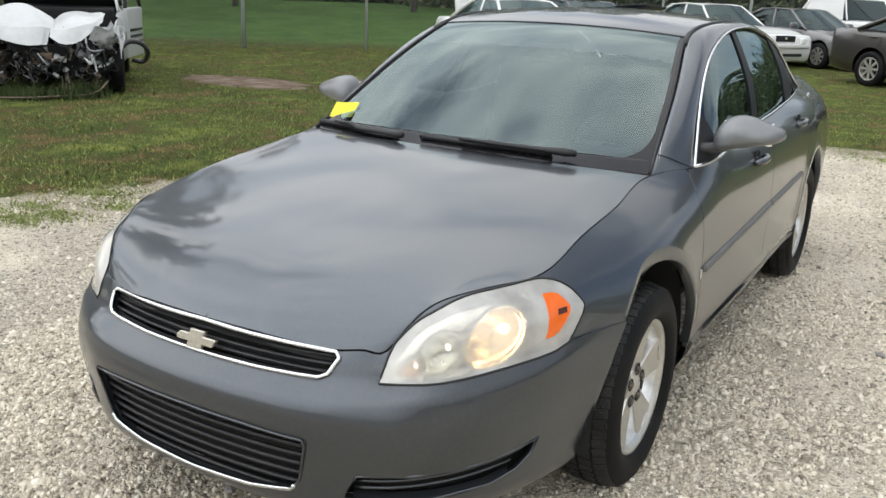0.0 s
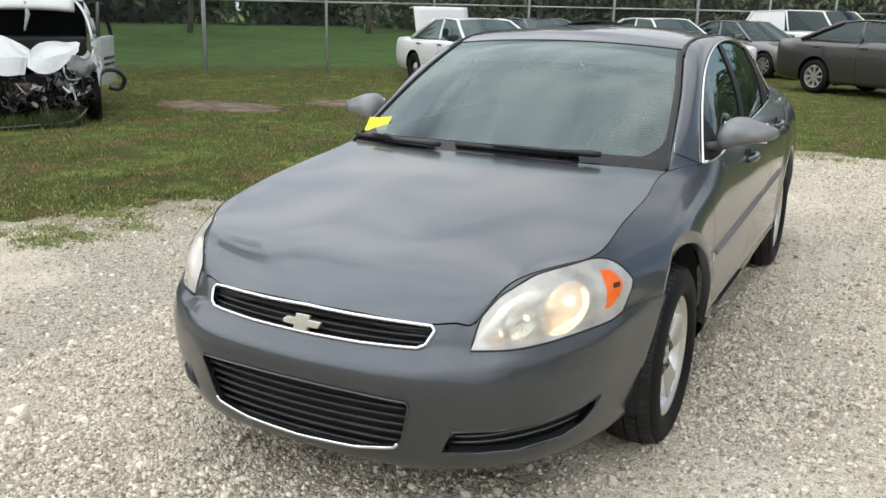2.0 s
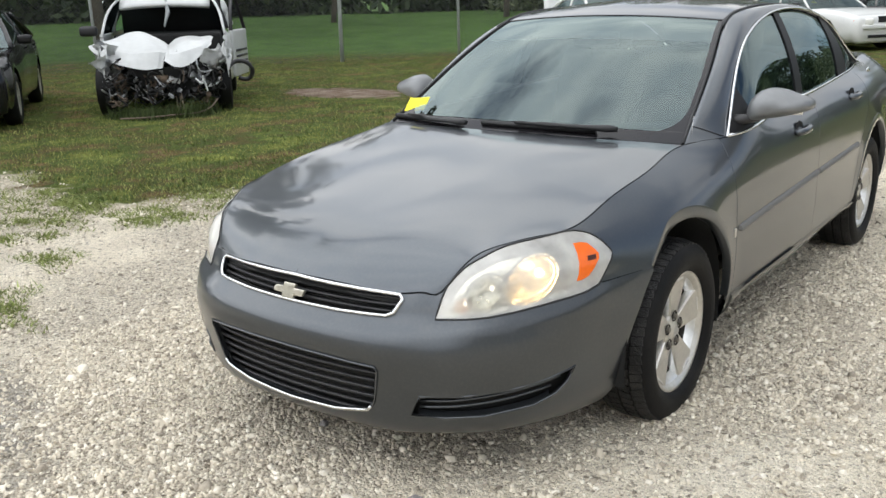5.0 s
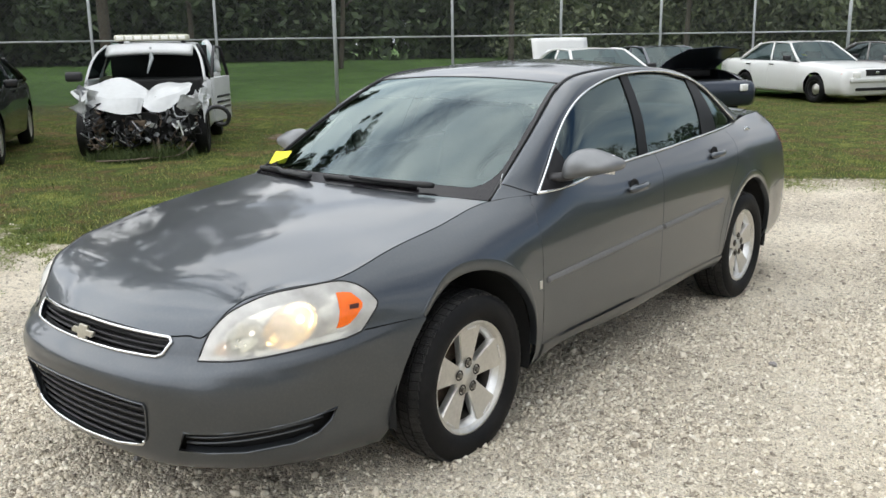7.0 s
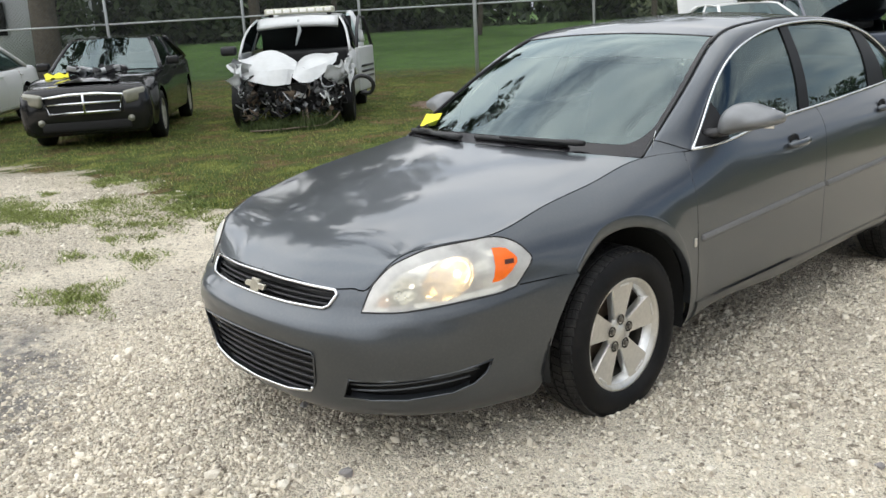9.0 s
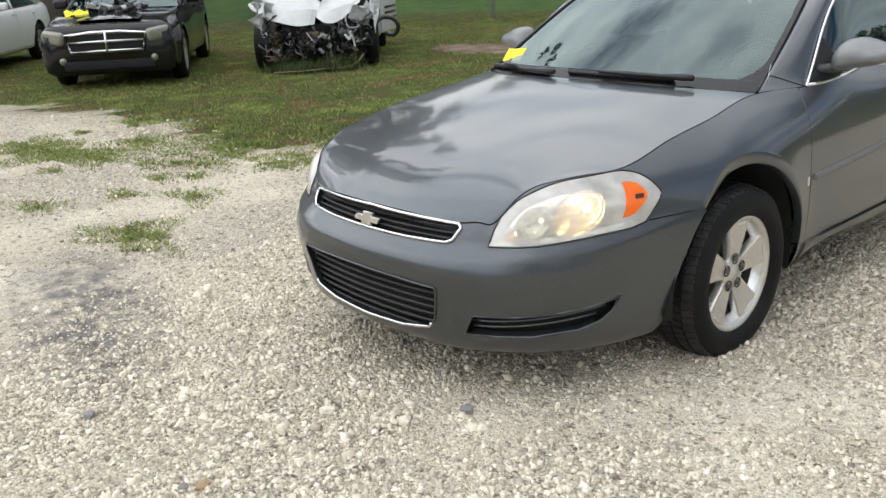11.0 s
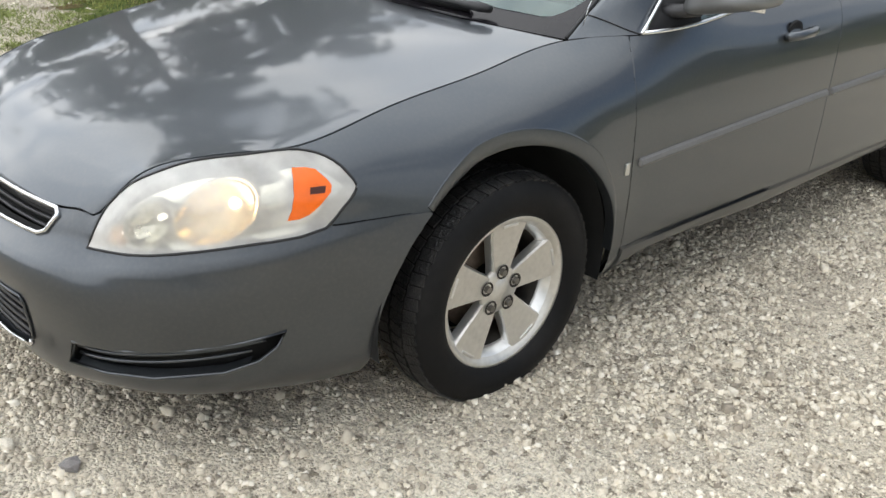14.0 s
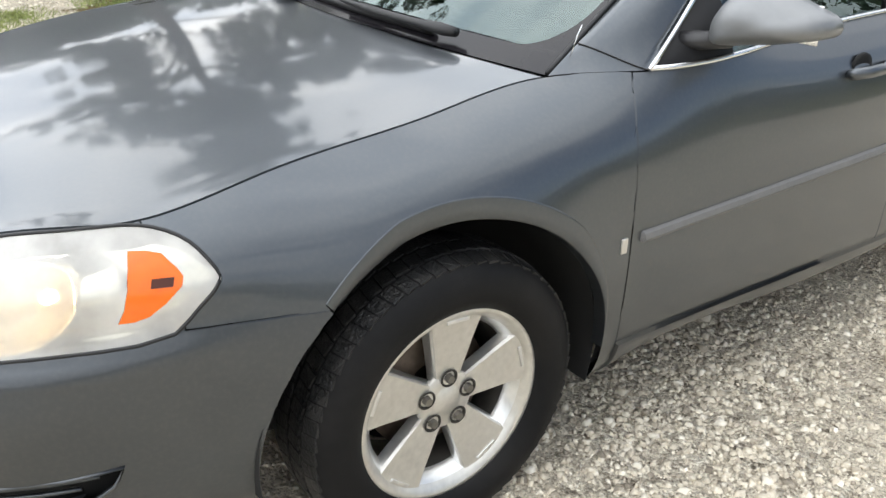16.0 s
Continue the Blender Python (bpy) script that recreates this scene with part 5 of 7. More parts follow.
        # amber marker at the outer end, with its dark slot
        mark = cut(bm2 := lens.copy(), marker_outline, lamp_axes, 0.5)
        bm = lift(bm2, mark)
        bm2.free()
        for w in bm.verts:
            w.co -= nn * 0.001
        am = part("side_marker", put(panel(bm, 0, 0.006)), M["amber"], lamp_ob, "orange marker")
        rows = [[on(lamp_axes, u, v, 0.0006) for v in (0.728, 0.742)] for u in np.linspace(0.157, 0.188, 5)]
        part("marker_slot", put(sheet(rows)), M["slot_brown"], am)
        ring = [on(lamp_axes, u, min(v, 0.99), 0.0) for u, v in lamp]
        ring = [p for p in ring if p]
        ring = [(sgn * p.x, p.y, p.z) for p in ring]
        part("lamp_gasket", tube(ring, 0.0034, 6, closed=True), M["rubber_trim"], lamp_ob)

    # wipers and cowl
    bm = sheet([[(x, 0.20 + 0.11 * (abs(x) / 0.757) ** 2 + d, 0.955 - 0.008 * (abs(x) / 0.757) ** 2 + z) for x in np.linspace(-0.745, 0.745, 40)] for d, z in ((0.0, -0.012), (0.03, -0.008), (0.055, 0.0), (0.075, 0.016))], flip=True)
    part("cowl", bm, M["black_plastic"], car, "black plastic cowl below the windscreen")
    def over_screen(p, lift_by):
        """A point laid on the windscreen."""
        x, y = p
        best = min(range(i_roof), key=lambda k: abs(EA[k][1] - np.interp(EA[k][1], (0.31, 1.10), (0.105, 0.045)) * (1 - (x / EA[k][0]) ** 2) - y))
        a = EA[best]
        q = 1 - (x / a[0]) ** 2
        return (x, y - 0.5 * lift_by, a[2] + 0.012 * q + 0.85 * lift_by)

    for pts, arm in (([(-0.16, 0.252), (0.10, 0.247), (0.38, 0.270)], [(0.02, 0.243), (0.25, 0.243), (0.475, 0.275)]), ([(-0.72, 0.345), (-0.5, 0.285), (-0.27, 0.243)], [(-0.60, 0.300), (-0.4, 0.253), (-0.22, 0.222)])):
        wiper = part("wiper", tube([over_screen(p, 0.028) for p in spline(arm, 12)], (0.008,) * 3 + (0.012,) * 6 + (0.016, 0.019, 0.014), 8, 0.8), M["rubber_trim"], car, "black windscreen wiper")
        part("blade", tube([over_screen(p, 0.011) for p in spline(pts, 14)], 0.010, 6, 1.2), M["rubber_trim"], wiper)
    part("antenna", tube([(0.735, 0.37, 0.985), (0.732, 0.39, 1.03), (0.730, 0.402, 1.05)], 0.0016, 5), M["chrome"], car)
    return car, doors, on


M["matt_black"] = material("matt black film", (0.008, 0.008, 0.009), 0.5, spec=0.3, var=0.2, scale=60)
M["tread_rubber"] = material("dusty tread rubber", (0.011, 0.011, 0.0115), 0.42, spec=0.5, var=0.5, scale=160, bump=1.0, bump_scale=150, dist=0.006, dirt=0.35, dirt_colour=(0.11, 0.10, 0.09))
# barrel alloy darkened to paint the shade inside the wheel
M["barrel_shade"] = material("alloy painted dark with barrel shade", (0.075, 0.068, 0.060), 0.6, 0.4, var=0.3, scale=30)
M["lug"] = material("dull steel nut", (0.20, 0.185, 0.16), 0.5, 0.6, var=0.3, scale=60)
M["slot_brown"] = material("dark brown slot", (0.07, 0.016, 0.008), 0.5, var=0.1)
M["lug_dark"] = material("dark brown nut recess", (0.030, 0.026, 0.021), 0.7, var=0.3, scale=60)
M["machined"] = material("bright machined alloy", (0.80, 0.80, 0.79), 0.28, 0.85, var=0.15, scale=40, dirt=0.2, dirt_colour=(0.34, 0.31, 0.27))
M["black_glass"] = material("black glass border", (0.014, 0.013, 0.015), 0.16, spec=0.28, var=0.1, scale=40)
M["amber_clear"] = material("tinted turn reflector", (0.82, 0.58, 0.42), 0.25, 0.7, var=0.1, scale=30)


def build_wheel(car, y, side, steer=0.0):
    """One wheel with its tyre; the outer face looks along x. side: 1 or -1."""
    m = Matrix.Translation((side * 0.79, y, HUB_Z)) @ Matrix.Rotation(radians(steer), 4, "Z") @ Matrix.Diagonal((side, 1, 1, 1))
    wheel = part("wheel", lathe([(0.060, 0.200), (0.075, 0.203), (0.082, 0.219), (0.086, 0.226), (0.089, 0.224), (0.088, 0.215), (0.080, 0.207), (0.070, 0.199)], 64), M["alloy"], car, "silver five-spoke alloy wheel with a dusty black tyre")
    wheel.matrix_basis = m
    part("barrel", lathe([(-0.09, 0.205), (-0.085, 0.182), (0.02, 0.178), (0.040, 0.183)], 48), M["barrel_shade"], wheel)
    part("rim_ledge", lathe([(0.040, 0.182), (0.056, 0.187), (0.071, 0.1995)], 64), M["machined"], wheel, "bright inner ledge of the rim")
    # tyre
    prof = [(-0.080, 0.215), (-0.100, 0.235), (-0.110, 0.27), (-0.106, 0.305), (-0.090, 0.326), (-0.06, 0.333), (0, 0.336), (0.06, 0.333), (0.086, 0.327), (0.104, 0.306), (0.1125, 0.275), (0.1085, 0.248), (0.103, 0.240), (0.100, 0.234), (0.092, 0.226), (0.084, 0.222)]
    tyre = part("tyre", lathe(prof, 72), M["rubber"], wheel, "black tyre with dusty tread")
    bm = bmesh.new()
    for row, (x0, x1) in enumerate(((-0.088, -0.052), (-0.046, -0.006), (0.004, 0.044), (0.050, 0.090))):
        for k in range(62):
            a = 2 * math.pi * (k + 0.5 * (row % 2)) / 62
            mm = Matrix.Rotation(a, 4, "X") @ Matrix.Translation(((x0 + x1) / 2, 0, 0.3355 - (0.0065 if row in (0, 3) else 0))) @ Matrix.Rotation(radians(9 if row % 2 else -9), 4, "Z") @ Matrix.Rotation(radians(12 * (1 if row == 3 else -1 if row == 0 else 0)), 4, "Y")
            bmesh.ops.create_cube(bm, size=1, matrix=mm @ Matrix.Diagonal((x1 - x0, 0.0295, 0.006, 1)))
    part("tread", bm, M["tread_rubber"], tyre, "", False)
    # spokes
    hub = part("hub_cap", lathe([(0.050, 0.070), (0.058, 0.069), (0.061, 0.066), (0.0645, 0.040), (0.0645, 0.034), (0.068, 0.031), (0.0685, 0.0)], 40), M["alloy"], wheel)
    for k in range(5):
        a = 2 * math.pi * k / 5 + radians(SPOKE_TURN)
        rows, walls = [], {-1: [], 1: []}
        for r, w, x in ((0.045, 0.030, 0.060), (0.075, 0.036, 0.063), (0.11, 0.045, 0.066), (0.15, 0.055, 0.069), (0.19, 0.066, 0.074), (0.211, 0.071, 0.079)):
            rows.append([(x - d, s * w * f, r) for s, f, d in ((-1, 1.0, 0.006), (-1, 0.93, 0.0), (1, 0.93, 0.0), (1, 1.0, 0.006))])
            for s in (-1, 1):
                walls[s].append([(x - d, s * w * f, r) for f, d in ((1.0, 0.006), (1.035, 0.016), (1.06, 0.030))])
        bm = sheet(rows)
        bmesh.ops.recalc_face_normals(bm, faces=bm.faces)
        bmesh.ops.rotate(bm, verts=bm.verts, cent=(0, 0, 0), matrix=Matrix.Rotation(a, 3, "X"))
        spoke = part("spoke", bm, M["alloy"], wheel, "", False)
        for s in (-1, 1):
            bm = sheet(walls[s])
            bmesh.ops.recalc_face_normals(bm, faces=bm.faces)
            bmesh.ops.rotate(bm, verts=bm.verts, cent=(0, 0, 0), matrix=Matrix.Rotation(a, 3, "X"))
            part("spoke_flank", bm, M["machined"], spoke, "bright bevelled flank", False)
        bm = boxed(0.0765, 0.0, 0.197, 0.004, 0.056, 0.008, bevel=0.0015)
        bmesh.ops.rotate(bm, verts=bm.verts, cent=(0, 0, 0), matrix=Matrix.Rotation(a, 3, "X"))
        part("spoke_groove", bm, M["machined"], spoke)
        bm = lathe([(0.0655, 0.0215), (0.0672, 0.0205), (0.0664, 0.0165), (0.0600, 0.0150)], 20)
        bmesh.ops.translate(bm, verts=bm.verts, vec=(0.0, 0.0, 0.056))
        bmesh.ops.rotate(bm, verts=bm.verts, cent=(0, 0, 0), matrix=Matrix.Rotation(a, 3, "X"))
        part("nut_cup", bm, M["lug_dark"], wheel)
        bm = bmesh.new()
        bmesh.ops.create_cone(bm, cap_ends=True, segments=6, radius1=0.0118, radius2=0.0095, depth=0.016, matrix=Matrix.Rotation(a, 4, "X") @ Matrix.Translation((0.066, 0, 0.0)) @ Matrix.Translation((0, 0, 0.056)) @ Matrix.Rotation(radians(90), 4, "Y"))
        part("lug_nut", bm, M["lug"], wheel, "", False)
    part("brake_disc", lathe([(0.0, 0.06), (0.0, 0.145), (-0.02, 0.145), (-0.02, 0.06)], 40), M["steel"], wheel)
    part("backing", lathe([(-0.075, 0.02), (-0.075, 0.17)], 32), M["void"], wheel)
    return wheel


SPOKE_TURN = -3.0
sedan, sedan_doors, on_body = build_sedan()
for wy, st in ((-0.010, 0.0), (WHEELBASE - 0.025, 0.0)):
    for sd in (1, -1):
        build_wheel(sedan, wy, sd, st)


def build_interior(car):
    part("cabin_floor", boxed(0, 1.75, 0.42, 1.45, 2.6, 0.06, bevel=0.01), M["dash"], car)
    # dashboard with a hooded top
    rows = []
    for y, z in ((0.30, 0.93), (0.45, 0.955), (0.62, 0.955), (0.74, 0.93), (0.78, 0.86), (0.76, 0.55)):
        rows.append([(x, y - 0.06 * (1 - (x / 0.72) ** 2), z + (0.03 if 0.2 < x < 0.55 and 0.5 < y < 0.77 else 0)) for x in np.linspace(-0.72, 0.72, 30)])
    part("dashboard", sheet(rows), M["dash"], car)
    for sx in (0.37, -0.37):
        seat = part("front_seat", boxed(sx, 1.36, 0.60, 0.52, 0.52, 0.20, bevel=0.06), M["cloth"], car, "grey cloth front seat")
        bm = boxed(0, 0, 0.30, 0.50, 0.15, 0.62, bevel=0.06)
        bmesh.ops.transform(bm, matrix=pose(sx, 1.62, 0.62, -18), verts=bm.verts)
        part("backrest", bm, M["cloth"], seat)
        bm = boxed(0, 0, 0.0, 0.27, 0.10, 0.19, bevel=0.04)
        bmesh.ops.transform(bm, matrix=pose(sx, 1.86, 1.30, -12), verts=bm.verts)
        part("headrest", bm, M["cloth"], seat)
    bench = part("rear_seat", boxed(0, 2.35, 0.58, 1.35, 0.5, 0.20, bevel=0.06), M["cloth"], car, "grey cloth rear bench")
    bm = boxed(0, 0, 0.28, 1.32, 0.15, 0.60, bevel=0.06)
    bmesh.ops.transform(bm, matrix=pose(0, 2.62, 0.62, -22), verts=bm.verts)
    part("backrest", bm, M["cloth"], bench)
    part("parcel_shelf", boxed(0, 3.05, 1.00, 1.2, 0.5, 0.03, bevel=0.01), M["dash"], car)
    ring = [(0.19 * math.cos(q), 0.19 * math.sin(q), 0) for q in np.linspace(0, 2 * math.pi, 36, endpoint=False)]
    bm = tube(ring, 0.015, 8, closed=True)
    box(bm, 0, 0, -0.01, 0.36, 0.045, 0.02, bevel=0.006)
    box(bm, 0, -0.02, -0.01, 0.13, 0.12, 0.03, bevel=0.012)
    bmesh.ops.transform(bm, matrix=pose(0.37, 0.95, 0.90, 65), verts=bm.verts)
    part("steering_wheel", bm, M["dash"], car)
    part("rear_view_mirror", boxed(0, 0.98, 1.31, 0.24, 0.03, 0.065, bevel=0.012), M["black_plastic"], car)
    part("headliner", sheet([[(x, y, z + 0.03 * (1 - (x / 0.55) ** 2)) for x in np.linspace(-0.55, 0.55, 9)] for y, z in ((1.15, 1.36), (1.6, 1.40), (2.2, 1.385), (2.5, 1.34))]), M["cloth"], car)
    for s in (1, -1):
        part("door_card", sheet([[(s * x, y, z) for y in (0.6, 1.2, 1.8, 2.6)] for x, z in ((0.80, 0.5), (0.79, 0.75), (0.775, 0.93))]), M["dash"], car)


build_interior(sedan)
# yellow notice behind the windscreen
notice = holder("paper_notice", Matrix(), "yellow paper notice stuck on the windscreen corner", "notice")
bm = sheet([[(x, 0.372 + 0.30 * (z - 1.0) / 0.17 * 0.5 + 0.11 * (x + 0.757), z + 0.02 * math.sin(x * 30) * 0.2) for x in np.linspace(-0.705, -0.595, 8)] for z in np.linspace(1.000, 1.058, 5)])
part("sheet", bm, M["yellow_paper"], notice)

# ---- parked cars behind ----
TOPVIEW = (Vector((1, 0, 0)), Vector((0, 1, 0)), Vector((0, 0, 1)))


def far_wheel(car, x, y, r, style):
    side = 1 if x > 0 else -1
    m = Matrix.Translation((x, y, r - 0.01)) @ Matrix.Diagonal((side, 1, 1, 1))
    k = r / 0.336
    wheel = part("wheel", lathe([(-0.09, 0.2 * k), (0.03, 0.19 * k), (0.085, 0.222 * k), (0.09, 0.218 * k), (0.08, 0.2 * k)], 32), M["alloy"] if style != "steel" else M["black_plastic"], car)
    wheel.matrix_basis = m
    part("tyre", lathe([(-0.085, 0.21 * k), (-0.108, 0.26 * k), (-0.09, 0.325 * k), (0, 0.336 * k), (0.09, 0.325 * k), (0.108, 0.26 * k), (0.085, 0.215 * k)], 40), M["rubber"], wheel)
    part("backing", lathe([(0.0, 0.01), (0.0, 0.2 * k)], 24), M["void"], wheel)
    if style == "steel":
        part("hub_cap", lathe([(0.03, 0.13 * k), (0.05, 0.10 * k), (0.055, 0.05 * k), (0.07, 0.04 * k), (0.07, 0)], 24), M["alloy"], wheel)
        return
    n = 5 if style == "five" else 8
    for i in range(n):
        rows = [[(0.075 - d, s * w, q) for s, d in ((-1, 0.03), (-1, 0), (1, 0), (1, 0.03))] for q, w in ((0.0, 0.02), (0.1 * k, 0.023), (0.205 * k, 0.035 if n == 5 else 0.026))]
        bm = outward(sheet(rows))
        bmesh.ops.rotate(bm, verts=bm.verts, cent=(0, 0, 0), matrix=Matrix.Rotation(2 * math.pi * i / n, 3, "X"))
        part("spoke", bm, M["alloy"], wheel, "", False)


def parked_car(m, label, paint, fo=0.95, wb=2.85, ro=1.1, w=0.92, h=1.46, nose=0.70, cowl_z=0.95, deck_z=1.02, cowl=0.55, roof0=1.35, roof1=2.45, glass1=3.15, r=0.335, style="five", hood_angle=0.0, trunk_angle=0.0, lamp_mat=None, grille="plain", waist=None, tall=False, pane_split=True):
    car = holder("parked_car", m, label, "car", "cars parked along the fence")
    end = wb + ro
    waist_z = waist or cowl_z + 0.03
    rows = []
    for y, fw, zb, zt in ((-fo, 0.85, 0.25, nose - 0.06), (-fo + 0.03, 0.91, 0.22, nose - 0.015), (-fo + 0.15, 0.95, 0.20, nose + 0.025), (-fo + 0.5, 0.985, 0.20, nose + 0.085), (0.0, 0.995, 0.20, (nose + cowl_z) / 2 + 0.06), (cowl, 1.0, 0.21, cowl_z), (cowl + 0.4, 1.0, 0.21, waist_z), ((cowl + glass1) / 2, 1.0, 0.22, waist_z + 0.02), (glass1 - 0.1, 0.995, 0.23, deck_z), (end - 0.45, 0.97, 0.26, deck_z), (end - 0.12, 0.90, 0.30, deck_z - 0.005), (end - 0.03, 0.80, 0.36, deck_z - 0.05), (end, 0.70, 0.42, deck_z - 0.14)):
        b = fw * w
        rows.append([(0, y, zb), (b * 0.84, y, zb), (b * 0.955, y, zb + 0.05), (b, y, zb + (zt - zb) * 0.35), (b * 1.0, y, zb + (zt - zb) * 0.62), (b * 0.97, y, zt - 0.10 * (zt - zb) - 0.02), (b * 0.90, y, zt - 0.012), (b * 0.80, y, zt), (b * 0.4, y, zt + 0.012), (0, y, zt + 0.015)])
    rows = np.array(rows)
    ring = np.stack([spline(rows[:, k], at=np.linspace(0, 1, 80), key=rows[:, 0, 1] - rows[0, 0, 1]) for k in range(rows.shape[1])], 1)
    ring[:, 0, 0] = ring[:, -1, 0] = 0
    body = sheet(ring)
    for k in (0, -1):
        body.verts.ensure_lookup_table()
    n = ring.shape[1]
    body.faces.new([body.verts[i] for i in range(n)])
    body.faces.new([body.verts[len(body.verts) - n + i] for i in range(n)])
    outward(body)

    def arch(y):
        a = [(y + (r + 0.06) * math.cos(q), r + (r + 0.06) * math.sin(q)) for q in (math.pi * k / 20 for k in range(21))]
        return [(y + r + 0.06, 0.0)] + a + [(y - r - 0.06, 0.0)]

    for y in (0, wb):
        bmesh.ops.delete(body, geom=cut(body, arch(y), SIDE, 0.45), context="FACES")
    seam = (cowl + glass1) / 2 - 0.12
    door_f = lift(body, cut(body, [(cowl - 0.05, 0.30), (cowl + 0.05, 2), (seam + 0.05, 2), (seam, 0.30)], SIDE, w * 0.82))
    door_r = lift(body, cut(body, [(seam, 0.30), (seam + 0.05, 2), (glass1 - 0.35, 2), (wb - r + 0.10, 0.72), (wb - r - 0.10, 0.30)], SIDE, w * 0.82))
    hood = lift(body, cut(body, [(-0.1, -fo + 0.16), (w * 0.72, -fo + 0.26), (w * 0.80, 0.0), (w * 0.80, cowl - 0.02), (-0.1, cowl - 0.05)], TOPVIEW, nose - 0.02))

    def mid(c):
        return abs(c.x) < 1e-3

    part("body", doubled(body), paint, car)
    hood = doubled(panel(hood, 0.004, 0.012, keep=mid))
    if hood_angle:
        part("engine_bay", boxed(0, -0.1, nose - 0.08, w * 1.4, fo + cowl - 0.4, 0.12, bevel=0.02), M["void"], car)
        bmesh.ops.rotate(hood, verts=hood.verts, cent=(0, cowl - 0.05, cowl_z), matrix=Matrix.Rotation(radians(-hood_angle), 3, "X"))
    part("hood", hood, paint, car)
    for kind, bm in (("front_door", door_f), ("rear_door", door_r)):
        for a, s in ((panel(bm, 0.004, 0.012), 1), (None, -1)):
            if a is None:
                a = keep_copy
            else:
                keep_copy = mirrored(a)
            o = part(kind, a, paint, car)
            cy = seam - 0.12 if kind == "front_door" else glass1 - 0.48
            part("handle", boxed(s * (w * 0.985), cy, waist_z - 0.10, 0.03, 0.17, 0.028, bevel=0.008), M["black_plastic"] if style == "steel" else paint, o)
    part("underbody", boxed(0, wb / 2, 0.30, w * 1.5, end + fo - 0.5, 0.16, bevel=0.02), M["void"], car)
    for y in (0, wb):
        bm = lathe([(-0.75, r + 0.055), (0.78, r + 0.055)], 28)
        bmesh.ops.transform(bm, matrix=Matrix.Translation((0, y, r)), verts=bm.verts)
        bmesh.ops.delete(bm, geom=[f for f in bm.faces if f.calc_center_median().z < 0.22], context="FACES")
        part("wheel_well", bm, M["void"], car)
        for s in (1, -1):
            far_wheel(car, s * (w - 0.115), y, r, style)
    # cabin: panes and pillars
    wt, rt = w * 0.90, w * 0.68
    base = [(wt, cowl, cowl_z), (wt, seam, waist_z), (wt * 0.98, glass1, deck_z)]
    top = [(rt * 0.98, roof0, h - 0.05), (rt, (roof0 + roof1) / 2, h - 0.02), (rt * 0.97, roof1, h - 0.06)]

    def patch(name, a, b, mat, nu=10, nv=6, bow=0.0, axis=1, sign=1, rise=0.0):
        """A pane between two lines of points."""
        A, B = spline(a, nu), spline(b, nu)
        rows = []
        for s in np.linspace(0, 1, nv):
            line = A * (1 - s) + B * s
            line = line + np.outer(np.sin(np.pi * np.linspace(0, 1, nu)), (0, bow, rise))
            rows.append(line)
        return part(name, outward(sheet(rows), axis, sign), mat, car)

    x0, x1 = base[0], top[0]
    patch("windscreen", [(-x0[0], x0[1], x0[2]), (0, x0[1] - 0.10, x0[2] + 0.02), x0], [(-x1[0], x1[1], x1[2]), (0, x1[1] - 0.05, x1[2] + 0.03), x1], M["far_glass"] if grille != "cross" else M["windscreen"], axis=2)
    y0, y1 = base[2], top[2]
    patch("rear_window", [(-y0[0] * 0.92, y0[1], y0[2]), (0, y0[1] + 0.06, y0[2] + 0.02), (y0[0] * 0.92, y0[1], y0[2])], [(-y1[0], y1[1], y1[2]), (0, y1[1] + 0.04, y1[2] + 0.03), y1], M["far_glass"] if not tall else paint, axis=2)
    rows = []
    for s in np.linspace(0, 1, 12):
        yy = roof0 + (roof1 - roof0) * s
        xr = rt * (1 - 0.03 * (2 * s - 1) ** 2)
        zr = h - 0.05 + 0.035 * math.sin(math.pi * s) - 0.01 * s
        rows.append([(x, yy - (0.05 if s < 0.05 else 0) * (1 - (x / xr) ** 2), zr + 0.03 * (1 - (x / xr) ** 2)) for x in np.linspace(-xr, xr, 12)])
    part("roof", outward(sheet(rows), 2), paint, car)
    for s in (1, -1):
        def side(p):
            return (s * p[0], p[1], p[2])

        low = spline([side(p) for p in base], 40)
        up = spline([side(p) for p in top], 40)
        k = 20
        part("window_pane", outward(sheet([low[: k + 1], (low[: k + 1] + up[: k + 1]) / 2 + np.array((s * 0.015, 0, 0)), up[: k + 1]]), 0, s), M["far_glass"], car)
        part("window_pane", outward(sheet([low[k:], (low[k:] + up[k:]) / 2 + np.array((s * 0.015, 0, 0)), up[k:]]), 0, s), M["far_glass"] if not tall else paint, car)
        for a, b, t in ((base[0], top[0], 0.035), (base[1], top[1], 0.032), (base[2], top[2], 0.065)):
            pts = [side(a), side(tuple((np.array(a) + np.array(b)) / 2 + np.array((0.012, 0, 0)))), side(b)]
            part("pillar", tube(spline(pts, 7), t, 8, 0.7), paint, car)
        part("roof_rail", tube(up, 0.028, 8, 0.8), paint, car)
        part("waist_trim", tube(low, 0.012, 6), M["black_plastic"], car)
        q = (s * (w + 0.02), cowl + 0.30, cowl_z + 0.10)
        bm = boxed(q[0] + s * 0.04, q[1], q[2], 0.20, 0.11, 0.13, bevel=0.035)
        part("door_mirror", bm, paint if style != "steel" else M["black_plastic"], car)
        # lamps
        if lamp_mat:
            lw = w * 0.34
            bm = boxed(0, 0, 0, lw, 0.10, 0.15 if grille != "cross" else 0.18, bevel=0.03 if grille != "cross" else 0.045)
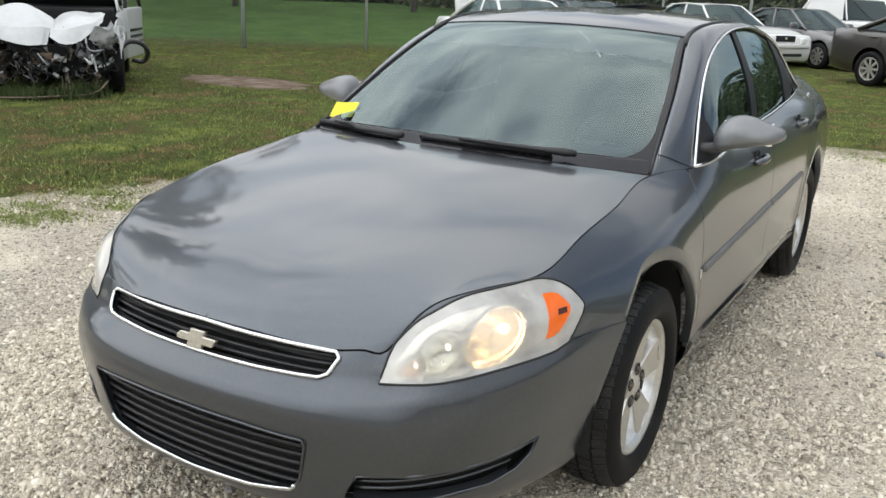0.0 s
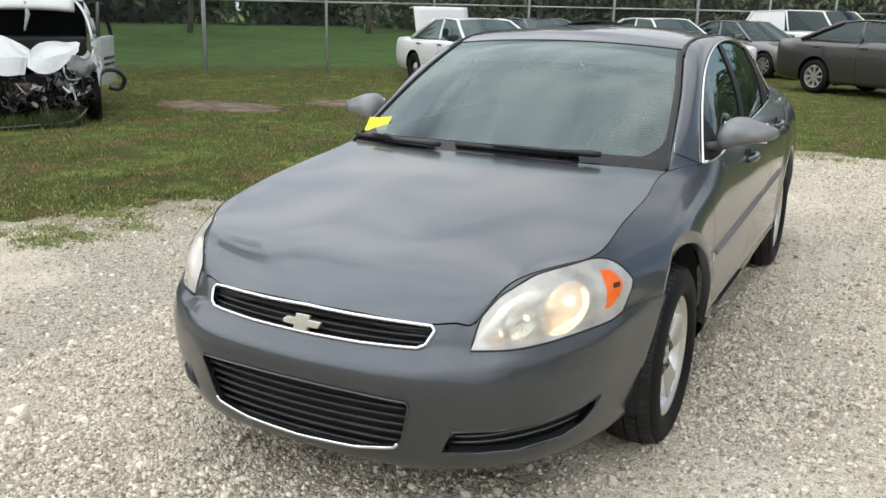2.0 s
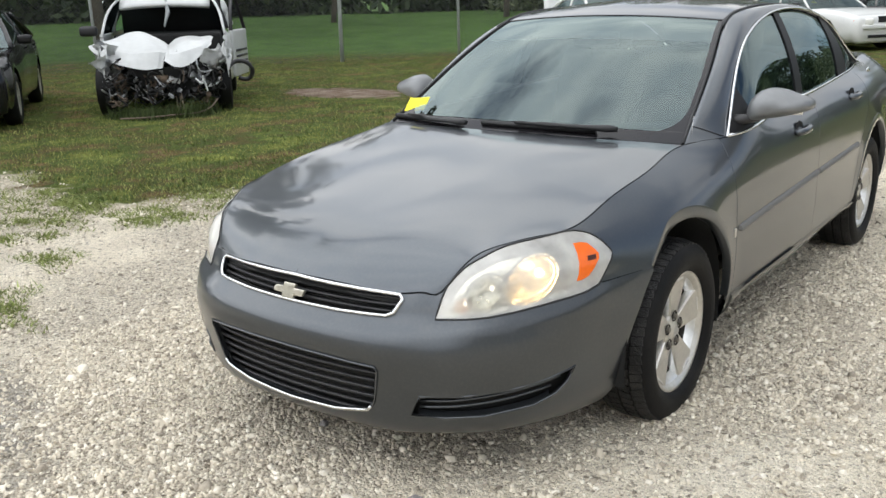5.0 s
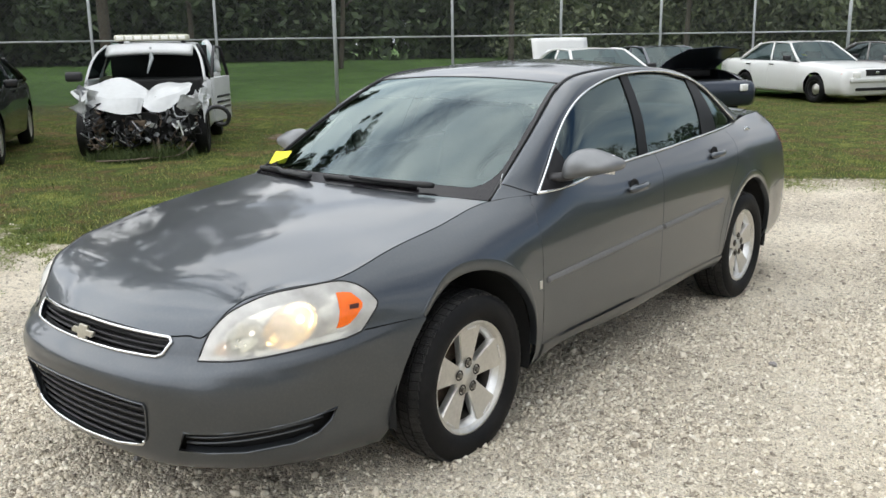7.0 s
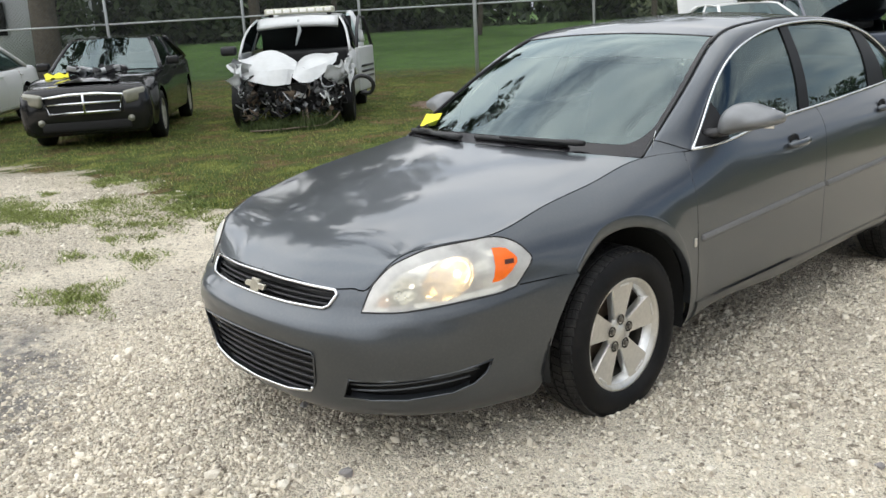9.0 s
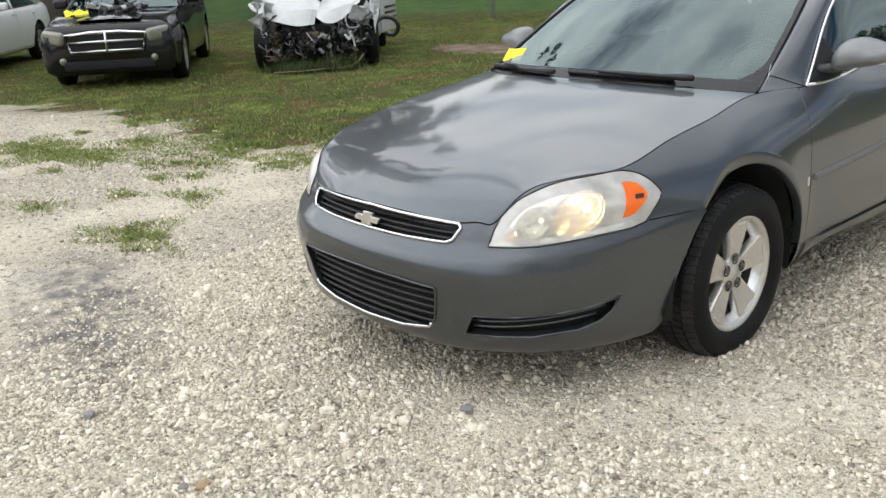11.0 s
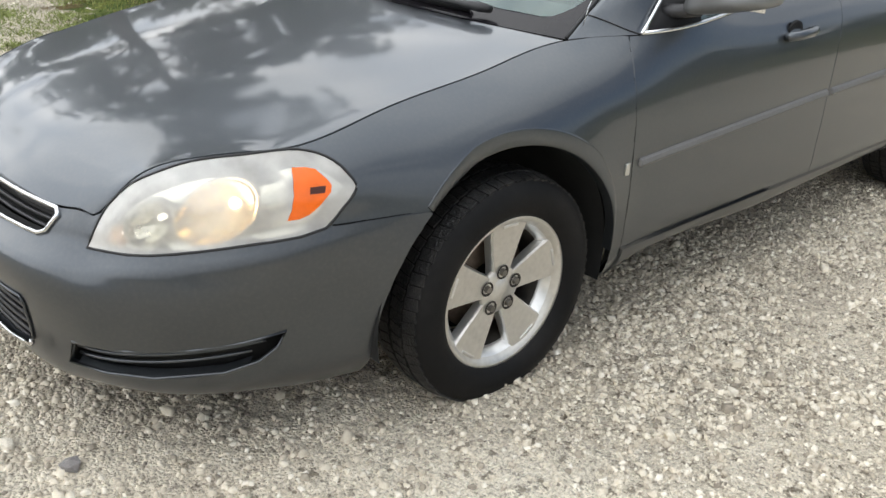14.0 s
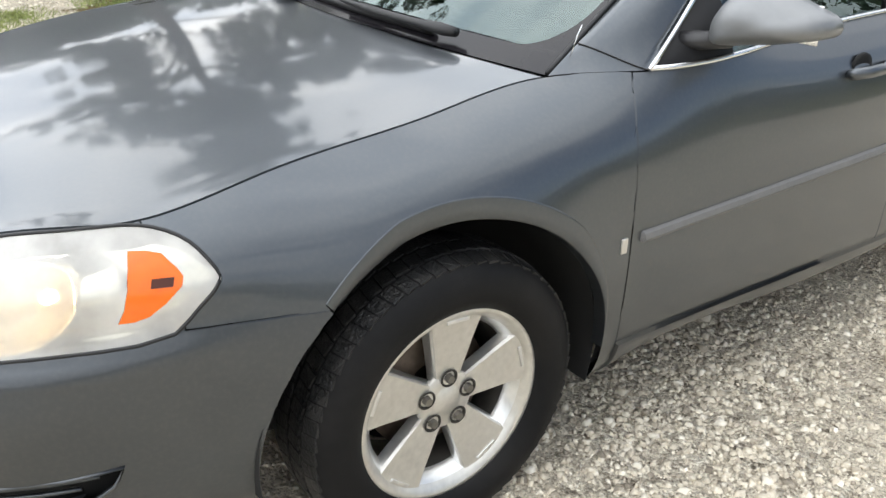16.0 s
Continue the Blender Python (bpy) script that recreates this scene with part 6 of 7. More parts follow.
            bmesh.ops.transform(bm, matrix=Matrix.Translation((s * w * (0.65 if grille != "cross" else 0.74), -fo + (0.035 if grille != "cross" else 0.028), nose - (0.115 if grille != "cross" else 0.120))) @ Matrix.Rotation(radians(s * (20 if grille != "cross" else 27)), 4, "Z") @ Matrix.Rotation(radians(s * (-9 if grille == "cross" else 0)), 4, "Y"), verts=bm.verts)
            lampo = part("headlamp", bm, lamp_mat, car)
            bm = boxed(0, 0, 0, 0.10, 0.11, 0.10, bevel=0.02)
            bmesh.ops.transform(bm, matrix=Matrix.Translation((s * w * 0.865, -fo + 0.125, nose - 0.115)) @ Matrix.Rotation(radians(s * 52), 4, "Z"), verts=bm.verts)
            if grille == "bars":
                part("marker", bm, M["amber"], lampo)
            else:
                bm.free()
        part("tail_lamp", boxed(s * w * 0.58, end - 0.05, deck_z - 0.17, 0.26, 0.12, 0.17, bevel=0.03), M["red_lens"], car)
    if grille == "cross":
        g = part("grille", boxed(0, -fo + 0.0, nose - 0.20, 1.04, 0.06, 0.27, bevel=0.03), M["void"], car, "black grille with a chrome cross")
        out = [(-0.52, nose - 0.10), (-0.2, nose - 0.07), (0.2, nose - 0.07), (0.52, nose - 0.10), (0.47, nose - 0.32), (-0.47, nose - 0.32)]
        part("surround", tube([(x, -fo - 0.03, z) for x, z in out], 0.024, 6, closed=True), M["chrome"], g)
        for a, b in (((-0.49, nose - 0.19), (0.49, nose - 0.19)), ((0, nose - 0.07), (0, nose - 0.32))):
            part("bar", tube([(a[0], -fo - 0.035, a[1]), (b[0], -fo - 0.035, b[1])], 0.022, 6), M["chrome"], g)
        low = part("lower_intake", boxed(0, -fo + 0.02, 0.33, 1.20, 0.08, 0.13, bevel=0.03), M["void"], car)
        part("hood_bulge", outward(sheet([[(x, y, nose + 0.055 + (cowl_z - nose - 0.03) * (y + fo) / (fo + cowl) + 0.035 * math.cos(x / 0.42 * math.pi / 2) * min(1, (y + fo - 0.1) / 0.3)) for x in np.linspace(-0.42, 0.42, 15)] for y in np.linspace(-fo + 0.22, cowl - 0.12, 14)]), 2), paint, car)
        for s in (1, -1):
            part("fog_lamp", lathe([(0, 0.05), (0.02, 0.045), (0.03, 0)], 16), M["smoked_lens"], low).matrix_basis = pose(s * 0.60, -fo + 0.005, 0.40, 0, 0, -90)
    elif grille == "bars":
        g = part("grille", boxed(0, -fo + 0.02, nose - 0.07, 0.62, 0.06, 0.15, bevel=0.02), M["void"], car, "black slatted grille")
        for k in range(5):
            part("bar", tube([(-0.3, -fo - 0.012, nose - 0.13 + 0.03 * k), (0.3, -fo - 0.012, nose - 0.13 + 0.03 * k)], 0.007, 6), M["black_plastic"], g)
        part("emblem", boxed(0, -fo - 0.02, nose - 0.07, 0.11, 0.02, 0.05, bevel=0.008), M["chrome"], g)
        b = part("bumper_strip", boxed(0, -fo - 0.01, nose - 0.24, w * 1.55, 0.07, 0.11, bevel=0.03), paint, car)
        part("lower_intake", boxed(0, -fo + 0.0, 0.36, 1.15, 0.05, 0.07, bevel=0.015), M["void"], car)
    if trunk_angle:
        bm = bmesh.new()
        rows = [[(x, y, 0.02 * (1 - (x / 0.62) ** 2) + 0.01 * math.sin(y * 4)) for x in np.linspace(-0.70, 0.70, 10)] for y in np.linspace(0, ro * 0.56, 8)]
        bm = sheet(rows)
        more = sheet([[(x, ro * 0.56 + 0.02 * k, -0.10 * k) for x in np.linspace(-0.70, 0.70, 10)] for k in (0, 1, 2)])
        me2 = bpy.data.meshes.new("lid")
        more.to_mesh(me2)
        more.free()
        bm.from_mesh(me2)
        bpy.data.meshes.remove(me2)
        outward(bm, 2)
        bmesh.ops.solidify(bm, geom=bm.faces[:], thickness=0.03)
        bmesh.ops.transform(bm, matrix=Matrix.Translation((0, glass1 + 0.08, deck_z + 0.02)) @ Matrix.Rotation(radians(trunk_angle), 4, "X"), verts=bm.verts)
        part("open_trunk_lid", bm, paint, car, "white trunk lid standing open")
    # cabin inside
    for sx in (0.38, -0.38):
        part("seat_back", boxed(sx, roof0 + 0.42, 0.92, 0.48, 0.14, 0.62, bevel=0.05), M["cloth"], car)
    part("dashboard", boxed(0, cowl + 0.28, cowl_z - 0.10, w * 1.6, 0.45, 0.16, bevel=0.05), M["dash"], car)
    return car


PARK = 54.6


def slot(x, y, turn=PARK):
    return pose(x, y, float(height(np.array(x), np.array(y))), 0, 0, turn)


parked_car(slot(-10.4, 2.5, 56), "dark grey sedan with a chrome cross grille on the grass", M["dark_paint"], fo=0.93, wb=3.0, ro=1.02, w=0.92, h=1.50, nose=0.835, cowl_z=0.995, deck_z=1.08, cowl=0.66, roof0=1.34, roof1=2.72, glass1=3.42, r=0.355, style="five", lamp_mat=M["smoked_lens"], grille="cross", waist=1.05)
parked_car(slot(-13.85, 0.75, 54), "white sedan parked on the grass", M["white_paint"], lamp_mat=M["reflector"], grille="bars")
parked_car(slot(-5.62, 13.8), "white sedan with its trunk lid standing open", M["white_paint"], fo=1.0, wb=2.91, ro=1.25, w=0.96, h=1.44, nose=0.74, deck_z=0.98, trunk_angle=74, lamp_mat=M["reflector"], grille="bars", style="steel")
parked_car(slot(-5.15, 16.22), "dark blue-grey sedan with its hood propped open", M["blue_paint"], fo=0.95, wb=2.8, ro=1.1, w=0.90, h=1.46, hood_angle=32, lamp_mat=M["reflector"], style="five")
parked_car(slot(-3.42, 21.4), "white full-size sedan with black steel wheels parked on grass", M["white_paint"], fo=1.02, wb=2.91, ro=1.40, w=0.98, h=1.51, nose=0.82, cowl_z=0.99, deck_z=1.04, cowl=0.72, roof0=1.42, roof1=2.66, glass1=3.25, r=0.35, style="steel", lamp_mat=M["reflector"], grille="bars")
parked_car(slot(-1.47, 22.7), "silver-grey sedan with a yellow windscreen tag", M["silver_paint"], fo=1.0, wb=2.85, ro=1.15, w=0.93, h=1.47, lamp_mat=M["reflector"], grille="bars", style="eight")
parked_car(slot(2.55, 16.75), "brownish grey sedan with bright alloy wheels", M["brown_grey_paint"], fo=0.98, wb=2.87, ro=1.22, w=0.96, h=1.54, nose=0.80, cowl_z=1.02, deck_z=1.12, cowl=0.55, roof0=1.35, roof1=2.5, glass1=3.35, r=0.36, style="eight", lamp_mat=M["reflector"], grille="bars", waist=1.08)
parked_car(slot(0.5, 25.2), "white van with a closed cargo side", M["white_paint"], fo=0.95, wb=3.1, ro=1.75, w=1.0, h=1.80, nose=0.95, cowl_z=1.15, deck_z=1.2, cowl=0.6, roof0=1.3, roof1=4.0, glass1=4.2, r=0.36, style="steel", lamp_mat=M["reflector"], grille="bars", tall=True)


def tag_on(label, m, size=0.14):
    t = holder("windscreen_tag", m, label, "tag", "yellow tags")
    part("paper", boxed(0, 0, 0, size, 0.004, size * 0.8, bevel=0.001), M["yellow_paper"], t)


for m0, dx, dy, dz, s in ((slot(-3.42, 21.4), -0.55, 0.98, 1.16, 0.2), (slot(-1.47, 22.7), -0.55, 0.84, 1.13, 0.22)):
    tag_on("yellow paper tag on a windscreen", m0 @ pose(dx, dy, dz, -58))
# engine parts and yellow rag on the dark sedan's hood
parts_pile = holder("engine_parts", slot(-10.4, 2.5, 56) @ pose(0.02, -0.02, 1.005), "loose grey and black engine parts lying on a hood", "car parts")
rng = random.Random(5)
for k in range(16):
    bm = bmesh.new()
    q = pose(rng.uniform(-0.36, 0.36), rng.uniform(-0.2, 0.2), rng.uniform(0.02, 0.08), rng.uniform(-20, 20), rng.uniform(-20, 20), rng.uniform(0, 90))
    if k % 3:
        box(bm, 0, 0, 0, rng.uniform(0.06, 0.2), rng.uniform(0.05, 0.12), rng.uniform(0.04, 0.09), q, 0.012)
    else:
        lathe([(-0.08, 0), (-0.08, 0.04), (0.08, 0.045), (0.08, 0)], 12, bm)
        bmesh.ops.transform(bm, matrix=q, verts=bm.verts)
    part("engine_part", bm, M["grey_metal"] if k % 2 else M["black_plastic"], parts_pile, "", False)
rag = sheet([[(x, y, 0.02 * math.sin(x * 40 + y * 23) + 0.03 * math.cos(y * 31)) for x in np.linspace(-0.16, 0.16, 9)] for y in np.linspace(-0.10, 0.10, 7)])
tagged(part("yellow_rag", outward(rag, 2), M["yellow_paper"]), "crumpled yellow cloth lying on a dark hood", "cloth").matrix_basis = slot(-10.4, 2.5, 56) @ pose(-0.52, -0.12, 1.0, 4, 0, 20)


# ---- the wrecked sport utility ----
def build_wreck(m):
    rng = random.Random(11)
    car = holder("wrecked_car", m, "white sport utility with a smashed front and crumpled hood", "wrecked car")
    w, h, wb = 0.97, 1.68, 2.95
    rows = []
    for y, fw, zb, zt in ((0.35, 0.96, 0.34, 1.02), (0.7, 1.0, 0.30, 1.12), (1.2, 1.0, 0.30, 1.13), (2.4, 1.0, 0.30, 1.14), (wb, 1.0, 0.32, 1.15), (wb + 0.8, 0.97, 0.36, 1.16), (wb + 1.0, 0.9, 0.42, 1.1)):
        b = fw * w
        rows.append([(0, y, zb), (b * 0.9, y, zb), (b, y, zb + 0.12), (b, y, (zb + zt) / 2), (b * 0.98, y, zt - 0.05), (b * 0.92, y, zt)])
    body = outward(sheet(rows))
    for y in (wb,):
        a = [(y + 0.44 * math.cos(q), 0.37 + 0.44 * math.sin(q)) for q in (math.pi * k / 20 for k in range(21))]
        bmesh.ops.delete(body, geom=cut(body, [(y + 0.44, 0)] + a + [(y - 0.44, 0)], SIDE, 0.5), context="FACES")
    bmesh.ops.delete(body, geom=cut(body, [(0.80, 0.40), (0.80, 2), (1.72, 2), (1.72, 0.40)], SIDE, 0.75), context="FACES")
    body2 = mirrored(body)
    part("body_side", body, M["dusty_white"], car)
    part("body_side", body2, M["dusty_white"], car)
    door = boxed(-w + 0.03, 1.26, 0.76, 0.06, 0.92, 0.72, bevel=0.025)
    part("front_door", door, M["dusty_white"], car)
    # open door on its left side
    door = boxed(0.0, 0.46, 0.76, 0.06, 0.92, 0.72, bevel=0.025)
    bmesh.ops.transform(door, matrix=pose(w, 0.80, 0, 0, 0, -13), verts=door.verts)
    dr = part("open_door", door, M["dusty_white"], car, "white door hanging open and bent")
    part("window_frame", tube([tuple(pose(w, 0.80, 0, 0, 0, -13) @ Vector(p)) for p in ((0, 0.02, 1.1), (-0.05, 0.28, 1.42), (-0.09, 0.55, 1.60), (-0.09, 0.85, 1.58), (0, 0.92, 1.1))], 0.028, 8), M["black_plastic"], dr)
    for k in range(3):
        part("side_stripe", boxed(0, 0, 0, 0.012, 0.7, 0.035, pose(w, 0.80, 0, 0, 0, -13) @ pose(0.036, 0.48, 0.62 + 0.09 * k)), M["black_plastic"], dr)
    # roof, pillars
    rows = []
    for y in np.r_[1.10, 1.18, np.linspace(1.32, wb + 0.75, 12)]:
        z = h - 0.05 + 0.04 * math.sin(math.pi * max(0, y - 1.3) / 2.4) - 0.62 * max(0, 1.32 - y)
        rows.append([(x, y - 0.10 * (1 - (x / 0.68) ** 2) * (y < 1.35) * 0.6, z + 0.035 * (1 - (x / 0.68) ** 2)) for x in np.linspace(-0.68, 0.68, 14)])
    bm = outward(sheet(rows), 2)
    bmesh.ops.solidify(bm, geom=bm.faces[:], thickness=0.05)
    part("roof", bm, M["dusty_white"], car)
    for s in (1, -1):
        for pts, r in ((((s * 0.89, 0.48, 1.08), (s * 0.82, 0.85, 1.42), (s * 0.69, 1.32, 1.63)), 0.022), (((s * 0.9, 1.75, 1.12), (s * 0.80, 1.8, 1.45), (s * 0.70, 1.85, 1.64)), 0.03), (((s * 0.9, wb + 0.3, 1.14), (s * 0.82, wb + 0.4, 1.45), (s * 0.70, wb + 0.6, 1.68)), 0.08)):
            part("pillar", tube(spline(pts, 8), r, 8, 0.8), M["black_plastic"] if r == 0.03 and s > 0 else M["dusty_white"], car)
        part("side_glass", outward(sheet([[(s * 0.885, y, 1.13), (s * 0.80, y + 0.02, 1.45), (s * 0.70, y + 0.05, 1.68)] for y in (1.8, 2.4, 3.2)]), 0, s), M["sideglass"], car)
    part("window_pane", outward(sheet([[(-0.90, y, 1.12), (-0.80, y + 0.16 * (y < 1), 1.40), (-0.70, y + 0.55 * (y < 1), 1.63)] for y in (0.62, 1.2, 1.75)]), 0, -1), M["sideglass"], car)
    # broken windscreen: jagged remains round a dark opening
    rows = []
    for t in np.linspace(0, 1, 7):
        rows.append([(x, 0.48 + 0.84 * t - 0.10 * (1 - (x / 0.85) ** 2), 1.09 + 0.60 * t) for x in np.linspace(-0.86 + 0.18 * t, 0.86 - 0.18 * t, 16)])
    bm = outward(sheet(rows), 2)
    for v in bm.verts:
        v.co += Vector((rng.uniform(-1, 1), rng.uniform(-1, 1), rng.uniform(-1, 1))) * 0.025
    bmesh.ops.delete(bm, geom=[f for f in bm.faces if abs(f.calc_center_median().x) < 0.80 + rng.uniform(-0.10, 0.08) and 1.05 < f.calc_center_median().z < 1.66 + rng.uniform(-0.06, 0.04)], context="FACES")
    for piece in islands(bm):
        if len(piece.faces) > 2:
            part("broken_windscreen", piece, M["crazed"], car, "shattered windscreen remains")
        else:
            piece.free()
    bm.free()
    part("hanging_strip", tube([(0.02, 1.15, 1.60), (0.05, 0.95, 1.42), (0.0, 0.72, 1.20)], (0.02, 0.035, 0.015), 6, 0.4), M["crazed"], car)
    # black boxes that paint the cabin's shade behind the broken windscreen
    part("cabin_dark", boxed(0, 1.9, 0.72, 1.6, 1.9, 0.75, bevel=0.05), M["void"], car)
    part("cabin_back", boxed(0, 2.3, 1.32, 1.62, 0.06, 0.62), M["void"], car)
    # light bar
    bar = part("light_bar", boxed(0, 1.62, h + 0.075, 1.18, 0.30, 0.10, bevel=0.035), M["cream"], car, "yellowed white emergency light bar")
    for k in range(8):
        part("lamp_cell", boxed(-0.49 + 0.14 * k, 1.465, h + 0.075, 0.11, 0.02, 0.055, bevel=0.006), M["reflector"], bar)
    for s in (1, -1):
        part("bar_foot", boxed(s * 0.5, 1.62, h + 0.012, 0.07, 0.12, 0.05, bevel=0.01), M["black_plastic"], bar)
    # crumpled hood: two folded leaves, each creased along its middle
    leaf_a = ([(-0.99, -0.12, 1.00), (-0.66, 0.16, 1.09), (-0.33, 0.36, 1.16), (-0.10, 0.30, 1.07), (0.08, 0.12, 0.97)], [(-0.97, -0.20, 0.97), (-0.70, -0.22, 0.93), (-0.42, -0.30, 0.88), (-0.15, -0.36, 0.885), (0.06, -0.28, 0.87)], [(-0.90, -0.26, 0.90), (-0.66, -0.40, 0.77), (-0.42, -0.47, 0.70), (-0.15, -0.52, 0.655), (0.02, -0.46, 0.67)])
    leaf_b = ([(0.07, 0.13, 0.965), (0.22, 0.26, 1.035), (0.40, 0.33, 1.06), (0.58, 0.30, 1.065), (0.72, 0.22, 1.06)], [(0.06, -0.26, 0.87), (0.20, -0.34, 0.84), (0.36, -0.28, 0.875), (0.54, -0.14, 0.93), (0.70, 0.08, 1.00)], [(0.05, -0.42, 0.77), (0.17, -0.50, 0.69), (0.30, -0.48, 0.68), (0.50, -0.34, 0.78), (0.69, -0.02, 0.95)])
    for i, (back, crease, front) in enumerate((leaf_a, leaf_b)):
        n = 30
        lines = [spline(q, n) for q in (back, crease, front)]
        grid = [lines[0] * (1 - t) + lines[1] * t + np.array((0, 0, 0.008 * math.sin(math.pi * t))) for t in np.linspace(0, 1, 12)]
        grid += [lines[1] * (1 - t) + lines[2] * t + np.array((0, -0.006 * math.sin(math.pi * t), 0)) for t in np.linspace(0, 1, 8)[1:]]
        grid.append(lines[2] + np.array((0, 0.05, -0.004)))
        grid = np.array(grid)
        for r in range(grid.shape[0]):
            for c in range(n):
                q = Vector((c * 0.16, r * 0.22, 7.0 * i))
                d = 0.010 * noise.noise(q * 1.1) + 0.045 * abs(noise.noise(q * 0.30 + Vector((3, 1, 0)))) * (1 if 1 < c < n - 2 else 0.3)
                grid[r, c] += np.array((0, -0.5 * d, d - 0.012))
        bm = outward(sheet(grid), 2)
        bmesh.ops.solidify(bm, geom=bm.faces[:], thickness=0.012)
        part("crumpled_hood", bm, M["dusty_white"], car, "white hood folded and creased by a crash", False)
    part("hood_lettering_bar", boxed(0.22, -0.265, 0.86, 0.02, 0.01, 0.05), M["ink"], car)
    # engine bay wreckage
    # engine as a plain black box, painting the bay's shade behind the pieces
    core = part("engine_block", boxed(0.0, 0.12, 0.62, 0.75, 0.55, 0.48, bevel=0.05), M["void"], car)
    for k in range(330):
        y = rng.uniform(-0.60, -0.05)
        x = rng.uniform(-0.80, 0.80)
        z = rng.uniform(0.22, 0.74 if y > -0.36 else 0.56)
        q = pose(x, y, z, rng.uniform(-50, 50), rng.uniform(-50, 50), rng.uniform(0, 180))
        bm = bmesh.new()
        kind = rng.random()
        if kind < 0.30:
            box(bm, 0, 0, 0, rng.uniform(0.02, 0.12), rng.uniform(0.015, 0.05), rng.uniform(0.02, 0.07), q, 0.006)
        elif kind < 0.65:
            a = [Vector((rng.uniform(-0.17, 0.17), rng.uniform(-0.07, 0.07), rng.uniform(-0.17, 0.17))) for _ in range(4)]
            a = spline([tuple(q @ p) for p in a], 10)
            tube(a, rng.uniform(0.004, 0.014), 6, bm=bm)
        else:
            sx, sz = rng.uniform(0.03, 0.10), rng.uniform(0.03, 0.09)
            gg = [[(xx, 0.07 * noise.noise(Vector((xx * 14 + k, zz * 14, k))), zz) for xx in np.linspace(-sx, sx, 6)] for zz in np.linspace(-sz, sz, 6)]
            bm = sheet(gg)
            bmesh.ops.solidify(bm, geom=bm.faces[:], thickness=0.005)
            bmesh.ops.transform(bm, matrix=q, verts=bm.verts)
        side_bit = abs(x) > 0.5 and z > 0.42
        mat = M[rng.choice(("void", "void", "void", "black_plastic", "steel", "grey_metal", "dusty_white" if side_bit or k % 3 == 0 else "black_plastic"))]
        part("wreckage_piece", bm, mat, car, "", False)
    # torn sheet metal round the lamp openings
    for k in range(14):
        s = 1 if k % 2 else -1
        q = pose(s * rng.uniform(0.66, 0.98), rng.uniform(-0.50, 0.0), rng.uniform(0.55, 0.93), rng.uniform(-40, 40), rng.uniform(-40, 40), rng.uniform(-50, 50))
        sx, sz = rng.uniform(0.06, 0.14), rng.uniform(0.06, 0.13)
        gg = [[(xx * (1 - 0.4 * zz / sz * (k % 3 - 1)), 0.12 * noise.noise(Vector((xx * 9 + k, zz * 9, 2.0 * k))), zz) for xx in np.linspace(-sx, sx, 7)] for zz in np.linspace(-sz, sz, 7)]
        bm = sheet(gg)
        bmesh.ops.solidify(bm, geom=bm.faces[:], thickness=0.006)
        bmesh.ops.transform(bm, matrix=q, verts=bm.verts)
        part("torn_panel", bm, M["dusty_white"] if k % 4 else M["grey_metal"], car, "", False)
    part("radiator", boxed(-0.05, -0.30, 0.52, 0.95, 0.05, 0.36, pose(0, 0, 0, 6, 4, 3), 0.01), M["void"], car)
    part("coolant_tank", boxed(-0.05, -0.40, 0.50, 0.26, 0.10, 0.12, bevel=0.03), M["rust_tan"], car)
    # bent fenders
    for s, bend in ((1, 0.10), (-1, -0.05)):
        gg = []
        for v in np.linspace(0, 1, 12):
            row = []
            for u in np.linspace(0, 1, 14):
                y = 0.52 - 1.0 * u
                z = 0.62 + 0.38 * v
                x = s * (0.95 - 0.06 * v ** 2 + bend * u + 0.06 * noise.noise(Vector((u * 5, v * 5, s * 3))) - 0.12 * u ** 2)
                hole = math.hypot(y, z - 0.36) < 0.46
                row.append((x, y, max(z, 0.36 + math.sqrt(max(0, 0.21 - y * y))) if abs(y) < 0.45 else z - 0.12 * (u > 0.9)))
            gg.append(row)
        bm = outward(sheet(gg), 0, s)
        bmesh.ops.solidify(bm, geom=bm.faces[:], thickness=0.01)
        part("bent_fender", bm, M["dusty_white"], car, "torn white fender", False)
        if s < 0:
            part("door_mirror", boxed(s * 1.10, 0.70, 1.17, 0.26, 0.12, 0.15, bevel=0.045), M["black_plastic"], car)
        wh = 0.37
        far_wheel(car, s * 0.83, 0.0, wh, "steel")
        far_wheel(car, s * 0.84, wb, wh, "steel")
    # torn wheel-arch rubber looping out on the left side
    part("torn_liner", tube(spline([(0.92, -0.32, 0.62), (1.02, -0.20, 0.70), (1.18, -0.15, 0.68), (1.26, -0.12, 0.55), (1.20, -0.10, 0.44), (1.05, -0.10, 0.46)], 18), 0.032, 8), M["black_plastic"], car)
    # bumper beam lying in the grass before it
    part("bumper_beam", tube(spline([(-0.55, -1.05, 0.05), (-0.2, -0.98, 0.04), (0.25, -0.86, 0.05), (0.62, -0.74, 0.10), (0.74, -0.62, 0.22)], 20), 0.018, 8, 0.6), M["steel"], car, "bent metal strip hanging to the ground")
    part("underbody", boxed(0, 1.7, 0.42, 1.5, 3.6, 0.2, bevel=0.03), M["void"], car)
    return car


build_wreck(slot(-9.17, 5.10, 49))

# ---- fence ----
FX, FY, FA = -13.74, 13.74, radians(53.48)
FDX, FDY = math.cos(FA), math.sin(FA)


def along(k, off=0.0):
    s = 3.05 * k + {-2: 0.24, -1: 0.07, 0: -0.05, 3: -0.07, 4: -0.16}.get(k, 0.0)
    x, y = FX + s * FDX, FY + s * FDY
    return x - FDY * off, y + FDX * off


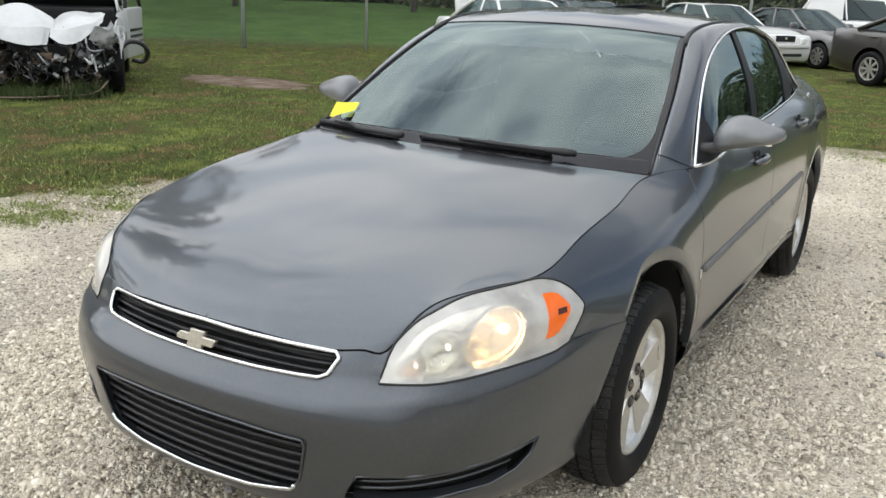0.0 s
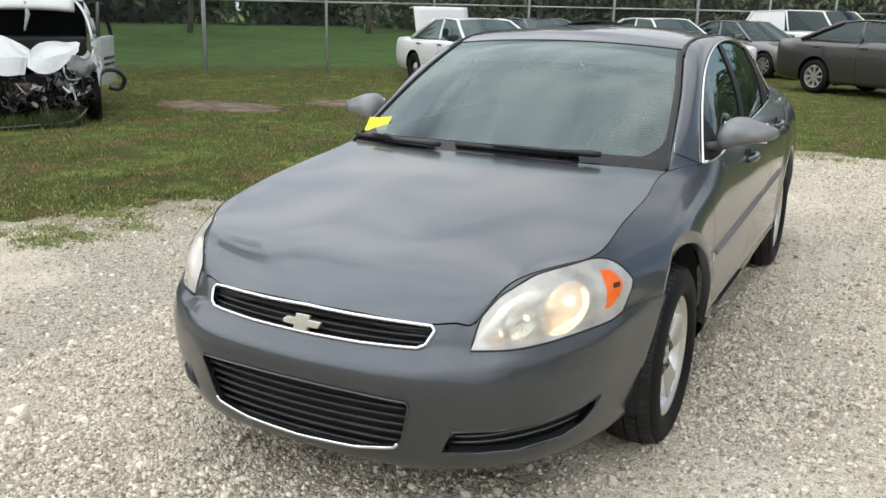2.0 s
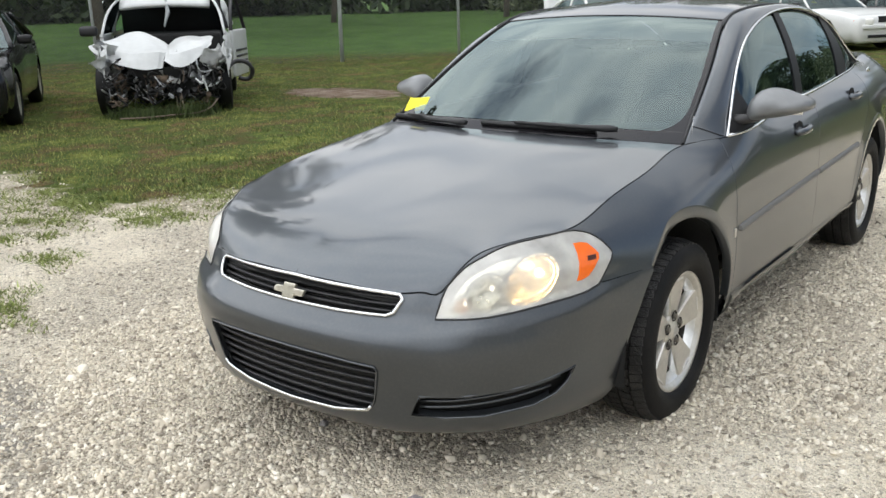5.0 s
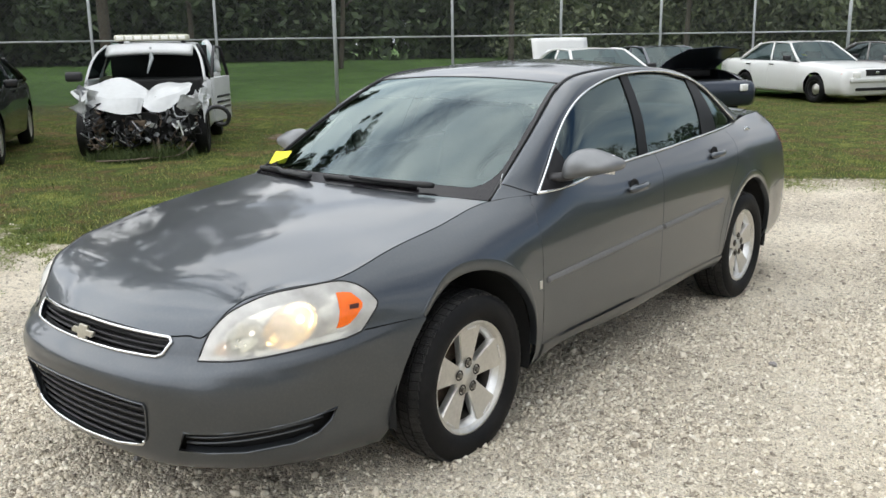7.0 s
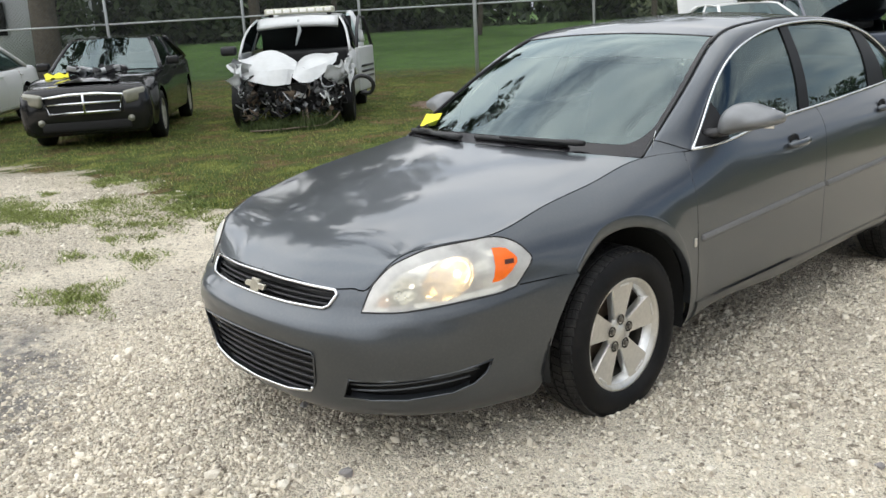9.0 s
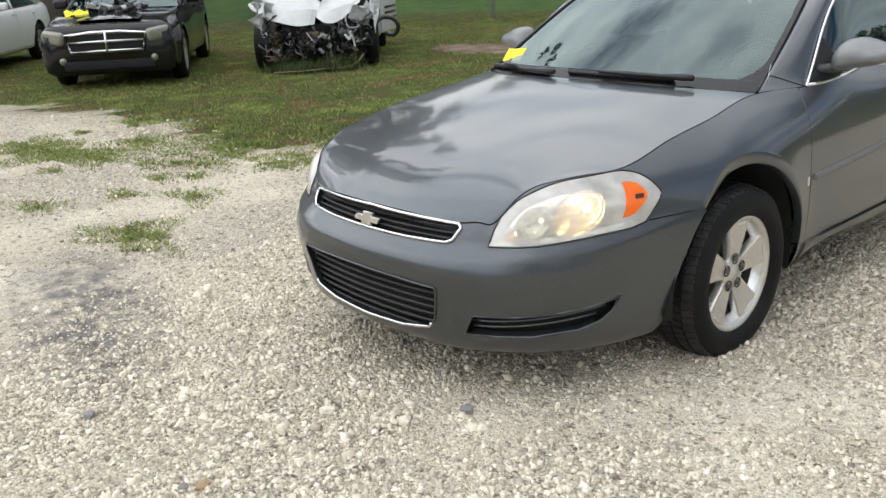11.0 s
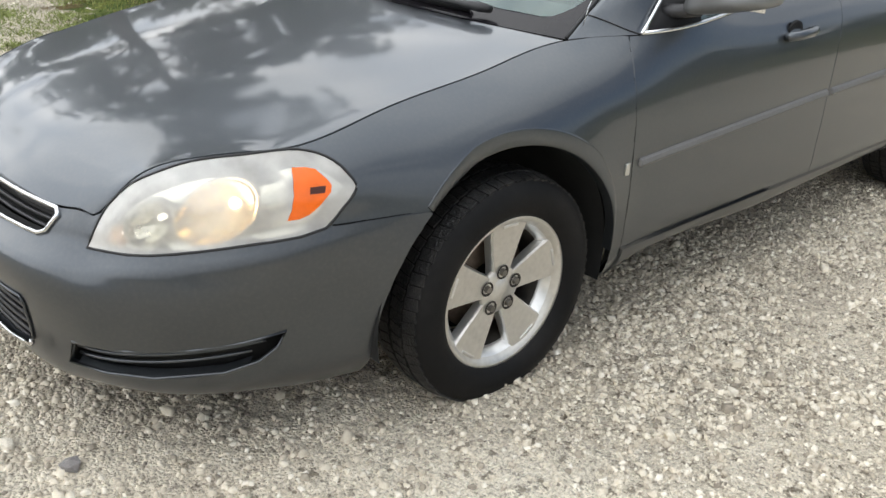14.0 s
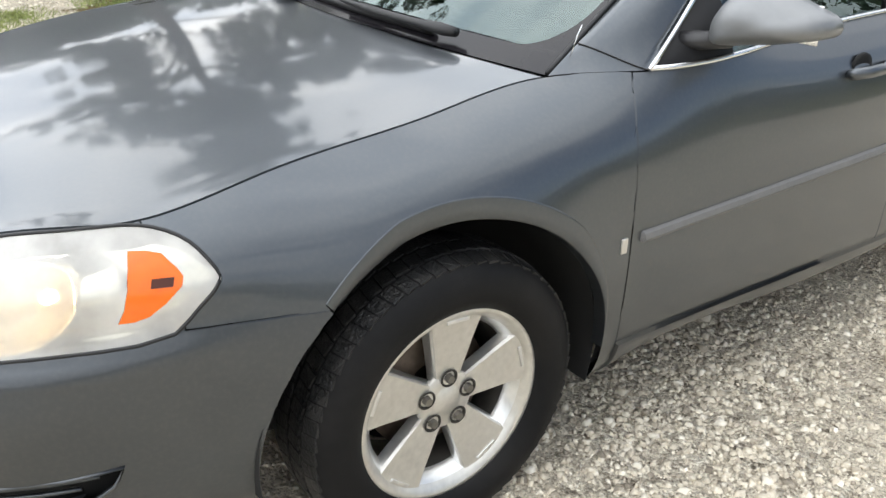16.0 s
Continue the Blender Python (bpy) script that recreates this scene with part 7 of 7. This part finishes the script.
def ground_z(x, y):
    return float(height(np.array(float(x)), np.array(float(y))))


fence = holder("chain_link_fence", Matrix(), "tall galvanised chain-link fence with round posts and a middle rail", "fence")
K0, K1, FH, RAIL = -14, 12, 3.6, 1.76
for k in range(K0, K1 + 1):
    x, y = along(k)
    part("post", tube([(x, y, ground_z(x, y) - 0.1), (x, y, 1.8), (x, y, FH)], 0.036 if k % 5 else 0.05, 10), M["galvanised"], fence)
    if k < K1:
        for z in (RAIL, FH - 0.02):
            x2, y2 = along(k + 1)
            part("rail", tube([(x, y, z), (x2, y2, z)], 0.022, 8), M["galvanised"], fence)
# woven wire: two families of crossing diagonals
verts, faces = [], []
span = (K1 - K0) * 3.05
pitch, wire_r, h_f = 0.085, 0.0028, FH - 0.06
x0, y0 = along(K0, 0.045)
for d in (1, -1):
    s = -h_f if d > 0 else 0.0
    while s < span + (0 if d > 0 else h_f):
        s0, s1 = s, s + d * h_f
        z0, z1 = 0.04, 0.04 + h_f
        a, b = sorted((s0, s1))
        ca, cb = max(a, 0), min(b, span)
        if cb - ca > 0.05:
            za, zb = z0 + (z1 - z0) * (ca - s0) / (s1 - s0), z0 + (z1 - z0) * (cb - s0) / (s1 - s0)
            i = len(verts)
            for q, z in ((ca, za), (cb, zb)):
                px, py = x0 + FDX * q, y0 + FDY * q
                for ox, oz in ((0, wire_r), (wire_r, -wire_r), (-wire_r, -wire_r)):
                    verts.append((px - FDY * ox, py + FDX * ox, z + oz + 0.0))
            faces += [(i, i + 1, i + 4, i + 3), (i + 1, i + 2, i + 5, i + 4), (i + 2, i, i + 3, i + 5)]
        s += pitch
me = bpy.data.meshes.new("wire_mesh")
me.from_pydata(verts, [], faces)
me.materials.append(M["wire"])
wire = tagged(new("wire_mesh", me), "woven wire mesh", kind="stuff")
wire.parent = fence


# ---- woods, trees ----
def leaf_material(name, a, b):
    m = bpy.data.materials.new(name)
    m.use_nodes = True
    n, l = m.node_tree.nodes, m.node_tree.links
    p = n["Principled BSDF"]
    geo, ramp = n.new("ShaderNodeNewGeometry"), n.new("ShaderNodeValToRGB")
    ramp.color_ramp.elements[0].color, ramp.color_ramp.elements[1].color = (*a, 1), (*b, 1)
    l.new(geo.outputs["Random Per Island"], ramp.inputs["Fac"])
    l.new(ramp.outputs["Color"], p.inputs["Base Color"])
    p.inputs["Roughness"].default_value, p.inputs["Specular IOR Level"].default_value = 0.7, 0.25
    return m


LEAF_DARK = leaf_material("dark leaves", (0.025, 0.040, 0.021), (0.100, 0.138, 0.064))
# lighter brush; its raised blue paints distant haze into the leaves
LEAF_LIGHT = leaf_material("hazed lighter leaves", (0.060, 0.080, 0.045), (0.25, 0.285, 0.155))


def leaves(centres, radii, count, size, rs, flat=0.8):
    """Many small bent leaves thrown round clump centres, as arrays of points and faces."""
    c = np.array(centres)
    pick = rs.randint(0, len(c), count)
    d = rs.normal(size=(count, 3))
    d /= np.linalg.norm(d, axis=1)[:, None]
    rad = np.array(radii)[pick] * rs.uniform(0.35, 1.0, count) ** 0.5
    p = c[pick] + d * rad[:, None] * (1, 1, flat)
    u = rs.normal(size=(count, 3))
    u /= np.linalg.norm(u, axis=1)[:, None]
    v = np.cross(u, rs.normal(size=(count, 3)))
    v /= np.linalg.norm(v, axis=1)[:, None]
    s = size * rs.uniform(0.6, 1.4, count)[:, None]
    pts = np.stack([p - u * s, p - v * s * 0.45, p + u * s, p + v * s * 0.45], 1).reshape(-1, 3)
    f = np.arange(count * 4).reshape(-1, 4)
    return pts, f


def mesh_object(name, pts, f, mat):
    me = bpy.data.meshes.new(name)
    me.from_pydata(pts.tolist(), [], f.tolist())
    me.materials.append(mat)
    return new(name, me)


def tree(x, y, h, spread, seed, mat, label, count=2600, leaf=0.16, base=0.35, stout=0.013, clump=0.26, limb_count=13, spray=1):
    rs = np.random.RandomState(seed)
    z0 = ground_z(x, y)
    t = holder("tree", pose(x, y, z0), label, "tree", "trees behind the fence")
    lean = rs.uniform(-0.4, 0.4, 2)
    top = np.array((lean[0], lean[1], h * 0.92))
    pts = [np.array((0, 0, -0.2)) * 1.0, top * 0.3 + (0.1, 0, 0), top * 0.65, top]
    stem = spline(pts, 14)
    part("trunk", tube(stem, np.linspace(stout * h, 0.003 * h, 14), 9), M["bark"], t)
    centres, radii = [], []
    limbs = bmesh.new()
    for k in range(limb_count):
        f = base + (0.97 - base) * (k + rs.uniform(0, 0.8)) / limb_count
        p0 = stem[min(13, int(f * 13))]
        a = rs.uniform(0, 2 * math.pi)
        reach = spread * rs.uniform(0.5, 1.0) * (1.15 - 0.75 * max(0, f - 0.45))
        p2 = p0 + np.array((math.cos(a) * reach, math.sin(a) * reach, reach * rs.uniform(0.05, 0.5)))
        p1 = (p0 + p2) / 2 + (0, 0, 0.12 * reach)
        line = spline([p0, p1, p2], 7)
        tube(line, np.linspace(0.0045 * h, 0.001 * h, 7), 6, bm=limbs)
        for q in (3, 4, 5, 6):
            for _ in range(spray):
                centres.append(line[q] + rs.normal(size=3) * (0.2 if spray == 1 else 0.085 * spread))
                radii.append(rs.uniform(0.4, 0.95) * spread * clump)
    part("limb", limbs, M["bark"], t)
    pts, f = leaves(centres, radii, count, leaf, rs)
    o = mesh_object("crown", pts, f, mat)
    o.parent = t
    return t


def wood(name, label, a0, a1, dist, depth, hgt, n, leaf, seed, mat, cx=0.0, cy=3.0, count=30000):
    """A far belt of trees and brush round the lot between two bearings."""
    rs = np.random.RandomState(seed)
    cs, rr = [], []
    for _ in range(n):
        a = radians(rs.uniform(a0, a1))
        d = dist + rs.uniform(0, depth)
        x, y = cx - math.sin(a) * d, cy + math.cos(a) * d
        z = ground_z(x, y)
        hh = hgt * rs.uniform(0.55, 1.0)
        for k in range(7):
            f = rs.uniform(0.02, 1.0)
            cs.append((x + rs.normal() * 1.1, y + rs.normal() * 1.1, z + hh * f))
            rr.append(rs.uniform(0.8, 1.7))
    pts, f = leaves(cs, rr, count, leaf, rs, 0.9)
    return tagged(mesh_object(name, pts, f, mat), label, "woods", kind="stuff")


# woods beyond the bank, seen through the fence; lower and lighter towards the open side
wood("woods", "dark leafy woods behind the grass bank", 15, 100, 39, 9, 9.5, 260, 0.26, 3, LEAF_DARK, count=150000)
wood("brush", "lighter green brush behind the fence", -12, 34, 33, 5, 5.0, 120, 0.16, 4, LEAF_LIGHT, count=95000)
wood("far_woods", "dark woods round the open lot", 100, 372, 52, 14, 9, 460, 0.36, 6, LEAF_DARK, count=108000)
for i, (tx, ty, th, ts) in enumerate(((-23.55, 6.35, 23.0, 6.0), (-23.6, 13.2, 16.0, 4.8), (-26.5, 18.5, 9.0, 3.2), (-31.0, 3.5, 11.0, 3.8), (-22.5, 22.5, 8.5, 3.0), (-36, 5, 10, 4.0), (-17.5, 27.0, 9.5, 3.0), (-12.0, 31.0, 9.0, 3.0), (-5.0, 36.0, 9.0, 3.2), (-33.0, -4.0, 12.0, 4.0))):
    tree(tx, ty, th, ts, 20 + i, LEAF_DARK if i < 7 else LEAF_LIGHT, "tall leafy tree with a bare lower trunk", 60000 if i < 2 else 6500, 0.105 if i < 2 else 0.13, clump=0.10 if i < 2 else 0.24, limb_count=36 if i < 2 else 15, spray=6 if i < 2 else 1, stout=0.017 if i == 0 else 0.013)
tree(-29.6, 8.6, 5.0, 1.6, 41, LEAF_DARK, "low leafy tree before a pale house", 2600, 0.13, 0.15)

# pale house glimpsed through the trees
house = holder("house", pose(-33.6, 9.3, 0.55, 0, 0, 72), "pale house seen between trunks behind the fence", "house")
part("wall", boxed(0, 0, 1.6, 4.4, 4, 3.2), M["pale_wall"], house)
bm = prism([(-2.5, 3.2), (2.5, 3.2), (0, 4.6)], 4.6, Matrix.Translation((0, -2.3, 0)))
part("roof", bm, M["roofing"], house, "", False)
for wx in (-1.2, 1.0):
    win = part("window", boxed(wx, -2.02, 1.7, 0.9, 0.08, 1.2), M["void"], house)
    part("frame", tube([(wx - 0.45, -2.07, 1.1), (wx + 0.45, -2.07, 1.1), (wx + 0.45, -2.07, 2.3), (wx - 0.45, -2.07, 2.3)], 0.04, 6, closed=True), M["pale_wall"], win)


# ---- gravel stones ----
def stones(name, label, n, lo, hi, seed, mat, area, where):
    rs = np.random.RandomState(seed)
    rock = [(-0.8, -0.7, -0.6), (0.75, -0.8, -0.6), (0.8, 0.75, -0.6), (-0.7, 0.8, -0.6), (-0.55, -0.5, 0.75), (0.6, -0.5, 0.7), (0.5, 0.6, 0.8), (-0.6, 0.55, 0.65)]
    quad = np.array([(4, 5, 6, 7), (0, 1, 5, 4), (1, 2, 6, 5), (2, 3, 7, 6), (3, 0, 4, 7)])
    x = rs.uniform(area[0], area[1], n * 4)
    y = rs.uniform(area[2], area[3], n * 4)
    ok = where(x, y, rs)
    x, y = x[ok][:n], y[ok][:n]
    k = len(x)
    s = lo + (hi - lo) * rs.uniform(0, 1, k) ** 3.4
    sh = np.array(rock)[None] * (rs.uniform(0.5, 1.3, (k, 8, 1)) + rs.uniform(-0.25, 0.25, (k, 8, 3))) * rs.uniform(0.65, 1.35, (k, 1, 3)) * s[:, None, None] * (1, 1, 0.66)
    a = rs.uniform(0, 2 * math.pi, k)
    c, q = np.cos(a)[:, None], np.sin(a)[:, None]
    pts = np.stack([sh[..., 0] * c - sh[..., 1] * q, sh[..., 0] * q + sh[..., 1] * c, sh[..., 2]], -1)
    pts += np.stack([x, y, height(x, y) + s * 0.26], -1)[:, None]
    f = (quad[None] + 8 * np.arange(k)[:, None, None]).reshape(-1, 4)
    ob = mesh_object(name, pts.reshape(-1, 3), f, mat)
    ob.data.polygons.foreach_set("use_smooth", [True] * len(f))
    return tagged(ob, label, "gravel", kind="stuff")


def on_gravel(x, y, rs):
    thin = sandiness(x, y)
    return (gravel_edge(x, y) + rs.normal(size=len(x)) * 0.16 < 0.0) & (rs.uniform(size=len(x)) < np.clip(0.80 - 1.4 * thin, 0.42, 1) * (1 - 0.6 * grime(x, y)))


stones("gravel", "loose pale crushed limestone gravel", 112000, 0.003, 0.0122, 1, M["stone"], (-1.8, 3.0, -2.4, 2.6), on_gravel)
stones("gravel_far", "loose pale gravel farther off", 34000, 0.005, 0.017, 2, M["stone"], (-8, 4.5, -2.8, 8.5), on_gravel)

stones("gravel_beside", "loose pale gravel beside the car", 48000, 0.004, 0.014, 4, M["stone"], (0.8, 4.8, 1.6, 8.0), on_gravel)
stones("gravel_large", "larger pale limestone chips lying in the gravel", 2000, 0.008, 0.024, 3, M["stone"], (-1.6, 3.4, -2.4, 3.4), on_gravel)


# ---- grass ----
def blades(name, label, x, y, hgt, wid, rs, mat, lean=0.6):
    k = len(x)
    a, b = rs.uniform(0, 2 * math.pi, k), rs.uniform(0, 2 * math.pi, k)
    h = hgt * rs.uniform(0.45, 1.3, k)
    w = wid * rs.uniform(0.6, 1.4, k)
    z = height(x, y)
    base = np.stack([x, y, z - 0.005], -1)
    side = np.stack([np.cos(a), np.sin(a), 0 * a], -1) * w[:, None]
    tip = base + np.stack([np.cos(b) * h * lean * rs.uniform(0, 1, k), np.sin(b) * h * lean * rs.uniform(0, 1, k), h], -1)
    pts = np.stack([base - side, base + side, tip], 1).reshape(-1, 3)
    return tagged(mesh_object(name, pts, np.arange(3 * k).reshape(-1, 3), mat), label, "grass", kind="stuff")


GRASS = leaf_material("grass blades", (0.16, 0.15, 0.050), (0.40, 0.42, 0.125))
WEED = leaf_material("weed leaves", (0.03, 0.045, 0.015), (0.10, 0.135, 0.045))
rs = np.random.RandomState(8)
n_g = 190000
d_g = 3.0 + 21.0 * rs.uniform(0, 1, n_g) ** 1.15
a_g = np.radians(rs.uniform(-14, 88, n_g))
xg, yg = 1.2 - np.sin(a_g) * d_g * 1.05, -1.6 + np.cos(a_g) * d_g * 1.05
patchy = np.array([noise.noise(Vector((u * 0.9, v * 0.9, 3.0))) + 0.6 * noise.noise(Vector((u * 3.1, v * 3.1, 7.0))) for u, v in zip(xg[::1], yg[::1])])
bare = np.minimum(((xg + 8.5) / 1.25) ** 2 + ((yg - 8.1) / 0.75) ** 2, ((xg + 6.9) / 0.9) ** 2 + ((yg - 9.7) / 0.6) ** 2)
keep = (gravel_edge(xg, yg) + 0.55 * patchy > 0.15) & (patchy > -0.42) & (bare > 1.0)
blades("grass", "patchy mown green grass", xg[keep], yg[keep], 0.032, 0.005, rs, GRASS, 1.0)
CLUMP = leaf_material("coarse grass", (0.055, 0.085, 0.022), (0.19, 0.24, 0.062))
TUFT = leaf_material("weed tufts", (0.12, 0.135, 0.045), (0.36, 0.41, 0.14))
# denser dark clumps in the grass
n_c = 110000
d_c, a_c = 3.0 + 19.0 * rs.uniform(0, 1, n_c) ** 1.1, np.radians(rs.uniform(-14, 88, n_c))
xc, yc = 1.2 - np.sin(a_c) * d_c * 1.05, -1.6 + np.cos(a_c) * d_c * 1.05
rough = np.array([noise.noise(Vector((u * 1.7, v * 1.7, 13.0))) + 0.7 * noise.noise(Vector((u * 5.0, v * 5.0, 17.0))) for u, v in zip(xc, yc)])
bare = np.minimum(((xc + 8.5) / 1.25) ** 2 + ((yc - 8.1) / 0.75) ** 2, ((xc + 6.9) / 0.9) ** 2 + ((yc - 9.7) / 0.6) ** 2)
keep = (gravel_edge(xc, yc) + 0.5 * rough > 0.25) & (rough > 0.16) & (bare > 1.0)
blades("grass_clumps", "darker coarse grass clumps", xc[keep], yc[keep], 0.046, 0.007, rs, CLUMP, 1.3)
# tufts standing in the gravel along its edge
strays = []
while len(strays) < 24:
    sx, sy = rs.uniform(-7.5, -1.5), rs.uniform(-2.2, 3.0)
    e = float(gravel_edge(np.array(sx), np.array(sy)))
    if -1.1 < e < 0.15 and rs.uniform() < 1.1 + e:
        strays.append((sx, sy, rs.uniform(0.05, 0.16), int(rs.uniform(60, 300))))
tx, ty = [], []
for cx, cy, r, n in ((-2.55, -0.90, 0.22, 1500), (-3.15, -0.2, 0.15, 520), (-3.45, 0.95, 0.18, 600), (-3.58, 0.72, 0.16, 500), (-4.1, 0.35, 0.2, 600), (-3.3, 1.35, 0.14, 420), (-4.5, 0.1, 0.16, 400), (-3.9, -0.1, 0.10, 240), (-5.2, 0.3, 0.3, 700), (-3.75, 1.6, 0.25, 700), (-2.9, 1.9, 0.12, 300), (-4.9, -0.55, 0.1, 200), (-6.1, -0.35, 0.34, 3200), (-5.6, -0.22, 0.34, 3200), (-5.2, -0.12, 0.26, 1800), (-3.8, -1.05, 0.16, 420), (-4.16, 0.7, 0.2, 600), (-4.64, 0.8, 0.24, 700), (-5.44, 0.49, 0.25, 800), (-3.63, -0.51, 0.1, 240), (0.9, 7.6, 0.3, 500), (-0.2, 7.3, 0.3, 500), (2.3, 7.75, 0.35, 600), *strays):
    a, q = rs.uniform(0, 2 * math.pi, n), 1.35 * r * rs.uniform(0, 1, n) ** 0.7
    q = q * (1 + 0.45 * np.sin(a * 3 + cx * 9) + 0.25 * np.sin(a * 7 + cy * 5))
    tx.append(cx + np.cos(a) * q * 1.3)
    ty.append(cy + np.sin(a) * q * 0.8)
blades("grass_tufts", "low green weed tufts in the gravel", np.concatenate(tx), np.concatenate(ty), 0.030, 0.006, rs, TUFT, 2.2)
# weeds in front of the wreck
wm = slot(-9.17, 5.10, 49)
n_w = 2600
clump = rs.randint(0, 26, n_w)
wx = rs.uniform(-0.75, 0.75, 26)[clump] + rs.normal(size=n_w) * 0.10
wy = rs.uniform(-0.95, -0.40, 26)[clump] + rs.normal(size=n_w) * 0.05
ww = np.array([(wm @ Vector((a, b, 0)))[:2] for a, b in zip(wx, wy)])
blades("weeds", "green weeds growing round the wreck's front", ww[:, 0], ww[:, 1], 0.16 * rs.uniform(0.35, 1.5, 26)[clump], 0.007, rs, WEED, 0.8)


# ---- single stones lying on the drive ----
def chip_mesh(seed):
    rs = np.random.RandomState(seed)
    bm = bmesh.new()
    bmesh.ops.create_icosphere(bm, subdivisions=1, radius=1.0)
    stretch = Vector((rs.uniform(0.8, 1.25), rs.uniform(0.65, 1.0), rs.uniform(0.42, 0.7)))
    for v in bm.verts:
        v.co = Vector((v.co.x * stretch.x, v.co.y * stretch.y, v.co.z * stretch.z)) * float(rs.uniform(0.72, 1.2))
    me = bpy.data.meshes.new("stone")
    bm.to_mesh(me)
    bm.free()
    me.materials.append(CHIP)
    return me


CHIP = M["stone"].copy()
CHIP.name = "limestone chip"
info = CHIP.node_tree.nodes.new("ShaderNodeObjectInfo")
for link in list(CHIP.node_tree.links):
    if link.from_socket.name == "Random Per Island":
        CHIP.node_tree.links.new(info.outputs["Random"], link.to_socket)
for node in CHIP.node_tree.nodes:
    if node.type == "VALTORGB":
        node.color_ramp.elements[0].color = (0.42, 0.37, 0.305, 1)
chips = [chip_mesh(60 + k) for k in range(10)]
rs = np.random.RandomState(77)
count = 0
while count < 290:
    x, y = rs.uniform(-1.2, 3.2), rs.uniform(-2.3, 2.2)
    if (abs(x) < 0.95 and y > -1.0) or float(gravel_edge(np.array(x), np.array(y))) > -0.2:
        continue
    r = 0.007 + 0.012 * rs.uniform() ** 2.5
    chip = new("stone", chips[count % 10])
    chip.parent = ground
    chip.matrix_basis = pose(x, y, ground_z(x, y) + 0.25 * r, rs.uniform(-15, 15), rs.uniform(-15, 15), rs.uniform(0, 360)) @ Matrix.Scale(r, 4)
    count += 1

# stones that stand out by their size or colour
GREY_STONE = material("grey stone", (0.27, 0.25, 0.24), 0.9, var=0.3, scale=60, bump=0.5, bump_scale=120)
PALE_STONE = material("pale limestone", (0.72, 0.66, 0.55), 0.9, var=0.2, scale=60, bump=0.5, bump_scale=120)
BROWN_STONE = material("brown stone", (0.34, 0.24, 0.13), 0.9, var=0.3, scale=60, bump=0.5, bump_scale=120)
for k, (x, y, r, mat) in enumerate(((1.914, -0.093, 0.034, GREY_STONE), (0.50, -1.095, 0.034, GREY_STONE), (1.39, -0.237, 0.028, PALE_STONE), (0.395, -1.277, 0.030, PALE_STONE), (0.31, -1.185, 0.024, PALE_STONE), (0.117, -1.396, 0.028, PALE_STONE), (0.224, -1.935, 0.030, BROWN_STONE), (-0.12, -0.855, 0.026, GREY_STONE), (1.47, 1.677, 0.030, GREY_STONE), (1.779, 0.165, 0.020, GREY_STONE), (0.938, -1.132, 0.020, PALE_STONE), (1.31, 0.512, 0.018, PALE_STONE), (1.508, 0.63, 0.018, PALE_STONE), (0.19, -1.98, 0.022, GREY_STONE), (-0.5, -1.995, 0.030, GREY_STONE))):
    me = chip_mesh(200 + k)
    me.materials[0] = mat
    rock = new("stone", me)
    rock.parent = ground
    rock.matrix_basis = pose(x, y, ground_z(x, y) + 0.30 * r, 0, 0, 47 * k) @ Matrix.Scale(r, 4)
